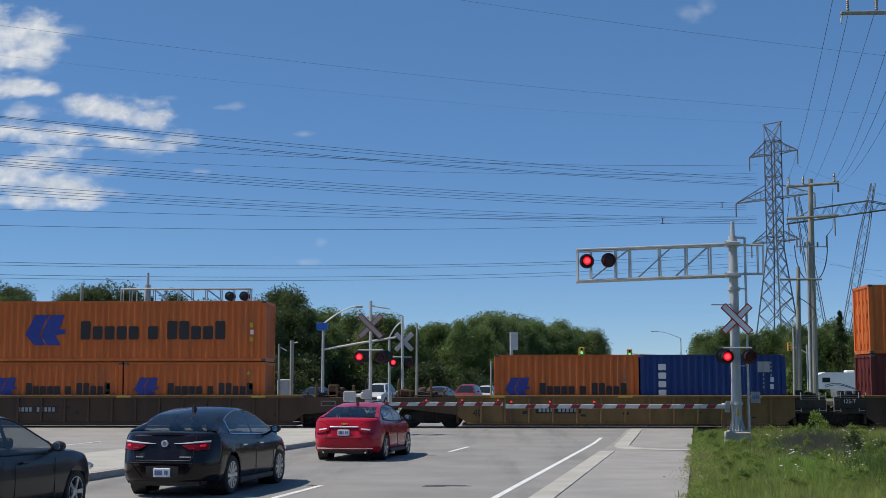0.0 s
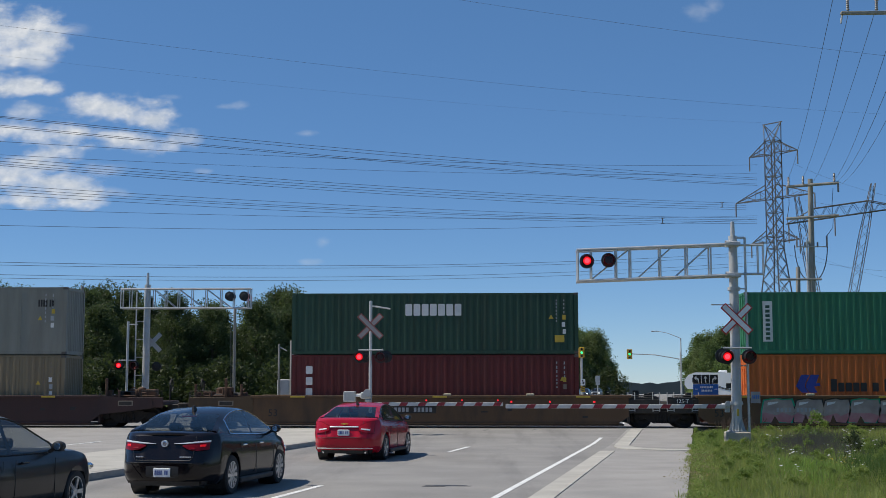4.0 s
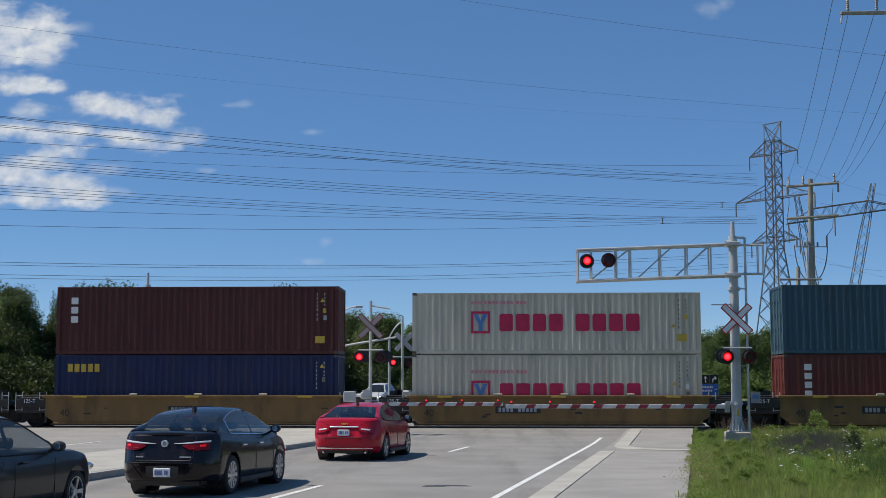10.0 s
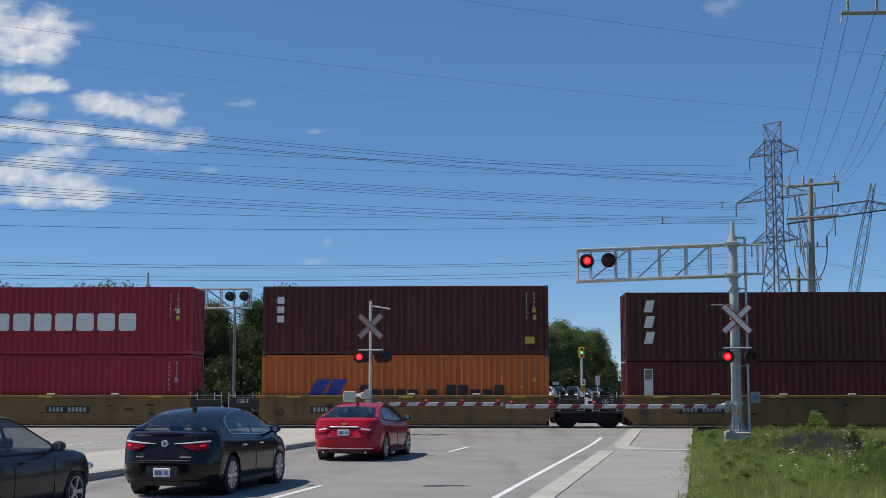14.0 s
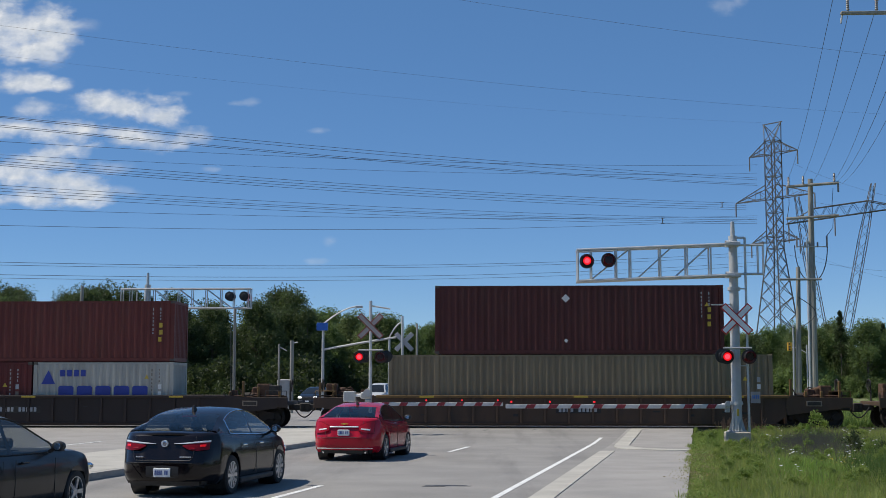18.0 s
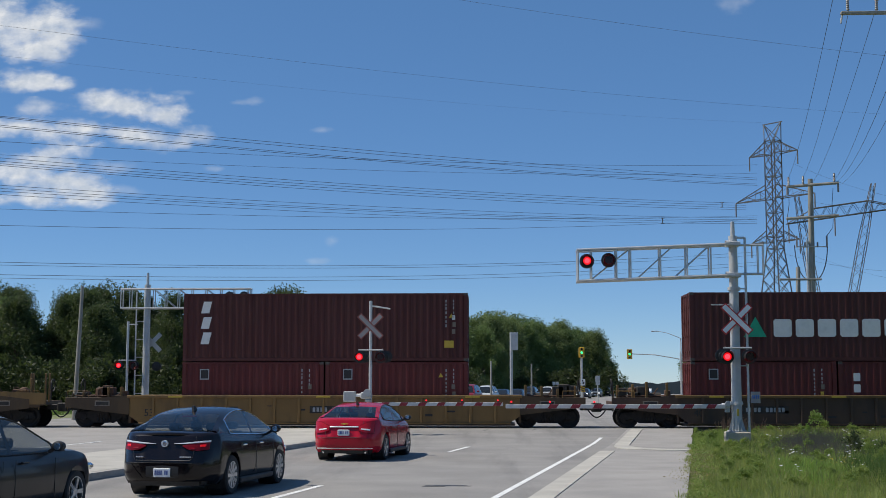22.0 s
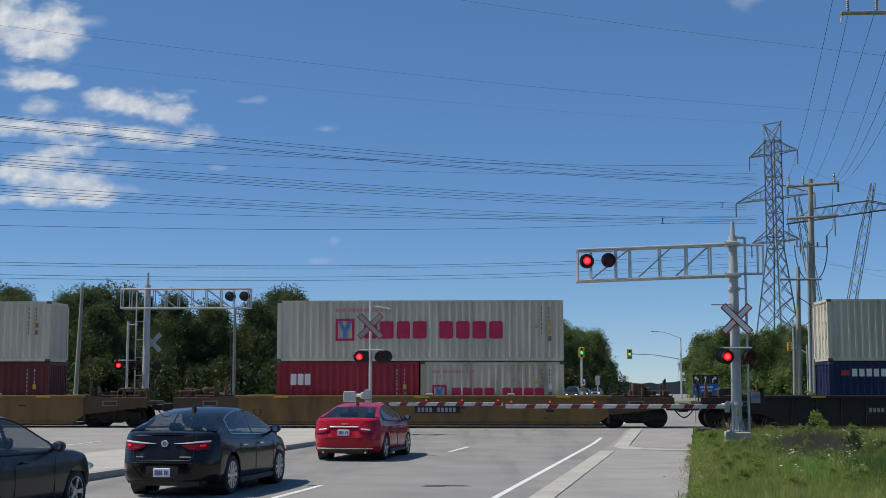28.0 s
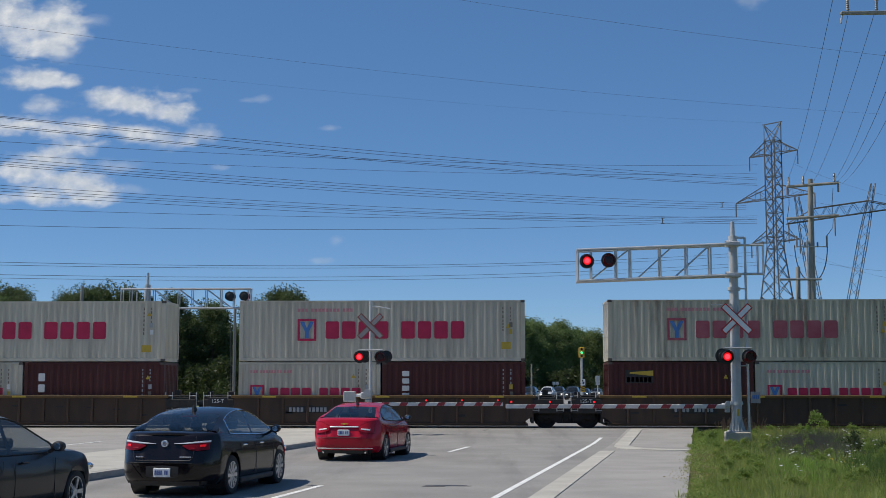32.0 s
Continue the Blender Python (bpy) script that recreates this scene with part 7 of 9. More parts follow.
# ---- grass verge ----
def blades(name, n, x_of, seed, h0, h1, w, material, label, patch_at=None):
    rs = np.random.RandomState(seed)
    y = 20 + 33.5 * rs.rand(n) ** 0.85
    left = 3.2 + (y - 22.5) * 0.1564 + 0.12 * np.sin(y * 2.3) * np.sin(y * 0.7 + 1)
    x = left + (rs.rand(n) ** x_of) * (4.5 + (y - 20) * 0.2)
    if patch_at:
        px, py, sx, sy = patch_at
        y = py + sy * rs.normal(size=n)
        x = px + (y - py) * 0.2 + sx * rs.normal(size=n)
        left = 3.25 + (y - 22.5) * 0.1564
        x = left + np.abs(x - left)
    z = -0.21 + 0.06 * np.sin(x * 0.9) * np.sin(y * 0.3)
    edge = np.clip((x - left) / 0.8, 0.4, 1)
    patch = 0.62 + 0.22 * np.sin(x * 1.9 + 2 * np.sin(y * 0.7)) * np.sin(y * 0.9 + x) + 0.3 * np.sin(x * 7.3 + 3 * np.sin(y * 1.9)) * np.sin(y * 3.1 + 2 * x)
    h = (h0 + (h1 - h0) * rs.rand(n)) * edge * patch
    a = rs.rand(n) * 6.283
    lean = 0.75 * h * rs.rand(n)
    b = rs.rand(n) * 6.283
    ww = w * (0.6 + 0.8 * rs.rand(n))
    p0 = np.stack([x - ww * np.cos(a), y - ww * np.sin(a), z - 0.05], 1)
    p1 = np.stack([x + ww * np.cos(a), y + ww * np.sin(a), z - 0.05], 1)
    p2 = np.stack([x + lean * np.cos(b), y + lean * np.sin(b), z + h], 1)
    v = np.stack([p0, p1, p2], 1).reshape(-1, 3)
    me = bpy.data.meshes.new(name)
    me.vertices.add(3 * n)
    me.vertices.foreach_set("co", v.astype(np.float32).ravel())
    me.loops.add(3 * n)
    me.loops.foreach_set("vertex_index", np.arange(3 * n, dtype=np.int32))
    me.polygons.add(n)
    me.polygons.foreach_set("loop_start", np.arange(0, 3 * n, 3, dtype=np.int32))
    me.update(calc_edges=True)
    me.materials.append(material)
    return tagged(new(name, me), label, "grass", kind="stuff")


M_FRESH = leaf_mat("fresh_grass", (0.1, 0.2, 0.03), (0.26, 0.37, 0.09), 1.3)
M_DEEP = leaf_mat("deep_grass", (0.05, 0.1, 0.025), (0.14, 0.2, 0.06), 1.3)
blades("fresh_grass", 17000, 1, 41, 0.15, 0.48, 0.011, M_FRESH, "tall fresh green weeds in the verge", (6.95, 28.8, 0.42, 1.9))
blades("fresh_grass", 9000, 1, 42, 0.2, 0.5, 0.011, M_FRESH, "tall fresh green weeds in the verge", (7.6, 46.0, 0.6, 3.0))
blades("deep_grass", 15000, 1, 43, 0.3, 0.75, 0.012, M_DEEP, "tall deep green grass in the verge", (8.6, 27.6, 0.5, 1.7))
blades("deep_grass", 9000, 1, 44, 0.25, 0.6, 0.012, M_DEEP, "tall deep green grass in the verge", (10.9, 37.5, 0.8, 3.0))
blades("deep_grass", 5000, 1, 45, 0.2, 0.5, 0.011, M_DEEP, "tall deep green grass in the verge", (7.5, 37.0, 0.5, 2.0))
def meadow(n, seed, x0, x1, y0, y1, material, label):
    """Rough tall grass and weeds over a wide strip."""
    rs = np.random.RandomState(seed)
    y = y0 + (y1 - y0) * rs.rand(n) ** 1.5
    x = x0 + (x1 - x0) * rs.rand(n)
    h = (0.25 + 0.6 * rs.rand(n)) * (0.6 + 0.4 * np.sin(x * 1.3 + 2 * np.sin(y * 0.5)) * np.sin(y * 0.8))
    a, b, w = rs.rand(n) * 6.283, rs.rand(n) * 6.283, 0.02 + 0.02 * rs.rand(n)
    p0 = np.stack([x - w * np.cos(a), y - w * np.sin(a), 0 * x - 0.1], 1)
    p1 = np.stack([x + w * np.cos(a), y + w * np.sin(a), 0 * x - 0.1], 1)
    p2 = np.stack([x + 0.4 * h * np.cos(b), y + 0.4 * h * np.sin(b), h - 0.05], 1)
    me = bpy.data.meshes.new("meadow")
    me.vertices.add(3 * n)
    me.vertices.foreach_set("co", np.stack([p0, p1, p2], 1).astype(np.float32).ravel())
    me.loops.add(3 * n)
    me.loops.foreach_set("vertex_index", np.arange(3 * n, dtype=np.int32))
    me.polygons.add(n)
    me.polygons.foreach_set("loop_start", np.arange(0, 3 * n, 3, dtype=np.int32))
    me.update(calc_edges=True)
    me.materials.append(material)
    tagged(new("meadow", me), label, "grass", kind="stuff")


meadow(60000, 51, 14.5, 48.0, 60.0, 130.0, M_GRASS, "rough tall grass beyond the track")
meadow(30000, 52, 12.0, 30.0, 59.0, 75.0, M_DEEP, "deep green weeds beyond the track")
# left meadow: shade put in as the deeper green grass colour
meadow(30000, 53, -50.0, -25.5, 59.5, 110.0, M_DEEP, "rough grass beyond the track, shade put into its green")
blades("grass_verge", 230000, 0.95, 1, 0.08, 0.52, 0.009, M_GRASS, "long green grass on the verge")
blades("dry_stalks", 14000, 0.6, 2, 0.2, 0.55, 0.008, M_DRY, "dry straw stalks among the grass")


def litter(name, n, seed, size, top, material, label, patch=None):
    """Small leaves of low plants, turned every way."""
    rs = np.random.RandomState(seed)
    y = 20 + 33.5 * rs.rand(n) ** 0.85
    left = 3.36 + (y - 22.5) * 0.1564 + 0.1 * np.sin(y * 2.3) * np.sin(y * 0.7 + 1)
    x = left + rs.rand(n) * (4.5 + (y - 20) * 0.2)
    if patch:
        px, py, sx, sy = patch
        y = py + sy * rs.normal(size=n)
        x = px + (y - py) * 0.1564 + sx * rs.normal(size=n)
    tuft = 0.35 + 0.65 * (0.5 + 0.5 * np.sin(x * 2.7 + 1.7 * np.sin(y * 1.1)) * np.sin(y * 1.6 + 0.8 * x))
    z = -0.2 + 0.06 * np.sin(x * 0.9) * np.sin(y * 0.3) + top * rs.rand(n) * tuft
    c = np.stack([x, y, z], 1)
    u = rs.normal(size=(n, 3))
    u /= np.linalg.norm(u, axis=1)[:, None]
    w = np.cross(u, rs.normal(size=(n, 3)))
    w /= np.linalg.norm(w, axis=1)[:, None]
    s = size * (0.5 + rs.rand(n))[:, None]
    v = np.stack([c - u * s, c + w * s * 0.7, c + u * s], 1).reshape(-1, 3)
    me = bpy.data.meshes.new(name)
    me.vertices.add(3 * n)
    me.vertices.foreach_set("co", v.astype(np.float32).ravel())
    me.loops.add(3 * n)
    me.loops.foreach_set("vertex_index", np.arange(3 * n, dtype=np.int32))
    me.polygons.add(n)
    me.polygons.foreach_set("loop_start", np.arange(0, 3 * n, 3, dtype=np.int32))
    me.update(calc_edges=True)
    me.materials.append(material)
    return tagged(new(name, me), label, "plants", kind="stuff")


litter("verge_plants", 130000, 21, 0.023, 0.24, M_CLOVER, "low leafy green plants among the grass")
litter("dry_litter", 26000, 22, 0.022, 0.14, M_DRY, "dry straw litter in the grass")
litter("bare_straw", 5200, 23, 0.02, 0.16, M_DRY, "dry straw patch in the thin grass", (4.75, 28.6, 0.34, 1.6))
litter("bare_straw", 3600, 24, 0.02, 0.2, M_DRY, "dry straw patch in the thin grass", (5.6, 33.5, 0.3, 1.8))
rs = random.Random(9)
fl = Geo()
for k in range(62):
    y0 = rs.uniform(24, 50)
    x0 = 4.6 + (y0 - 22.5) * 0.1564 + rs.random() ** 0.6 * (4.0 + (y0 - 20) * 0.16)
    for j in range(rs.randrange(1, 6)):
        x, y, z = x0 + rs.uniform(-0.3, 0.3), y0 + rs.uniform(-0.6, 0.6), rs.uniform(0.05, 0.3)
        fl.lathe([(0.0, 0.0), (rs.uniform(0.015, 0.055), 0.008), (0.0, 0.016)], (x, y, z), "z", 7)
yf = Geo()
for k in range(34):
    yf.lathe([(0.0, 0.0), (0.022, 0.008), (0.0, 0.016)], (7.5 + rs.gauss(0, 0.2), 28.6 + rs.gauss(0, 0.5), rs.uniform(0.05, 0.2)), "z", 6)
tagged(new("yellow_flowers", yf.mesh("yellow_flowers", M_LET["yellow"])), "small cluster of yellow wild flowers", "flowers", kind="stuff")
tagged(new("white_flowers", fl.mesh("white_flowers", M_WHITE)), "small white wild flowers in the grass", "flowers", kind="stuff")

# tall weeds and dark stalks in the verge
M_STALK = leaf_mat("dark_stalks", (0.11, 0.092, 0.082), (0.21, 0.18, 0.155))
WEED = crown_mesh(71, 1.1, 0.34, 14, 700, 0.045, M_CLOVER, 0.1)[0]
for x, y, s in ((10.95, 44.6, 1.0), (11.35, 45.2, 0.75), (10.5, 44.9, 0.6), (12.6, 46.5, 0.6), (13.6, 45.0, 0.55), (9.0, 30.5, 0.5), (7.1, 33.0, 0.4), (13.0, 40.0, 0.55), (11.2, 37.0, 0.5), (7.3, 47.5, 0.45), (6.95, 44.0, 0.4)):
    ob = tagged(new("weed", WEED), "leafy green roadside weed in the grass", "weed", "verge weeds")
    ob.matrix_basis = pose(x, y, -0.25, 0, 0, 67 * x)
    ob.scale = (s, s, s)
wco = np.empty(3 * len(WEED.vertices), dtype=np.float32)
WEED.vertices.foreach_get("co", wco)
wco = wco.reshape(-1, 3)
rw = np.random.RandomState(31)
many = []
for k in range(120):
    y = 23 + 28 * rw.rand()
    x = 3.9 + (y - 22.5) * 0.1564 + rw.rand() ** 1.3 * (4.0 + (y - 20) * 0.18)
    s, a = 0.25 + 0.25 * rw.rand(), 6.283 * rw.rand()
    q = wco * np.array([1.3 * s, 1.3 * s, s])
    many.append(np.stack([q[:, 0] * math.cos(a) - q[:, 1] * math.sin(a) + x, q[:, 0] * math.sin(a) + q[:, 1] * math.cos(a) + y, q[:, 2] - 0.25], 1))
many = np.concatenate(many).astype(np.float32)
me = bpy.data.meshes.new("low_weeds")
me.vertices.add(len(many))
me.vertices.foreach_set("co", many.ravel())
me.loops.add(len(many))
me.loops.foreach_set("vertex_index", np.arange(len(many), dtype=np.int32))
me.polygons.add(len(many) // 3)
me.polygons.foreach_set("loop_start", np.arange(0, len(many), 3, dtype=np.int32))
me.update(calc_edges=True)
me.materials.append(M_CLOVER)
tagged(new("low_weeds", me), "low leafy weeds scattered in the grass", "weeds", kind="stuff")
v_ = Geo()
for k in range(5200):
    y = rs.gauss(39.0, 3.6)
    x = 9.35 + (y - 38) * 0.24 + rs.gauss(0, 0.62)
    a, h = rs.uniform(0, 6.28), rs.uniform(0.25, 0.6)
    v_.add([(x - 0.008, y, -0.28), (x + 0.008, y, -0.28), (x + 0.15 * math.cos(a), y + 0.15 * math.sin(a), h - 0.2)], [(0, 1, 2)])
tagged(new("dead_stalks", v_.mesh("dead_stalks", M_STALK)), "dark dead weed stalks among the grass", "weeds", kind="stuff")
gr_ = Geo()
for k in range(700):
    y = rs.uniform(49.0, 53.2)
    x = 7.9 + (y - 44) * 0.16 + rs.random() ** 1.6 * 8
    a, h = rs.uniform(0, 6.28), rs.uniform(0.2, 0.5)
    v_ = gr_.add([(x - 0.011, y, -0.28), (x + 0.011, y, -0.28), (x + 0.12 * math.cos(a), y + 0.12 * math.sin(a), h - 0.2)], [(0, 1, 2)])
tagged(new("seed_grass", gr_.mesh("seed_grass", M_DRY)), "tall straw-coloured seed grass beside the ballast", "grass", kind="stuff")

rg_ = Geo()
for k in range(130):
    y = rs.gauss(48.5, 1.4)
    x = 8.95 + (y - 48.5) * 0.2 + rs.gauss(0, 0.35)
    h, dx = rs.uniform(0.5, 0.85), rs.uniform(-0.2, 0.25)
    rg_.tube((x, y, -0.28), (x + dx, y, -0.28 + h), 0.005, n=3, cap=False)
    for j in range(5):
        f = 0.72 + 0.07 * j
        rg_.add([(x + dx * f, y, -0.28 + h * f), (x + dx * f + rs.uniform(-0.07, 0.07), y, -0.28 + h * f + 0.05), (x + dx * f + 0.01, y, -0.28 + h * f + 0.09)], [(0, 1, 2)])
tagged(new("red_seed_grass", rg_.mesh("red_seed_grass", leaf_mat("seed_heads", (0.11, 0.06, 0.05), (0.2, 0.12, 0.09)))), "reddish seed heads of tall grass beside the mast", "grass", kind="stuff")
BUSH = crown_mesh(72, 1.25, 0.55, 26, 1500, 0.06, M_FRESH, 0.05)[0]
for x, y, s in ((11.35, 47.6, 0.56), (11.7, 48.0, 0.42), (11.05, 47.2, 0.36), (11.5, 47.0, 0.34)):
    ob = tagged(new("weed_bush", BUSH), "bright green leafy weed standing above the grass", "weed", "verge weeds")
    ob.matrix_basis = pose(x, y, -0.3, 0, 0, 90 * x)
    ob.scale = (0.5 * s, 0.5 * s, s)
DARKWEED = crown_mesh(73, 0.8, 0.4, 16, 700, 0.05, M_SHADELEAF, 0.05)[0]
for x, y, s in ((9.9, 36.2, 0.9), (10.3, 37.5, 0.7), (9.6, 34.6, 0.7), (8.9, 33.0, 0.5), (10.6, 36.0, 0.6)):
    ob = tagged(new("dark_weed", DARKWEED), "dark green broad-leaved weed in the grass", "weed", "verge weeds")
    ob.matrix_basis = pose(x, y, -0.3, 0, 0, 70 * x)
    ob.scale = (s, s, s)

# ---- clouds: drifting with the wind ----
CLOUDS = []


def cloud_material(most):
    m = bpy.data.materials.new("cloud")
    m.use_nodes = True
    nt = m.node_tree
    N, L = nt.nodes, nt.links
    N.remove(N["Principled BSDF"])
    tc = N.new("ShaderNodeTexCoord")
    oi = N.new("ShaderNodeObjectInfo")
    ad = N.new("ShaderNodeVectorMath")
    ad.operation = "MULTIPLY_ADD"
    L.new(oi.outputs["Random"], ad.inputs[0])
    ad.inputs[1].default_value = (900, 900, 900)
    L.new(tc.outputs["Object"], ad.inputs[2])
    n1 = N.new("ShaderNodeTexNoise")
    n1.inputs["Scale"].default_value, n1.inputs["Detail"].default_value, n1.inputs["Roughness"].default_value = 0.02, 10, 0.56
    gr = N.new("ShaderNodeVectorMath")
    gr.operation = "LENGTH"
    mp = N.new("ShaderNodeMapping")
    mp.inputs["Location"].default_value = (-1, 0, -1)
    mp.inputs["Scale"].default_value = (2, 0, 2)
    flat = N.new("ShaderNodeMapping")
    flat.inputs["Scale"].default_value = (0.62, 1, 1.2)
    L.new(ad.outputs[0], flat.inputs["Vector"])
    L.new(tc.outputs["Generated"], mp.inputs["Vector"])
    L.new(mp.outputs[0], gr.inputs[0])
    L.new(flat.outputs[0], n1.inputs["Vector"])
    sub = N.new("ShaderNodeMath")
    sub.operation = "MULTIPLY_ADD"
    L.new(gr.outputs["Value"], sub.inputs[0])
    sub.inputs[1].default_value = -0.6
    am = N.new("ShaderNodeMath")
    am.operation = "MULTIPLY_ADD"
    am.inputs[1].default_value, am.inputs[2].default_value = 1.2, -0.09
    L.new(n1.outputs["Fac"], am.inputs[0])
    L.new(am.outputs[0], sub.inputs[2])
    rp_ = N.new("ShaderNodeMapRange")
    rp_.interpolation_type = "SMOOTHSTEP"
    rp_.inputs[1].default_value, rp_.inputs[2].default_value, rp_.inputs[4].default_value = -0.02, 0.56, most
    L.new(sub.outputs[0], rp_.inputs[0])
    # no lamp: sunlit white and blue-grey shade are put in as emission
    em = N.new("ShaderNodeEmission")
    em.inputs["Strength"].default_value = 0.8
    cr = N.new("ShaderNodeMix")
    cr.data_type = "RGBA"
    cr.inputs[6].default_value, cr.inputs[7].default_value = (0.66, 0.73, 0.83, 1), (0.9, 0.93, 0.97, 1)
    n2 = N.new("ShaderNodeTexNoise")
    n2.inputs["Scale"].default_value, n2.inputs["Detail"].default_value = 0.03, 6
    L.new(ad.outputs[0], n2.inputs["Vector"])
    r3 = N.new("ShaderNodeMapRange")
    r3.inputs[1].default_value, r3.inputs[2].default_value = 0.38, 0.6
    L.new(n2.outputs["Fac"], r3.inputs[0])
    L.new(r3.outputs[0], cr.inputs[0])
    L.new(cr.outputs[2], em.inputs["Color"])
    tr = N.new("ShaderNodeBsdfTransparent")
    ms = N.new("ShaderNodeMixShader")
    L.new(rp_.outputs[0], ms.inputs[0])
    L.new(tr.outputs[0], ms.inputs[1])
    L.new(em.outputs[0], ms.inputs[2])
    L.new(ms.outputs[0], N["Material Output"].inputs["Surface"])
    return m


M_CLOUD = cloud_material(1.0)
M_VEIL = cloud_material(0.6)
M_WISP = cloud_material(0.2)


def cloud(puffs, material):
    """A drifting cloud far behind everything, of soft puffs: centre x and z, width, height."""
    n = len(puffs)
    cx, cz = sum(p[0] for p in puffs) / n, sum(p[1] for p in puffs) / n
    # nearer the zenith the wind carries it faster across the view
    vx, vz = cz * (0.00395 + 0.0000016 * cx), 0.91 * (cz / 875) ** 2
    x0, z0 = cx - 6 * vx, cz - 6 * vz
    ob = thing("cloud", pose(x0, 3000, z0), "soft white fair-weather cloud in blue sky", "cloud", "fair-weather clouds")
    for k, (px, pz, w, h) in enumerate(puffs):
        w, h = w * 1.5, h * 1.55
        nx, nz = 8, 5
        g = Geo()
        g.add([(px - cx - w / 2 + w * i / nx, 12 * k + 4 * math.sin(i * 1.3) * math.sin(j * 1.7), pz - cz - h / 2 + h * j / nz) for j in range(nz + 1) for i in range(nx + 1)],
              [(j * (nx + 1) + i, j * (nx + 1) + i + 1, (j + 1) * (nx + 1) + i + 1, (j + 1) * (nx + 1) + i) for j in range(nz) for i in range(nx)])
        part("puff", g, material, ob, smooth=True).visible_shadow = False
    CLOUDS.append((ob, x0, z0, vx, vz))


for material, puffs in (
    (M_CLOUD, ((-1241, 872, 210, 134), (-1136, 865, 174, 113), (-1076, 836, 104, 93), (-1162, 815, 181, 63),)),
    (M_WISP, ((-1025, 864, 97, 31), (-1092, 780, 125, 36),)),
    (M_CLOUD, ((-1173, 724, 125, 56), (-1114, 729, 125, 45), (-1072, 721, 66, 28),)),
    (M_VEIL, ((-1120, 663, 104, 36),)),
    (M_CLOUD, ((-964, 676, 145, 47), (-895, 670, 179, 64), (-822, 647, 123, 52),)),
    (M_WISP, ((-768, 694, 69, 17), (-1027, 696, 55, 14),)),
    (M_CLOUD, ((-1148, 619, 207, 53), (-997, 613, 234, 47), (-897, 593, 137, 47),)),
    (M_VEIL, ((-828, 575, 82, 38), (-736, 594, 76, 36), (-774, 578, 55, 27),)),
    (M_CLOUD, ((-1043, 563, 151, 44), (-1111, 536, 138, 47), (-1172, 504, 138, 77),)),
    (M_CLOUD, ((-1068, 489, 192, 71), (-978, 467, 137, 60), (-1032, 444, 151, 36), (-1142, 449, 151, 36),)),
    (M_WISP, ((-918, 516, 96, 36), (-903, 464, 96, 25), (-966, 519, 82, 33),)),
    (M_WISP, ((-603, 673, 49, 19), (-644, 673, 41, 11),)),
    (M_WISP, ((-693, 513, 44, 12),)),
    (M_WISP, ((-443, 603, 49, 12),)),
    (M_WISP, ((498, 893, 67, 47), (534, 907, 40, 47),)),
    (M_WISP, ((-403, 342, 35, 27),)),
    (M_WISP, ((-432, 294, 56, 13),)),
):
    cloud(puffs, material)


# ---- vehicles ----
DRIVING = []
M_TAILB = mat("tail_lamp_bright_red", (0.34, 0.004, 0.014), (0.42, 0.01, 0.02), rough=0.2, coat=0.3, spec=0.3)


def lerp_table(tab, y):
    if y <= tab[0][0]:
        return tab[0][1]
    for (a, p), (b, q) in zip(tab, tab[1:]):
        if y <= b:
            t = (y - a) / (b - a)
            return p + (q - p) * t
    return tab[-1][1]


def smooth_table(tab, n=3):
    """Rounds the corners of a profile by cutting them."""
    for _ in range(n):
        out = [tab[0]]
        for (a, p), (b, q) in zip(tab, tab[1:]):
            out += [(a * 0.75 + b * 0.25, p * 0.75 + q * 0.25), (a * 0.25 + b * 0.75, p * 0.25 + q * 0.75)]
        out.append(tab[-1])
        tab = out
    return tab


SEDAN = dict(
    wb=2.69, r=0.335, top=[(-1.03, 0.6), (-1.02, 0.9), (-0.98, 1.05), (-0.86, 1.09), (-0.5, 1.11), (0.0, 1.05), (1.3, 0.99), (2.3, 0.98), (2.6, 0.97), (3.3, 0.82), (3.55, 0.68), (3.66, 0.5)],
    roof=[(-0.52, 1.1), (-0.3, 1.2), (0.3, 1.41), (0.75, 1.475), (1.2, 1.49), (1.65, 1.44), (2.1, 1.26), (2.75, 0.95)],
    width=[(-1.03, 0.69), (-1.0, 0.77), (-0.9, 0.845), (-0.7, 0.89), (0.0, 0.905), (1.3, 0.91), (2.7, 0.9), (3.25, 0.84), (3.55, 0.68), (3.66, 0.45)],
    roof_span=(0.28, 1.72), glass_span=(0.0, 2.3), bpillar=1.25, mirror=2.12, step=0.06)
BLUE_SEDAN = dict(
    wb=2.69, r=0.345, top=[(-1.03, 0.6), (-1.02, 0.92), (-0.99, 1.06), (-0.88, 1.115), (-0.5, 1.13), (0.0, 1.08), (1.3, 1.03), (2.3, 1.02), (2.6, 1.0), (3.3, 0.87), (3.6, 0.7), (3.72, 0.5)],
    roof=[(-0.6, 1.12), (-0.35, 1.24), (0.2, 1.44), (0.7, 1.525), (1.2, 1.54), (1.65, 1.485), (2.1, 1.31), (2.8, 0.98)],
    width=[(-1.03, 0.7), (-1.0, 0.78), (-0.9, 0.86), (-0.7, 0.905), (0.0, 0.925), (1.3, 0.93), (2.7, 0.92), (3.3, 0.85), (3.6, 0.68), (3.72, 0.45)],
    roof_span=(0.2, 1.76), glass_span=(0.02, 2.36), bpillar=1.22, mirror=2.15, step=0.05)
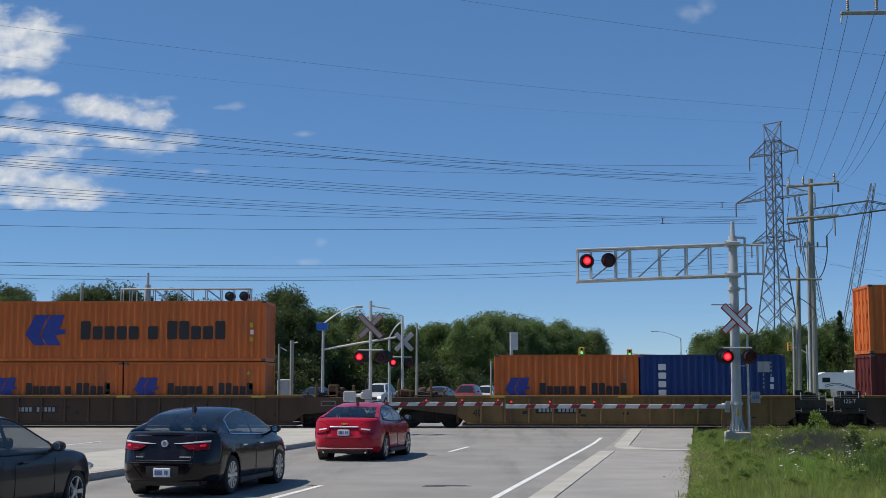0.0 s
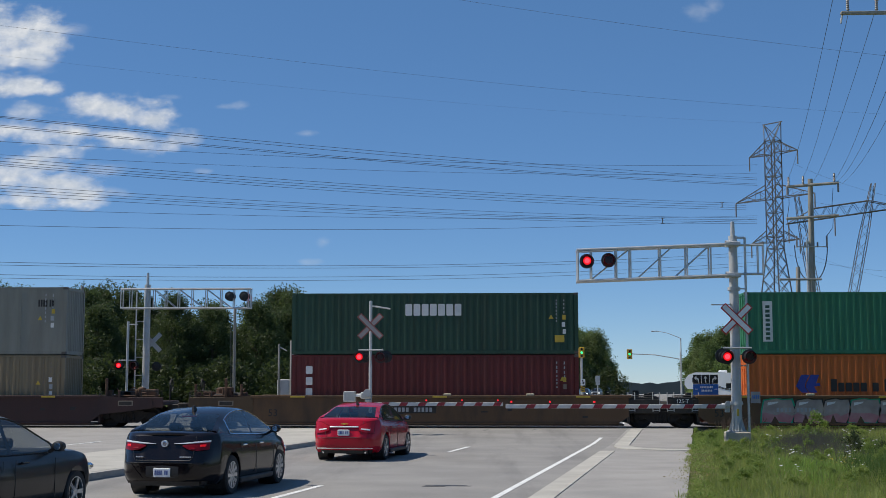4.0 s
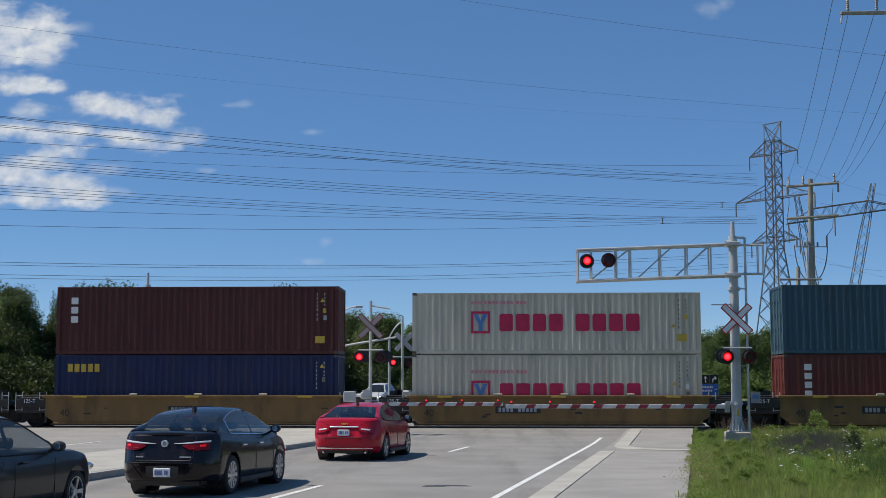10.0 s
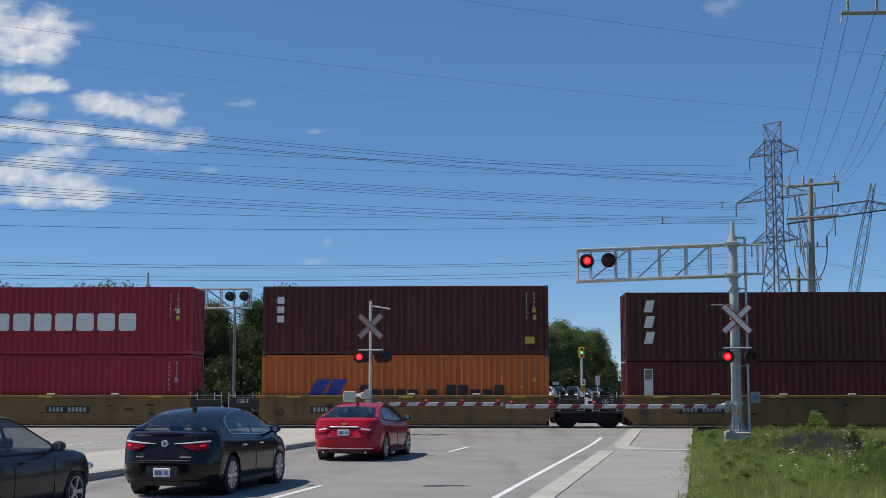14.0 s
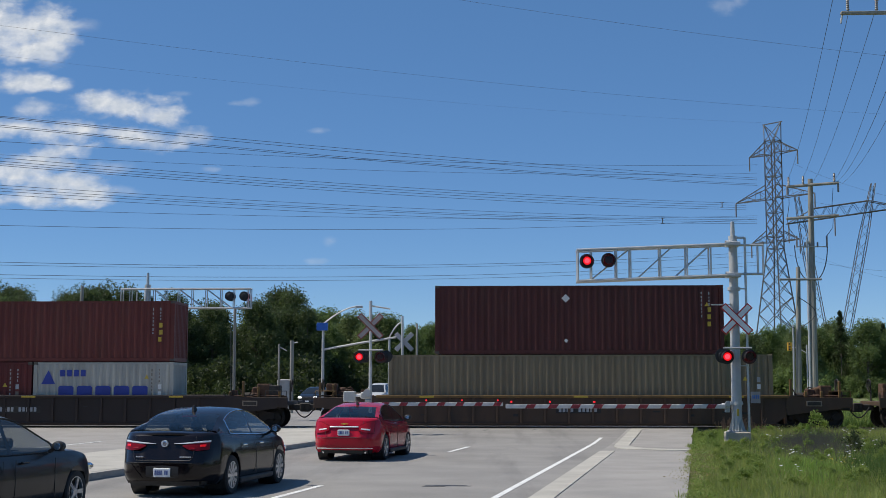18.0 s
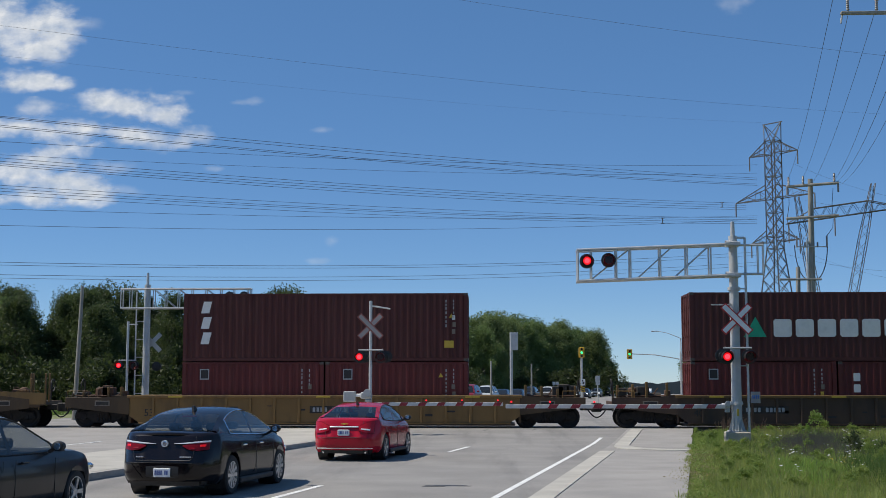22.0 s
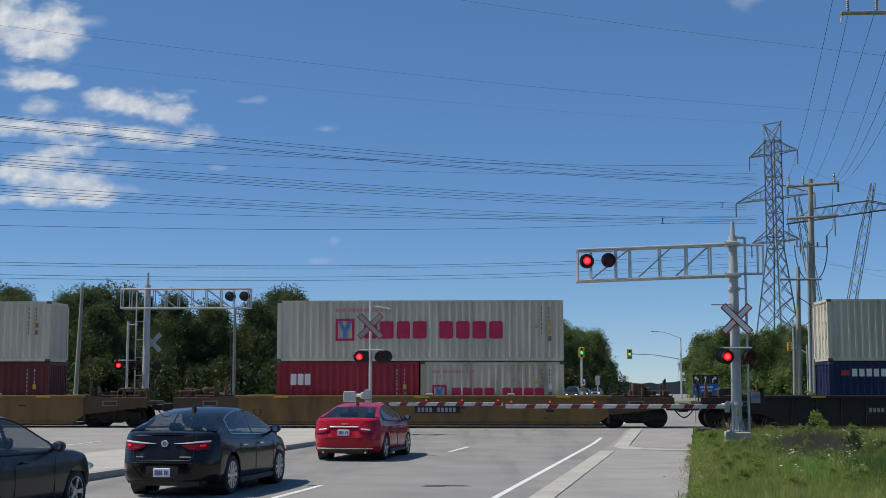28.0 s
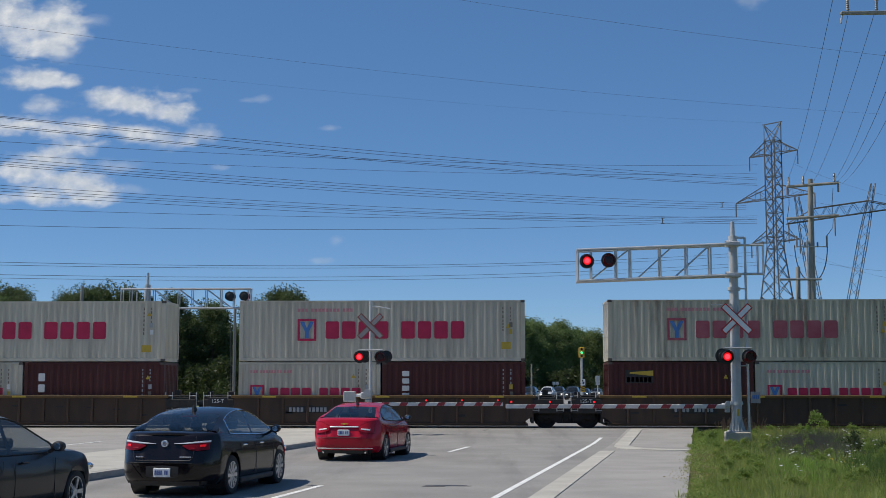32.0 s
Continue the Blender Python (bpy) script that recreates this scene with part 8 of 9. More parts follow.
HATCH = dict(
    wb=2.6, r=0.33, top=[(-0.75, 0.6), (-0.72, 0.9), (-0.5, 1.0), (0.0, 0.99), (1.3, 0.97), (2.2, 0.98), (2.6, 0.975), (3.1, 0.89), (3.4, 0.74), (3.54, 0.5)],
    roof=[(-0.72, 0.95), (-0.5, 1.2), (-0.2, 1.43), (0.3, 1.53), (0.75, 1.55), (1.2, 1.5), (1.65, 1.3), (2.35, 0.95)],
    width=[(-0.75, 0.7), (-0.6, 0.84), (0.0, 0.89), (1.3, 0.9), (2.6, 0.89), (3.1, 0.84), (3.4, 0.68), (3.54, 0.42)],
    roof_span=(-0.3, 1.25), glass_span=(-0.3, 1.95), bpillar=0.75, mirror=1.78, step=0.05)
SUV = dict(
    wb=2.75, r=0.37, top=[(-0.95, 0.7), (-0.93, 1.05), (-0.8, 1.1), (0.0, 1.08), (1.3, 1.06), (2.4, 1.06), (2.7, 1.05), (3.4, 0.95), (3.6, 0.8), (3.68, 0.6)],
    roof=[(-0.92, 1.06), (-0.8, 1.45), (-0.6, 1.66), (0.2, 1.73), (1.0, 1.74), (1.6, 1.68), (2.05, 1.45), (2.6, 1.03)],
    width=[(-0.95, 0.8), (-0.85, 0.9), (0.0, 0.93), (1.3, 0.93), (2.7, 0.92), (3.4, 0.86), (3.6, 0.74), (3.68, 0.6)],
    roof_span=(-0.65, 1.65), glass_span=(-0.65, 2.2), bpillar=1.1, step=0.18)


def car_paint(name, c, metal=0.3, rough=0.35):
    return mat(name, tuple(v * 0.9 for v in c), c, rough=rough, metal=metal, scale=1.2, spec=0.3, coat=0.26, bump=0.0, stain=tuple(v * 0.8 + 0.02 for v in c), stain_amt=0.15, stain_scale=2)


def wheel(parent, x, y, r, side, spokes, rim):
    """One road wheel; side: -1 left, 1 right, the way its face looks."""
    t = part("wheel", Geo().lathe([(r * 0.7, -0.1), (r * 0.93, -0.105), (r, -0.08), (r, 0.08), (r * 0.93, 0.105), (r * 0.7, 0.1)], (0, 0, 0), "x", 32), M_TYRE, parent, "black tyre", pose(x, y, r, rz=0), True)
    o = side * 0.085
    g = Geo().lathe([(r * 0.73, o), (r * 0.73, o + side * 0.014), (r * 0.66, o + side * 0.014), (r * 0.65, o - side * 0.05)], (0, 0, 0), "x", 32)
    g.lathe([(0.0, o + side * 0.005), (0.075, o), (0.085, o - side * 0.03)], (0, 0, 0), "x", 16)
    for k in range(spokes):
        a = 2 * math.pi * k / spokes
        for d in (-0.05, 0.05):
            p0 = (o - side * 0.005, 0.05 * math.cos(a + d * 3), 0.05 * math.sin(a + d * 3))
            p1 = (o, r * 0.68 * math.cos(a + d * 1.6), r * 0.68 * math.sin(a + d * 1.6))
            g.bar(p0, p1, 0.03)
    part("rim", g, rim, t, "silver alloy rim")
    part("brake_disc", Geo().lathe([(0.0, o - side * 0.05), (r * 0.62, o - side * 0.05), (r * 0.62, o - side * 0.06)], (0, 0, 0), "x", 24), M_TRUCKGRIME, t)
    return t


def loft(ob, P, body, glass=None):
    """The painted shell with wheel arches, and the glasshouse on it."""
    glass = glass or M_GLASS
    top, roof, width = smooth_table(P["top"], 2), smooth_table(P["roof"], 2), smooth_table(P["width"], 2)
    y0, y1 = P["top"][0][0], P["top"][-1][0]
    n = int((y1 - y0) / P["step"]) + 1
    ys = [y0 + (y1 - y0) * k / n for k in range(n + 1)]
    R, wb = P["r"] + 0.055, P["wb"]
    rows = []
    for y in ys:
        w, zt = lerp_table(width, y), lerp_table(top, y)
        zb = 0.2 if -0.7 < y < y1 - 0.5 else 0.27
        arch = 0.0
        for yw in (0.0, wb):
            if abs(y - yw) < R:
                arch = P["r"] + math.sqrt(R * R - (y - yw) ** 2)
        zs = [zb, zb + 0.02, zb + 0.1, 0.42, 0.58, zt - 0.32, zt - 0.2, zt - 0.09, zt - 0.025, zt, zt + 0.004, zt + 0.008, zt + 0.01, zt + 0.012, zt + 0.012]
        xs = [0, 0.9, 0.965, 0.993, 1.0, 0.998, 0.985, 0.96, 0.92, 0.82, 0.7, 0.52, 0.34, 0.16, 0]
        pts = []
        for i, (fx, z) in enumerate(zip(xs, zs)):
            z = min(z, zt + 0.012)
            if arch and 1 <= i <= 4:
                z = max(z, min(arch, zt - 0.15) + 0.002 * i)
            z = max(z, zb)
            if pts and not arch:
                z = max(z, pts[-1][2])
            pts.append((fx * w, y, z))
        rows.append(pts)
    g = Geo()
    m = len(rows[0])
    vs = []
    for pts in rows:
        vs += pts + [(-x, y, z) for x, y, z in pts]
    fs = []
    for k in range(len(rows) - 1):
        a, b = k * 2 * m, (k + 1) * 2 * m
        for i in range(m - 1):
            fs.append((a + i, a + i + 1, b + i + 1, b + i))
            fs.append((a + m + i + 1, a + m + i, b + m + i, b + m + i + 1))
    e = (len(rows) - 1) * 2 * m
    cols = (-1.0, -0.93, -0.84, -0.7, -0.5, -0.25, 0.0, 0.25, 0.5, 0.7, 0.84, 0.93, 1.0)
    base, nc = len(vs), len(cols)
    for x, y, z in rows[0]:
        vs += [(x * c, y, z) for c in cols]
    for i in range(m - 1):
        for j in range(nc - 1):
            q = base + i * nc + j
            fs.append((q, q + 1, q + nc + 1, q + nc))
    fs.append(tuple(e + i for i in list(range(m - 1, -1, -1)) + list(range(m + 1, 2 * m - 1))))
    g.add(vs, fs)
    shell = part("body", g, body, ob, smooth=True)
    part("underbody", Geo().bbox(-0.68, 0.68, y0 + 0.25, y1 - 0.35, 0.19, 0.62, 0.05), M_TRIM, ob)
    # glasshouse
    gy0, gy1 = P["roof"][0][0], P["roof"][-1][0]
    n = int((gy1 - gy0) / P["step"]) + 1
    gy = [gy0 + (gy1 - gy0) * k / n for k in range(n + 1)]
    sec = []
    for y in gy:
        w, zt, zr = lerp_table(width, y) * 0.9, lerp_table(top, y) - 0.02, lerp_table(roof, y)
        zr = max(zr, zt + 0.012)
        d = zr - zt
        wr = w - 0.48 * d
        sec.append([(w, y, zt), (w - 0.30 * d, y, zt + 0.66 * d), (wr + 0.02, y, zr - min(0.06, 0.25 * d)), (wr - 0.08, y, zr - min(0.018, 0.1 * d)), (0, y, zr + 0.006)])
    # added dark sheet at belt height: hides body paint, keeps the cabin dark
    dark = Geo()
    dk = [(max(0.05, q[0][0] - 0.03), y, q[0][2] + 0.036) for q, y in zip(sec, gy)]
    dark.add([(sx * x, y, z) for x, y, z in dk for sx in (-1, 1)], [(2 * k, 2 * k + 1, 2 * k + 3, 2 * k + 2) for k in range(len(dk) - 1)])
    part("cabin_floor", dark, M_SEAT, ob)
    zb_ = lerp_table(top, 0.8)
    for s in (-1, 1):
        for yy in (0.35, 1.35):
            st = part("seat", Geo().bbox(s * 0.36 - 0.22, s * 0.36 + 0.22, yy, yy + 0.12, zb_ - 0.06, zb_ + 0.03, 0.03), M_SEAT, ob)
            part("headrest", Geo().bbox(s * 0.36 - 0.12, s * 0.36 + 0.12, yy - 0.0, yy + 0.08, zb_ + 0.05, zb_ + 0.2, 0.035), M_SEAT, st)
    bits = {"roof_shell": Geo(), "rear_window": Geo(), "windscreen": Geo(), "side_window_l1": Geo(), "side_window_l2": Geo(), "side_window_r1": Geo(), "side_window_r2": Geo()}
    r0, r1 = P["roof_span"]
    s0, s1 = P["glass_span"]
    for k in range(len(sec) - 1):
        ym = (gy[k] + gy[k + 1]) / 2
        for side in (1, -1):
            for i in range(4):
                q = [(side * x, y, z) for x, y, z in (sec[k][i], sec[k][i + 1], sec[k + 1][i + 1], sec[k + 1][i])]
                if i == 3:
                    tgt = "roof_shell" if r0 <= ym <= r1 else ("rear_window" if ym < r0 else "windscreen")
                elif i < 2 and s0 < ym < s1 and abs(ym - P["bpillar"]) > 0.045:
                    tgt = "side_window_%s%d" % ("r" if side > 0 else "l", 1 if ym < P["bpillar"] else 2)
                else:
                    tgt = "roof_shell"
                bits[tgt].add(q, [(0, 1, 2, 3)])
    for name, gg in bits.items():
        if not gg.v:
            continue
        nm = "side_window" if name.startswith("side") else name
        part(nm, gg, body if nm == "roof_shell" else glass, ob, "" if nm == "roof_shell" else "dark tinted glass", smooth=True)
    return shell, sec, gy


def tail_shift(x, z):
    """How far the tail stands forward of its rearmost line: round in plan, leaning lid, tucked bumper."""
    d = 0.2 * (max(0.0, abs(x) - 0.42) / 0.4) ** 2.2
    lid = min(1.0, max(0.0, (z - 0.6) / 0.5))
    return d + 0.13 * lid * lid * (3 - 2 * lid) + 0.10 * min(1.0, max(0.0, (0.4 - z) / 0.16)) ** 1.5


def round_rear(ob, y0):
    for ch in ob.children_recursive:
        if ch.type != "MESH" or ch.name.startswith("underbody"):
            continue
        for v in ch.data.vertices:
            f = 1 - (v.co.y - y0) / 0.55
            if f <= 0:
                continue
            f = min(f, 1.0)
            v.co.y += tail_shift(v.co.x, v.co.z) * f * f * (3 - 2 * f)


def skin(name, x0, x1, lo, hi, yb, material, parent, label="", off=0.006, n=9):
    """A piece that follows the round tail between two edge lines (x, z)."""
    m = 4
    vs = []
    for i in range(n + 1):
        x = x0 + (x1 - x0) * i / n
        a, b = lerp_table(lo, abs(x)), lerp_table(hi, abs(x))
        for k in range(m + 1):
            z = a + (b - a) * k / m
            edge = 0.35 if i in (0, n) or k in (0, m) else 1.0
            vs.append((x, yb + tail_shift(x, z) - off * edge, z))
    fs = [(i * (m + 1) + k, i * (m + 1) + k + 1, (i + 1) * (m + 1) + k + 1, (i + 1) * (m + 1) + k) for i in range(n) for k in range(m)]
    back = len(vs)
    vs += [(x, y + 0.03, z) for x, y, z in vs]
    rim = [k for k in range(m + 1)] + [i * (m + 1) + m for i in range(1, n + 1)] + [n * (m + 1) + k for k in range(m - 1, -1, -1)] + [i * (m + 1) for i in range(n - 1, 0, -1)]
    fs += [(a, b, b + back, a + back) for a, b in zip(rim, rim[1:] + rim[:1])]
    return part(name, Geo().add(vs, fs), material, parent, label, smooth=True)


def seam(ob, pts, yb):
    """A dark shut line over the tail through points of x and z."""
    dense = []
    for (xa, za), (xb, zb) in zip(pts, pts[1:]):
        dense += [(xa + (xb - xa) * k / 6, za + (zb - za) * k / 6) for k in range(6)]
    dense.append(pts[-1])
    part("boot_seam", Geo().path([(x, yb + tail_shift(x, z) - 0.001, z) for x, z in dense], 0.004, 4), M_TRIM, ob)


def saloon(name, at, P, body, label, spokes, rim, rear):
    ob = thing(name, at, label, "car", "cars waiting at the crossing")
    shell, sec, gy = loft(ob, P, body)
    y0, y1 = P["top"][0][0], P["top"][-1][0]
    round_rear(ob, y0)
    for y in (0.0, P["wb"]):
        for s in (-1, 1):
            wheel(ob, s * (lerp_table(P["width"], y) - 0.115), y, P["r"], s, spokes, rim)
            part("wheel_well", Geo().lathe([(P["r"] + 0.05, -0.16), (P["r"] + 0.05, 0.12)], (s * 0.72, y, P["r"]), "x", 20), M_TRIM, ob)
    s0, s1 = P["glass_span"]
    top = P["top"]
    for s in (-1, 1):
        sel = [q for q, y in zip(sec, gy) if s0 - 0.02 <= y <= s1 + 0.02]
        lo = [(s * (q[0][0] + 0.006), q[0][1], q[0][2] + 0.012) for q in sel]
        hi = [(s * (q[2][0] + 0.006), q[2][1], q[2][2] - 0.0) for q in sel]
        part("window_trim", Geo().path(lo + hi[::-1] + lo[:1], 0.011, 5), M_CHROME if rear == "wide" else M_TRIM, ob)
        for y, z0, z1 in ((P["bpillar"], 0.3, 0.9), (P["mirror"] + 0.1, 0.3, 0.88), (0.42, 0.75, 0.9)):
            w = lerp_table(P["width"], y)
            part("door_seam", Geo().bbox(s * w - 0.004, s * w + 0.003, y - 0.005, y + 0.005, z0, z1, 0.001), M_TRIM, ob)
        part("sill", Geo().bbox(s * 0.86 - 0.06, s * 0.86 + 0.06, 0.42, P["wb"] - 0.42, 0.17, 0.27, 0.02), M_TRIM, ob)
        for y in (P["bpillar"] - 0.65, P["bpillar"] + 0.25):
            w = lerp_table(P["width"], y)
            part("door_handle", Geo().bbox(s * w - 0.02, s * w + 0.022, y - 0.1, y + 0.1, 0.84, 0.872, 0.01), M_CHROME if rear == "wide" else body, ob)
        my = P["mirror"]
        zm = lerp_table(top, my)
        g = Geo().lathe([(0.0, -0.075), (0.05, -0.075), (0.075, -0.06), (0.083, -0.02), (0.07, 0.04), (0.03, 0.085), (0.0, 0.09)], (0, 0, 0), "y", 14)
        g.v = [(s * 1.0 + x * 1.25, my + y, zm + 0.075 + z * 0.95) for x, y, z in g.v]
        g.bar((s * 0.84, my, zm - 0.01), (s * 0.95, my, zm + 0.05), 0.05)
        mr = part("mirror", g, body if rear != "small" else M_TRIM, ob, smooth=True)
        part("mirror_glass", Geo().lathe([(0.0, -0.005), (0.052, -0.004), (0.055, 0.004)], (s * 1.0, my - 0.077, zm + 0.075), "y", 14), M_CHROME, mr)
        part("head_lamp", Geo().bbox(s * 0.62 - 0.13, s * 0.62 + 0.13, y1 - 0.28, y1 - 0.1, 0.62, 0.72, 0.03), M_CHROME, ob)
    yb = y0
    on = lambda x, z, d=0.0: yb + tail_shift(x, z) - d
    if rear == "wide":
        for s in (-1, 1):
            t = skin("tail_lamp", s * 0.34, s * 0.77, [(0.34, 0.885), (0.45, 0.83), (0.62, 0.81), (0.77, 0.83)], [(0.34, 0.905), (0.5, 0.935), (0.77, 0.965)], yb, M_TAIL, ob, "dark red wrap-round tail lamp", 0.008)
            skin("lit_lens", s * 0.64, s * 0.73, [(0.6, 0.87), (0.75, 0.88)], [(0.6, 0.915), (0.75, 0.925)], yb, M_TAILLIT, t, "glowing red lens", 0.014)
            skin("clear_lens", s * 0.46, s * 0.58, [(0.42, 0.855), (0.6, 0.84)], [(0.42, 0.868), (0.6, 0.86)], yb, M_TAILB, t, "", 0.012)
            skin("chrome_bar", s * 0.17, s * 0.78, [(0.17, 0.925), (0.4, 0.925), (0.78, 0.955)], [(0.17, 0.93), (0.4, 0.95), (0.78, 0.985)], yb, M_BRIGHT, ob, "bright tapering chrome strip", 0.014, 14)
            skin("bumper_crease", s * 0.36, s * 0.6, [(0.36, 0.34), (0.6, 0.6)], [(0.36, 0.352), (0.6, 0.615)], yb, body, ob, "", 0.012, 6)
        seam(ob, [(-0.56, 1.06), (-0.56, 0.95), (-0.55, 0.72), (-0.5, 0.645), (0.5, 0.645), (0.55, 0.72), (0.56, 0.95), (0.56, 1.06)], yb)
        part("spoiler", Geo().path([(x, on(x, 1.08) + 0.05 + 0.25 * x * x, 1.095 - 0.09 * x * x) for x in (-0.7, -0.5, -0.25, 0.0, 0.25, 0.5, 0.7)], 0.028, 8), body, ob, smooth=True)
        skin("plate_recess", -0.3, 0.3, [(0.0, 0.335), (0.3, 0.36)], [(0.0, 0.56), (0.3, 0.54)], yb, M_TRIM, ob, "", 0.003)
        z0, zh = 0.36, 0.155
        part("badge", Geo().lathe([(0.0, -0.004), (0.042, -0.004), (0.044, -0.014), (0.06, -0.014), (0.062, 0.02)], (0, on(0, 0.93, 0.004), 0.93), "y", 20), M_BRIGHT, ob, "round chrome badge")
        part("badge_field", Geo().lathe([(0.0, -0.007), (0.03, -0.007), (0.042, -0.005)], (0, on(0, 0.93, 0.004), 0.93), "y", 16), M_CHROME, ob)
        for s, n in ((-1, 5), (1, 7)):
            g = Geo()
            for k in range(n):
                xx = s * 0.42 + (k - n / 2) * 0.03
                g.box(xx, xx + 0.019, on(xx, 0.705, 0.006), on(xx, 0.705) + 0.01, 0.695, 0.715)
            part("model_bars", g, M_BRIGHT, ob)
    else:
        for s in (-1, 1):
            t = skin("tail_lamp", s * 0.4, s * 0.77, [(0.4, 0.8), (0.55, 0.74), (0.77, 0.72)], [(0.4, 0.9), (0.6, 0.99), (0.77, 1.02)], yb, M_TAILB, ob, "red and clear tail lamp", 0.012)
            skin("clear_lens", s * 0.44, s * 0.7, [(0.44, 0.815), (0.7, 0.775)], [(0.44, 0.85), (0.7, 0.83)], yb, M_PLATE, t, "pale reversing lens", 0.018)
            skin("dark_rim", s * 0.385, s * 0.775, [(0.385, 0.785), (0.55, 0.725), (0.775, 0.705)], [(0.385, 0.91), (0.6, 1.003), (0.775, 1.033)], yb, M_TAIL, t, "", 0.005)
            part("exhaust_tip", Geo().tube((s * 0.55, on(0.5, 0.24), 0.24), (s * 0.55, yb + 0.3, 0.24), 0.035, n=12), M_CHROME, ob)
        seam(ob, [(-0.5, 1.04), (-0.5, 0.9), (-0.47, 0.66), (-0.4, 0.615), (0.4, 0.615), (0.47, 0.66), (0.5, 0.9), (0.5, 1.04)], yb)
        part("badge", Geo().prism([(-0.085, 0.945), (-0.025, 0.945), (-0.025, 0.932), (0.025, 0.932), (0.025, 0.945), (0.085, 0.945), (0.1, 0.968), (0.025, 0.968), (0.025, 0.98), (-0.025, 0.98), (-0.025, 0.968), (-0.1, 0.968)], on(0, 0.955, 0.012), on(0, 0.955) + 0.02), M_LET["yellow"], ob, "small gold badge")
        skin("chrome_bar", -0.38, 0.38, [(0.0, 0.865)], [(0.0, 0.9)], yb, M_BRIGHT, ob, "chrome boot strip", 0.018)
        skin("bumper_strip", -0.74, 0.74, [(0.0, 0.32)], [(0.0, 0.345)], yb, M_BRIGHT, ob, "", 0.014, 16)
        z0, zh = 0.66, 0.15
    yp = on(0, z0 + zh / 2)
    pl = part("number_plate", Geo().bbox(-0.155, 0.155, yp - 0.02, yp + 0.02, z0, z0 + zh, 0.008), M_PLATE, ob, "pale number plate with blue bars")
    g = Geo()
    for k in range(7):
        if k != 4:
            g.box(-0.125 + k * 0.036, -0.104 + k * 0.036, yp - 0.0235, yp - 0.0205, z0 + 0.04, z0 + 0.115)
    tagged(part("plate_bars", g, M_PLATEBAR, pl), kind="stuff")
    skin("diffuser", -0.62, 0.62, [(0.0, 0.205)], [(0.0, 0.285)], yb, M_TRIM, ob, "dark lower bumper", 0.012, 12)
    skin("bumper_line", -0.7, 0.7, [(0.0, 0.598)], [(0.0, 0.606)], yb, M_TRIM, ob, "", 0.004, 16)
    ya = 0.42
    za = lerp_table(smooth_table(P["roof"], 2), ya)
    part("antenna", Geo().prism_x([(ya - 0.1, za - 0.02), (ya + 0.1, za + 0.01), (ya - 0.05, za + 0.09), (ya - 0.08, za + 0.085)], -0.018, 0.018), M_TRIM, ob, "shark fin antenna")
    part("stop_lamp", Geo().bbox(-0.14, 0.14, 0.16, 0.2, lerp_table(smooth_table(P["roof"], 2), 0.18) - 0.06, lerp_table(smooth_table(P["roof"], 2), 0.18) - 0.035, 0.004), M_TAIL, ob)
    return ob


P_BLUE = car_paint("midnight_blue_paint", (0.008, 0.0052, 0.006), 0.0, 0.2)
P_RED = car_paint("red_car_paint", (0.4, 0.006, 0.022), 0.0, 0.22)
P_GREY = car_paint("graphite_paint", (0.033, 0.029, 0.027), 0.3, 0.3)
saloon("car", pose(-5.6, 23.25, -0.17, 0, 0, -8.6), BLUE_SEDAN, P_BLUE, "dark midnight-blue saloon car with chrome trim", 10, M_RIM, "wide")
saloon("car", pose(-3.74, 34.15, -0.17, 0, 0, -8.6), SEDAN, P_RED, "bright red saloon car waiting in the lane", 5, M_RIM, "small")
saloon("car", pose(-7.62, 17.1, -0.17, 0, 0, -8.6), HATCH, P_GREY, "dark graphite grey hatchback car", 5, M_RIM, "small")


M_TINTED = mat("tinted_glass", (0.012, 0.014, 0.016), (0.02, 0.022, 0.024), rough=0.12, spec=0.35)


def far_vehicle(name, P, body, label):
    ob = thing(name, pose(0, 0, 0), label, "car", "traffic queued beyond the crossing")
    loft(ob, P, body)
    y1 = P["top"][-1][0]
    for y in (0.0, P["wb"]):
        for s in (-1, 1):
            w = part("wheel", Geo().lathe([(0.0, s * 0.07), (P["r"] * 0.6, s * 0.08), (P["r"] * 0.95, s * 0.1), (P["r"], 0.06 * s), (P["r"], -0.08 * s)], (0, 0, 0), "x", 16), M_TYRE, ob, at=pose(s * 0.8, y, P["r"]))
            part("rim", Geo().lathe([(0.0, s * 0.095), (P["r"] * 0.58, s * 0.09)], (0, 0, 0), "x", 12), M_RIM, w)
    for s in (-1, 1):
        part("head_lamp", Geo().bbox(s * 0.6 - 0.13, s * 0.6 + 0.13, y1 - 0.12, y1 + 0.02, 0.62, 0.76, 0.02), M_HEAD, ob, "lit head lamp")
        part("mirror", Geo().bbox(s * 1.0 - 0.1, s * 1.0 + 0.1, 2.0, 2.12, 1.08, 1.22, 0.03), body, ob)
    part("grille", Geo().bbox(-0.42, 0.42, y1 - 0.06, y1 + 0.012, 0.48, 0.72, 0.02), M_TRIM, ob)
    part("bumper", Geo().bbox(-0.78, 0.78, y1 - 0.25, y1 + 0.03, 0.28, 0.46, 0.04), M_TRIM if P is SUV else body, ob)
    part("number_plate", Geo().bbox(-0.15, 0.15, y1 + 0.03, y1 + 0.04, 0.34, 0.45, 0.003), M_PLATE, ob)
    for p_ in ob.children:
        if p_.data.materials and p_.data.materials[0] == M_GLASS:
            p_.data.materials[0] = M_TINTED
    return ob


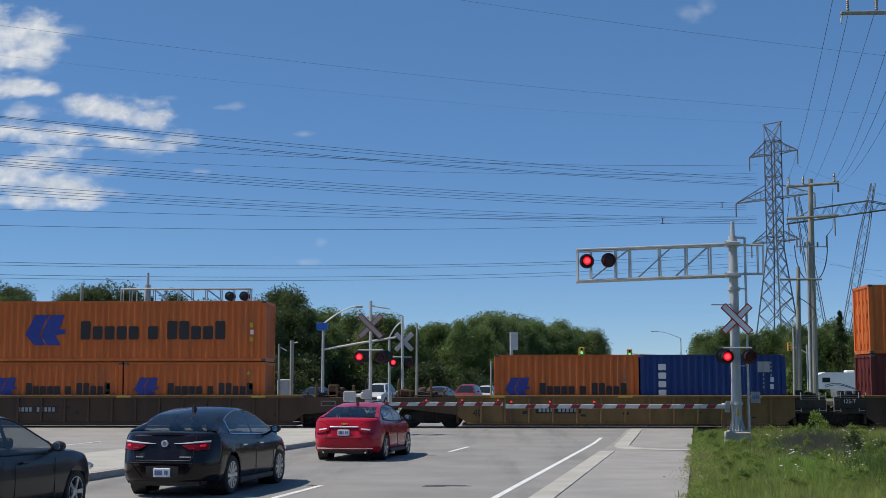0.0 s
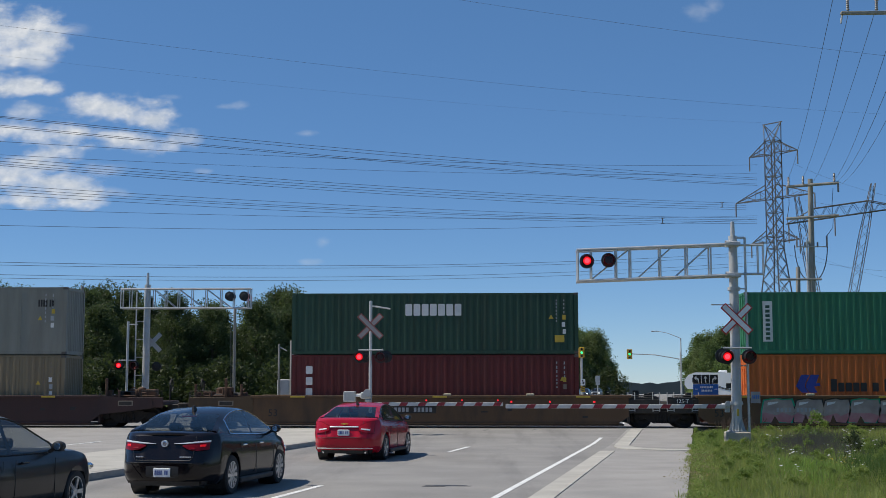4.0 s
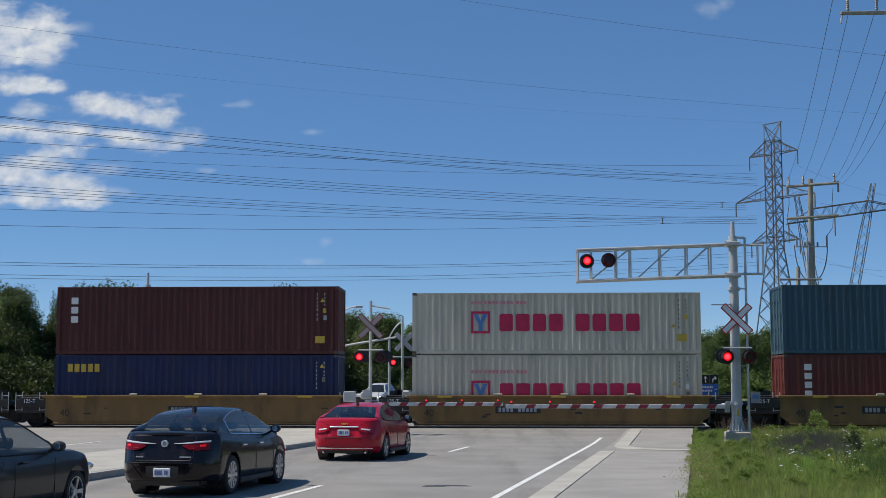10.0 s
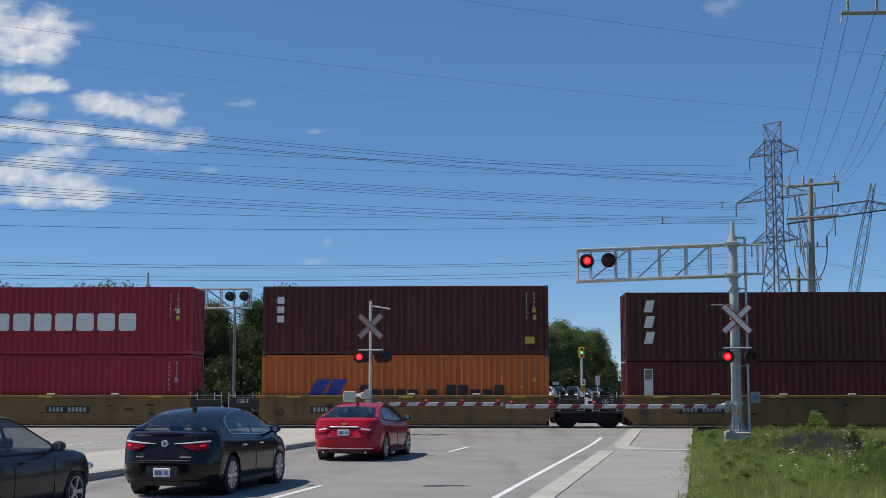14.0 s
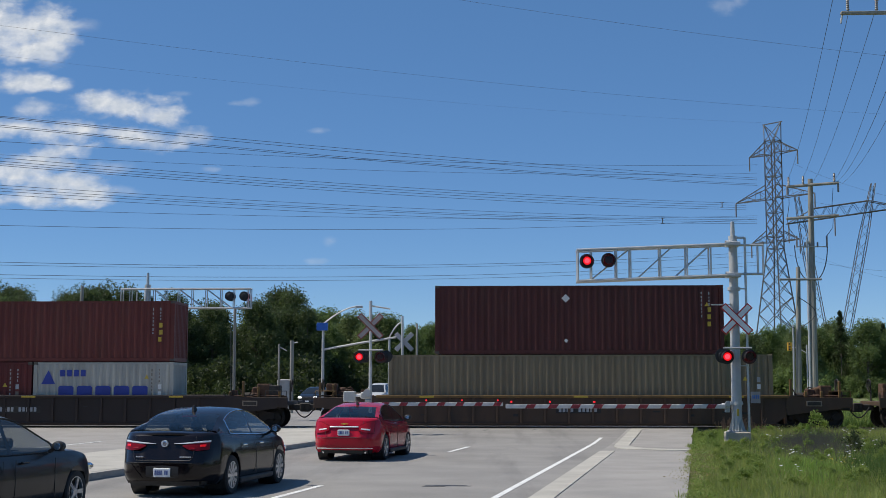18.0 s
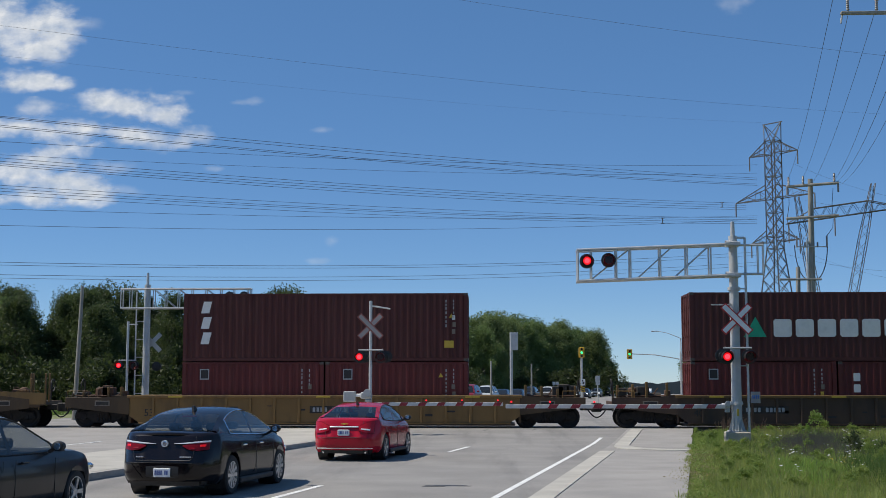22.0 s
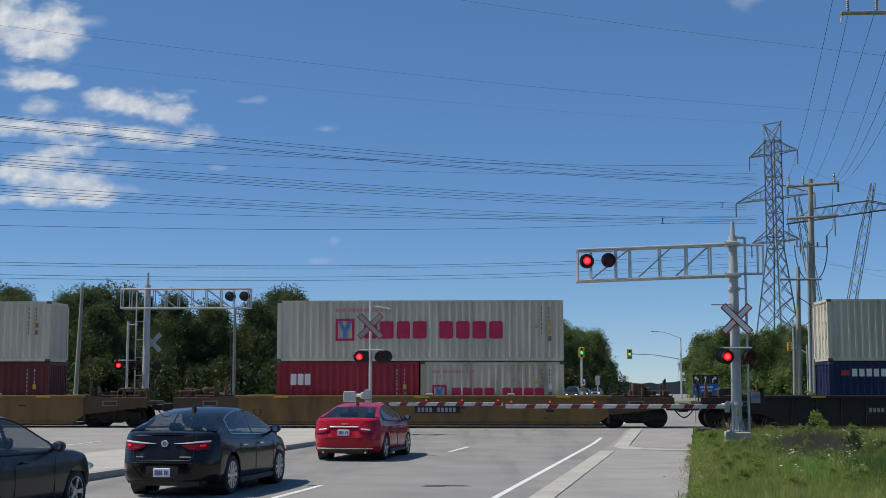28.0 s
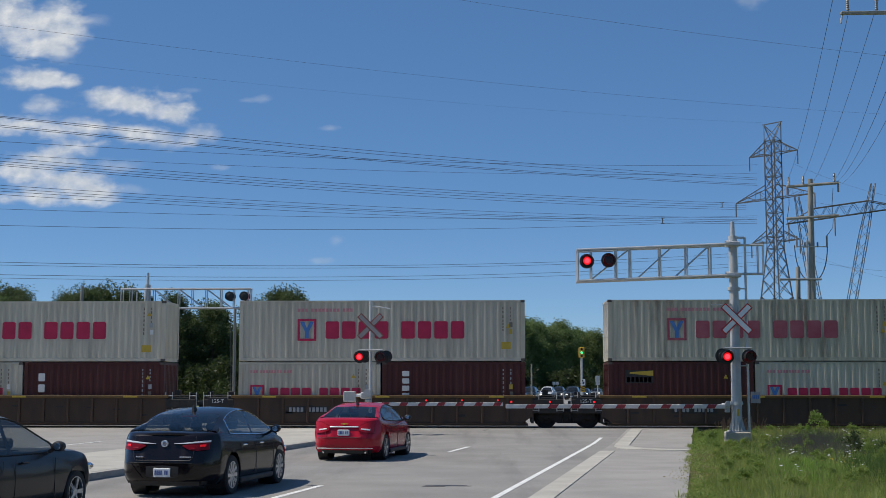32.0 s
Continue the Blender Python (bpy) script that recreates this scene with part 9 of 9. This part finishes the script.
FAR_SEDAN = dict(SEDAN, step=0.18)
fleet = [
    far_vehicle("car", SUV, car_paint("far_black_paint", (0.012, 0.013, 0.015)), "black off-road car with lit head lamps"),
    far_vehicle("car", SUV, car_paint("far_white_paint", (0.5, 0.51, 0.52), 0.0), "white sport utility car in the queue"),
    far_vehicle("car", FAR_SEDAN, car_paint("far_silver_paint", (0.14, 0.15, 0.16), 0.4), "silver saloon car in the queue"),
    far_vehicle("car", FAR_SEDAN, car_paint("far_navy_paint", (0.014, 0.02, 0.035)), "dark blue saloon car in the queue"),
    far_vehicle("car", SUV, car_paint("far_red_paint", (0.3, 0.015, 0.02)), "red pickup-height car in the queue"),
    far_vehicle("car", SUV, car_paint("far_grey_paint", (0.03, 0.032, 0.035)), "dark grey sport utility car in the queue"),
]
first = [True] * 6


def put(k, off, y, back=True):
    x, yy, z = rp(off, y)
    m = pose(x, yy, z, 0, 0, 171.1 if back else -8.9)
    if first[k]:
        first[k] = False
        fleet[k].matrix_basis = m
        return fleet[k]
    return copy_thing(fleet[k], m)


for k, off, y in [(3, -25.3, 100), (1, -19.8, 97), (2, -15.2, 96), (4, -14.7, 105), (1, -15.3, 118), (3, -15.6, 129), (3, -15.6, 140), (0, -15.5, 150), (1, -15.2, 165), (5, -15.3, 179), (0, -15.3, 196), (4, -15.2, 212),
                  (5, -15.2, 245), (5, -12.7, 172), (3, -12.8, 190), (2, -12.7, 211), (0, -12.7, 232), (5, -12.7, 258), (0, -12.7, 280), (0, -15.3, 275)]:
    put(k, off, y)

# camper trailer that crosses beyond and turns away up the road
rv = thing("camper_trailer", pose(42.6, 151, 0, 0, 0, 91), "long white camper trailer with dark swoosh stripes", "camper")
g = Geo().prism_x([(-5.0, 0.55), (3.4, 0.55), (3.5, 1.4), (5.6, 1.45), (5.95, 1.9), (5.9, 2.5), (5.5, 3.05), (4.7, 3.35), (0.4, 3.3), (0.2, 3.05), (-4.8, 2.9), (-5.0, 2.75)], -1.25, 1.25)
part("body", g, mat("camper_white", (0.72, 0.73, 0.73), (0.82, 0.82, 0.82), rough=0.35, scale=1), rv)
part("skirt", Geo().bbox(-1.2, 1.2, -4.8, 3.3, 0.35, 0.56, 0.03), M_TRIM, rv)
for y, z in ((1.6, 3.29), (-2.6, 2.95)):
    part("roof_unit", Geo().bbox(-0.5, 0.5, y - 0.5, y + 0.5, z, z + 0.3, 0.08), M_WHITE, rv)
part("slide_out", Geo().bbox(-1.5, -1.2, -3.2, -0.6, 0.9, 2.65, 0.03), M_WHITE, rv, "white slide-out bay")
for s in (-1.255, 1.255):
    for y, z0, z1, w in ((4.6, 2.2, 2.75, 0.45), (0.9, 1.5, 2.1, 0.35), (-4.2, 1.55, 2.2, 0.35)):
        part("window", Geo().bbox(s - 0.015, s + 0.015, y - w, y + w, z0, z1, 0.004), M_TINTED, rv)
    for d in (0.0, 0.22):
        part("swoosh", Geo().path([(s, 4.8 - 0.4 * k, 1.62 + d * (1 - k / 16) + 0.3 * math.sin(k * 0.45)) for k in range(14)], 0.035, 4), M_BLACK, rv, "dark swoosh stripe")
part("side_window", Geo().bbox(-1.52, -1.5, -2.6, -1.4, 1.5, 2.1, 0.004), M_TINTED, rv)
for x0, x1 in ((-1.02, -0.72), (-0.6, 0.6), (0.72, 1.02)):
    part("rear_window", Geo().bbox(x0, x1, -5.02, -4.99, 1.6, 2.4, 0.004), M_TINTED, rv)
for s in (-1, 1):
    part("tail_lamp", Geo().bbox(s * 1.1 - 0.06, s * 1.1 + 0.06, -5.03, -4.99, 0.9, 1.15, 0.004), M_TAIL, rv)
    for y in (-1.6, -0.8):
        part("wheel", Geo().lathe([(0.0, s * 0.1), (0.36, s * 0.1), (0.38, -0.1 * s)], (0, 0, 0), "x", 14), M_TYRE, rv, at=pose(s * 1.1, y, 0.38))
CAMPER_WAY = ((0.0, 42.6, 151, 91), (1.0, 38.6, 151, 91), (2.0, 34.9, 151, 90), (3.4, 30.1, 150.5, 86), (4.6, 25.6, 149.5, 68), (5.5, 21.6, 146.5, 44), (6.5, 18.4, 143.5, 19), (7.5, 15.7, 145, 3),
              (8.6, 14.6, 148, -6), (10.5, 16.5, 166, -7.2), (13.3, 21.7, 205, -7.6), (17.6, 31.2, 275, -8.0), (20.0, 37.1, 320, -8.0), (22.0, 41.8, 357, -8.0), (25.0, 49.6, 415, -8.0), (32.0, 72.0, 575, -8.0))
DRIVING.append((rv, [(t, pose(x, y, road_z(y), 0, 0, h)) for t, x, y, h in CAMPER_WAY]))


# ---- what moves ----
def motions():
    end = SPEED * DUR
    for ob, x, z in TRAIN:
        walk(ob, [(0.0, pose(x, TRACK_Y, z)), (DUR, pose(x + end, TRACK_Y, z))])
    # wheels roll
    turn = math.degrees(SPEED / 0.455)
    steps = int(DUR * FPS)
    for ob, off in WHEELSETS:
        base = ob.parent.matrix_basis.translation.x + UNIT_X[ob.parent.parent] + off
        t0, t1 = (-36 - base) / SPEED, (36 - base) / SPEED
        k0, k1 = max(0, int(t0 * FPS)), min(steps, int(t1 * FPS))
        rows = [(k / FPS, pose(off, 0, 0.455, 0, turn * k / FPS, 0)) for k in range(k0, k1 + 1)]
        if not rows:
            continue
        if k0 > 0:
            rows.insert(0, (0.0, rows[0][1]))
        if k1 < steps:
            rows.append((DUR, rows[-1][1]))
        walk(ob, rows)
    # lamps flash in turn, once a second
    for ob, phase in FLASHERS:
        a = 0 if phase == 0 else 180
        rows = [(0.0, pose(0, 0, 0, rz=a))]
        k = 0
        while 0.25 + 0.5 * k < DUR:
            t = 0.25 + 0.5 * k
            for d, q in ((-0.0667, 0), (-0.0333, 60), (0.0, 120), (0.0333, 180)):
                rows.append((t + d, pose(0, 0, 0, rz=a + q)))
            a += 180
            k += 1
        rows.append((DUR, pose(0, 0, 0, rz=a)))
        walk(ob, rows)
    for ob, x, z, vx, vz in CLOUDS:
        walk(ob, [(0.0, pose(x, 3000, z)), (DUR, pose(x + DUR * vx, 3000, z + DUR * vz))])
    for ob, rows in DRIVING:
        walk(ob, rows)


UNIT_X = {ob: x for ob, x, z in TRAIN}
motions()
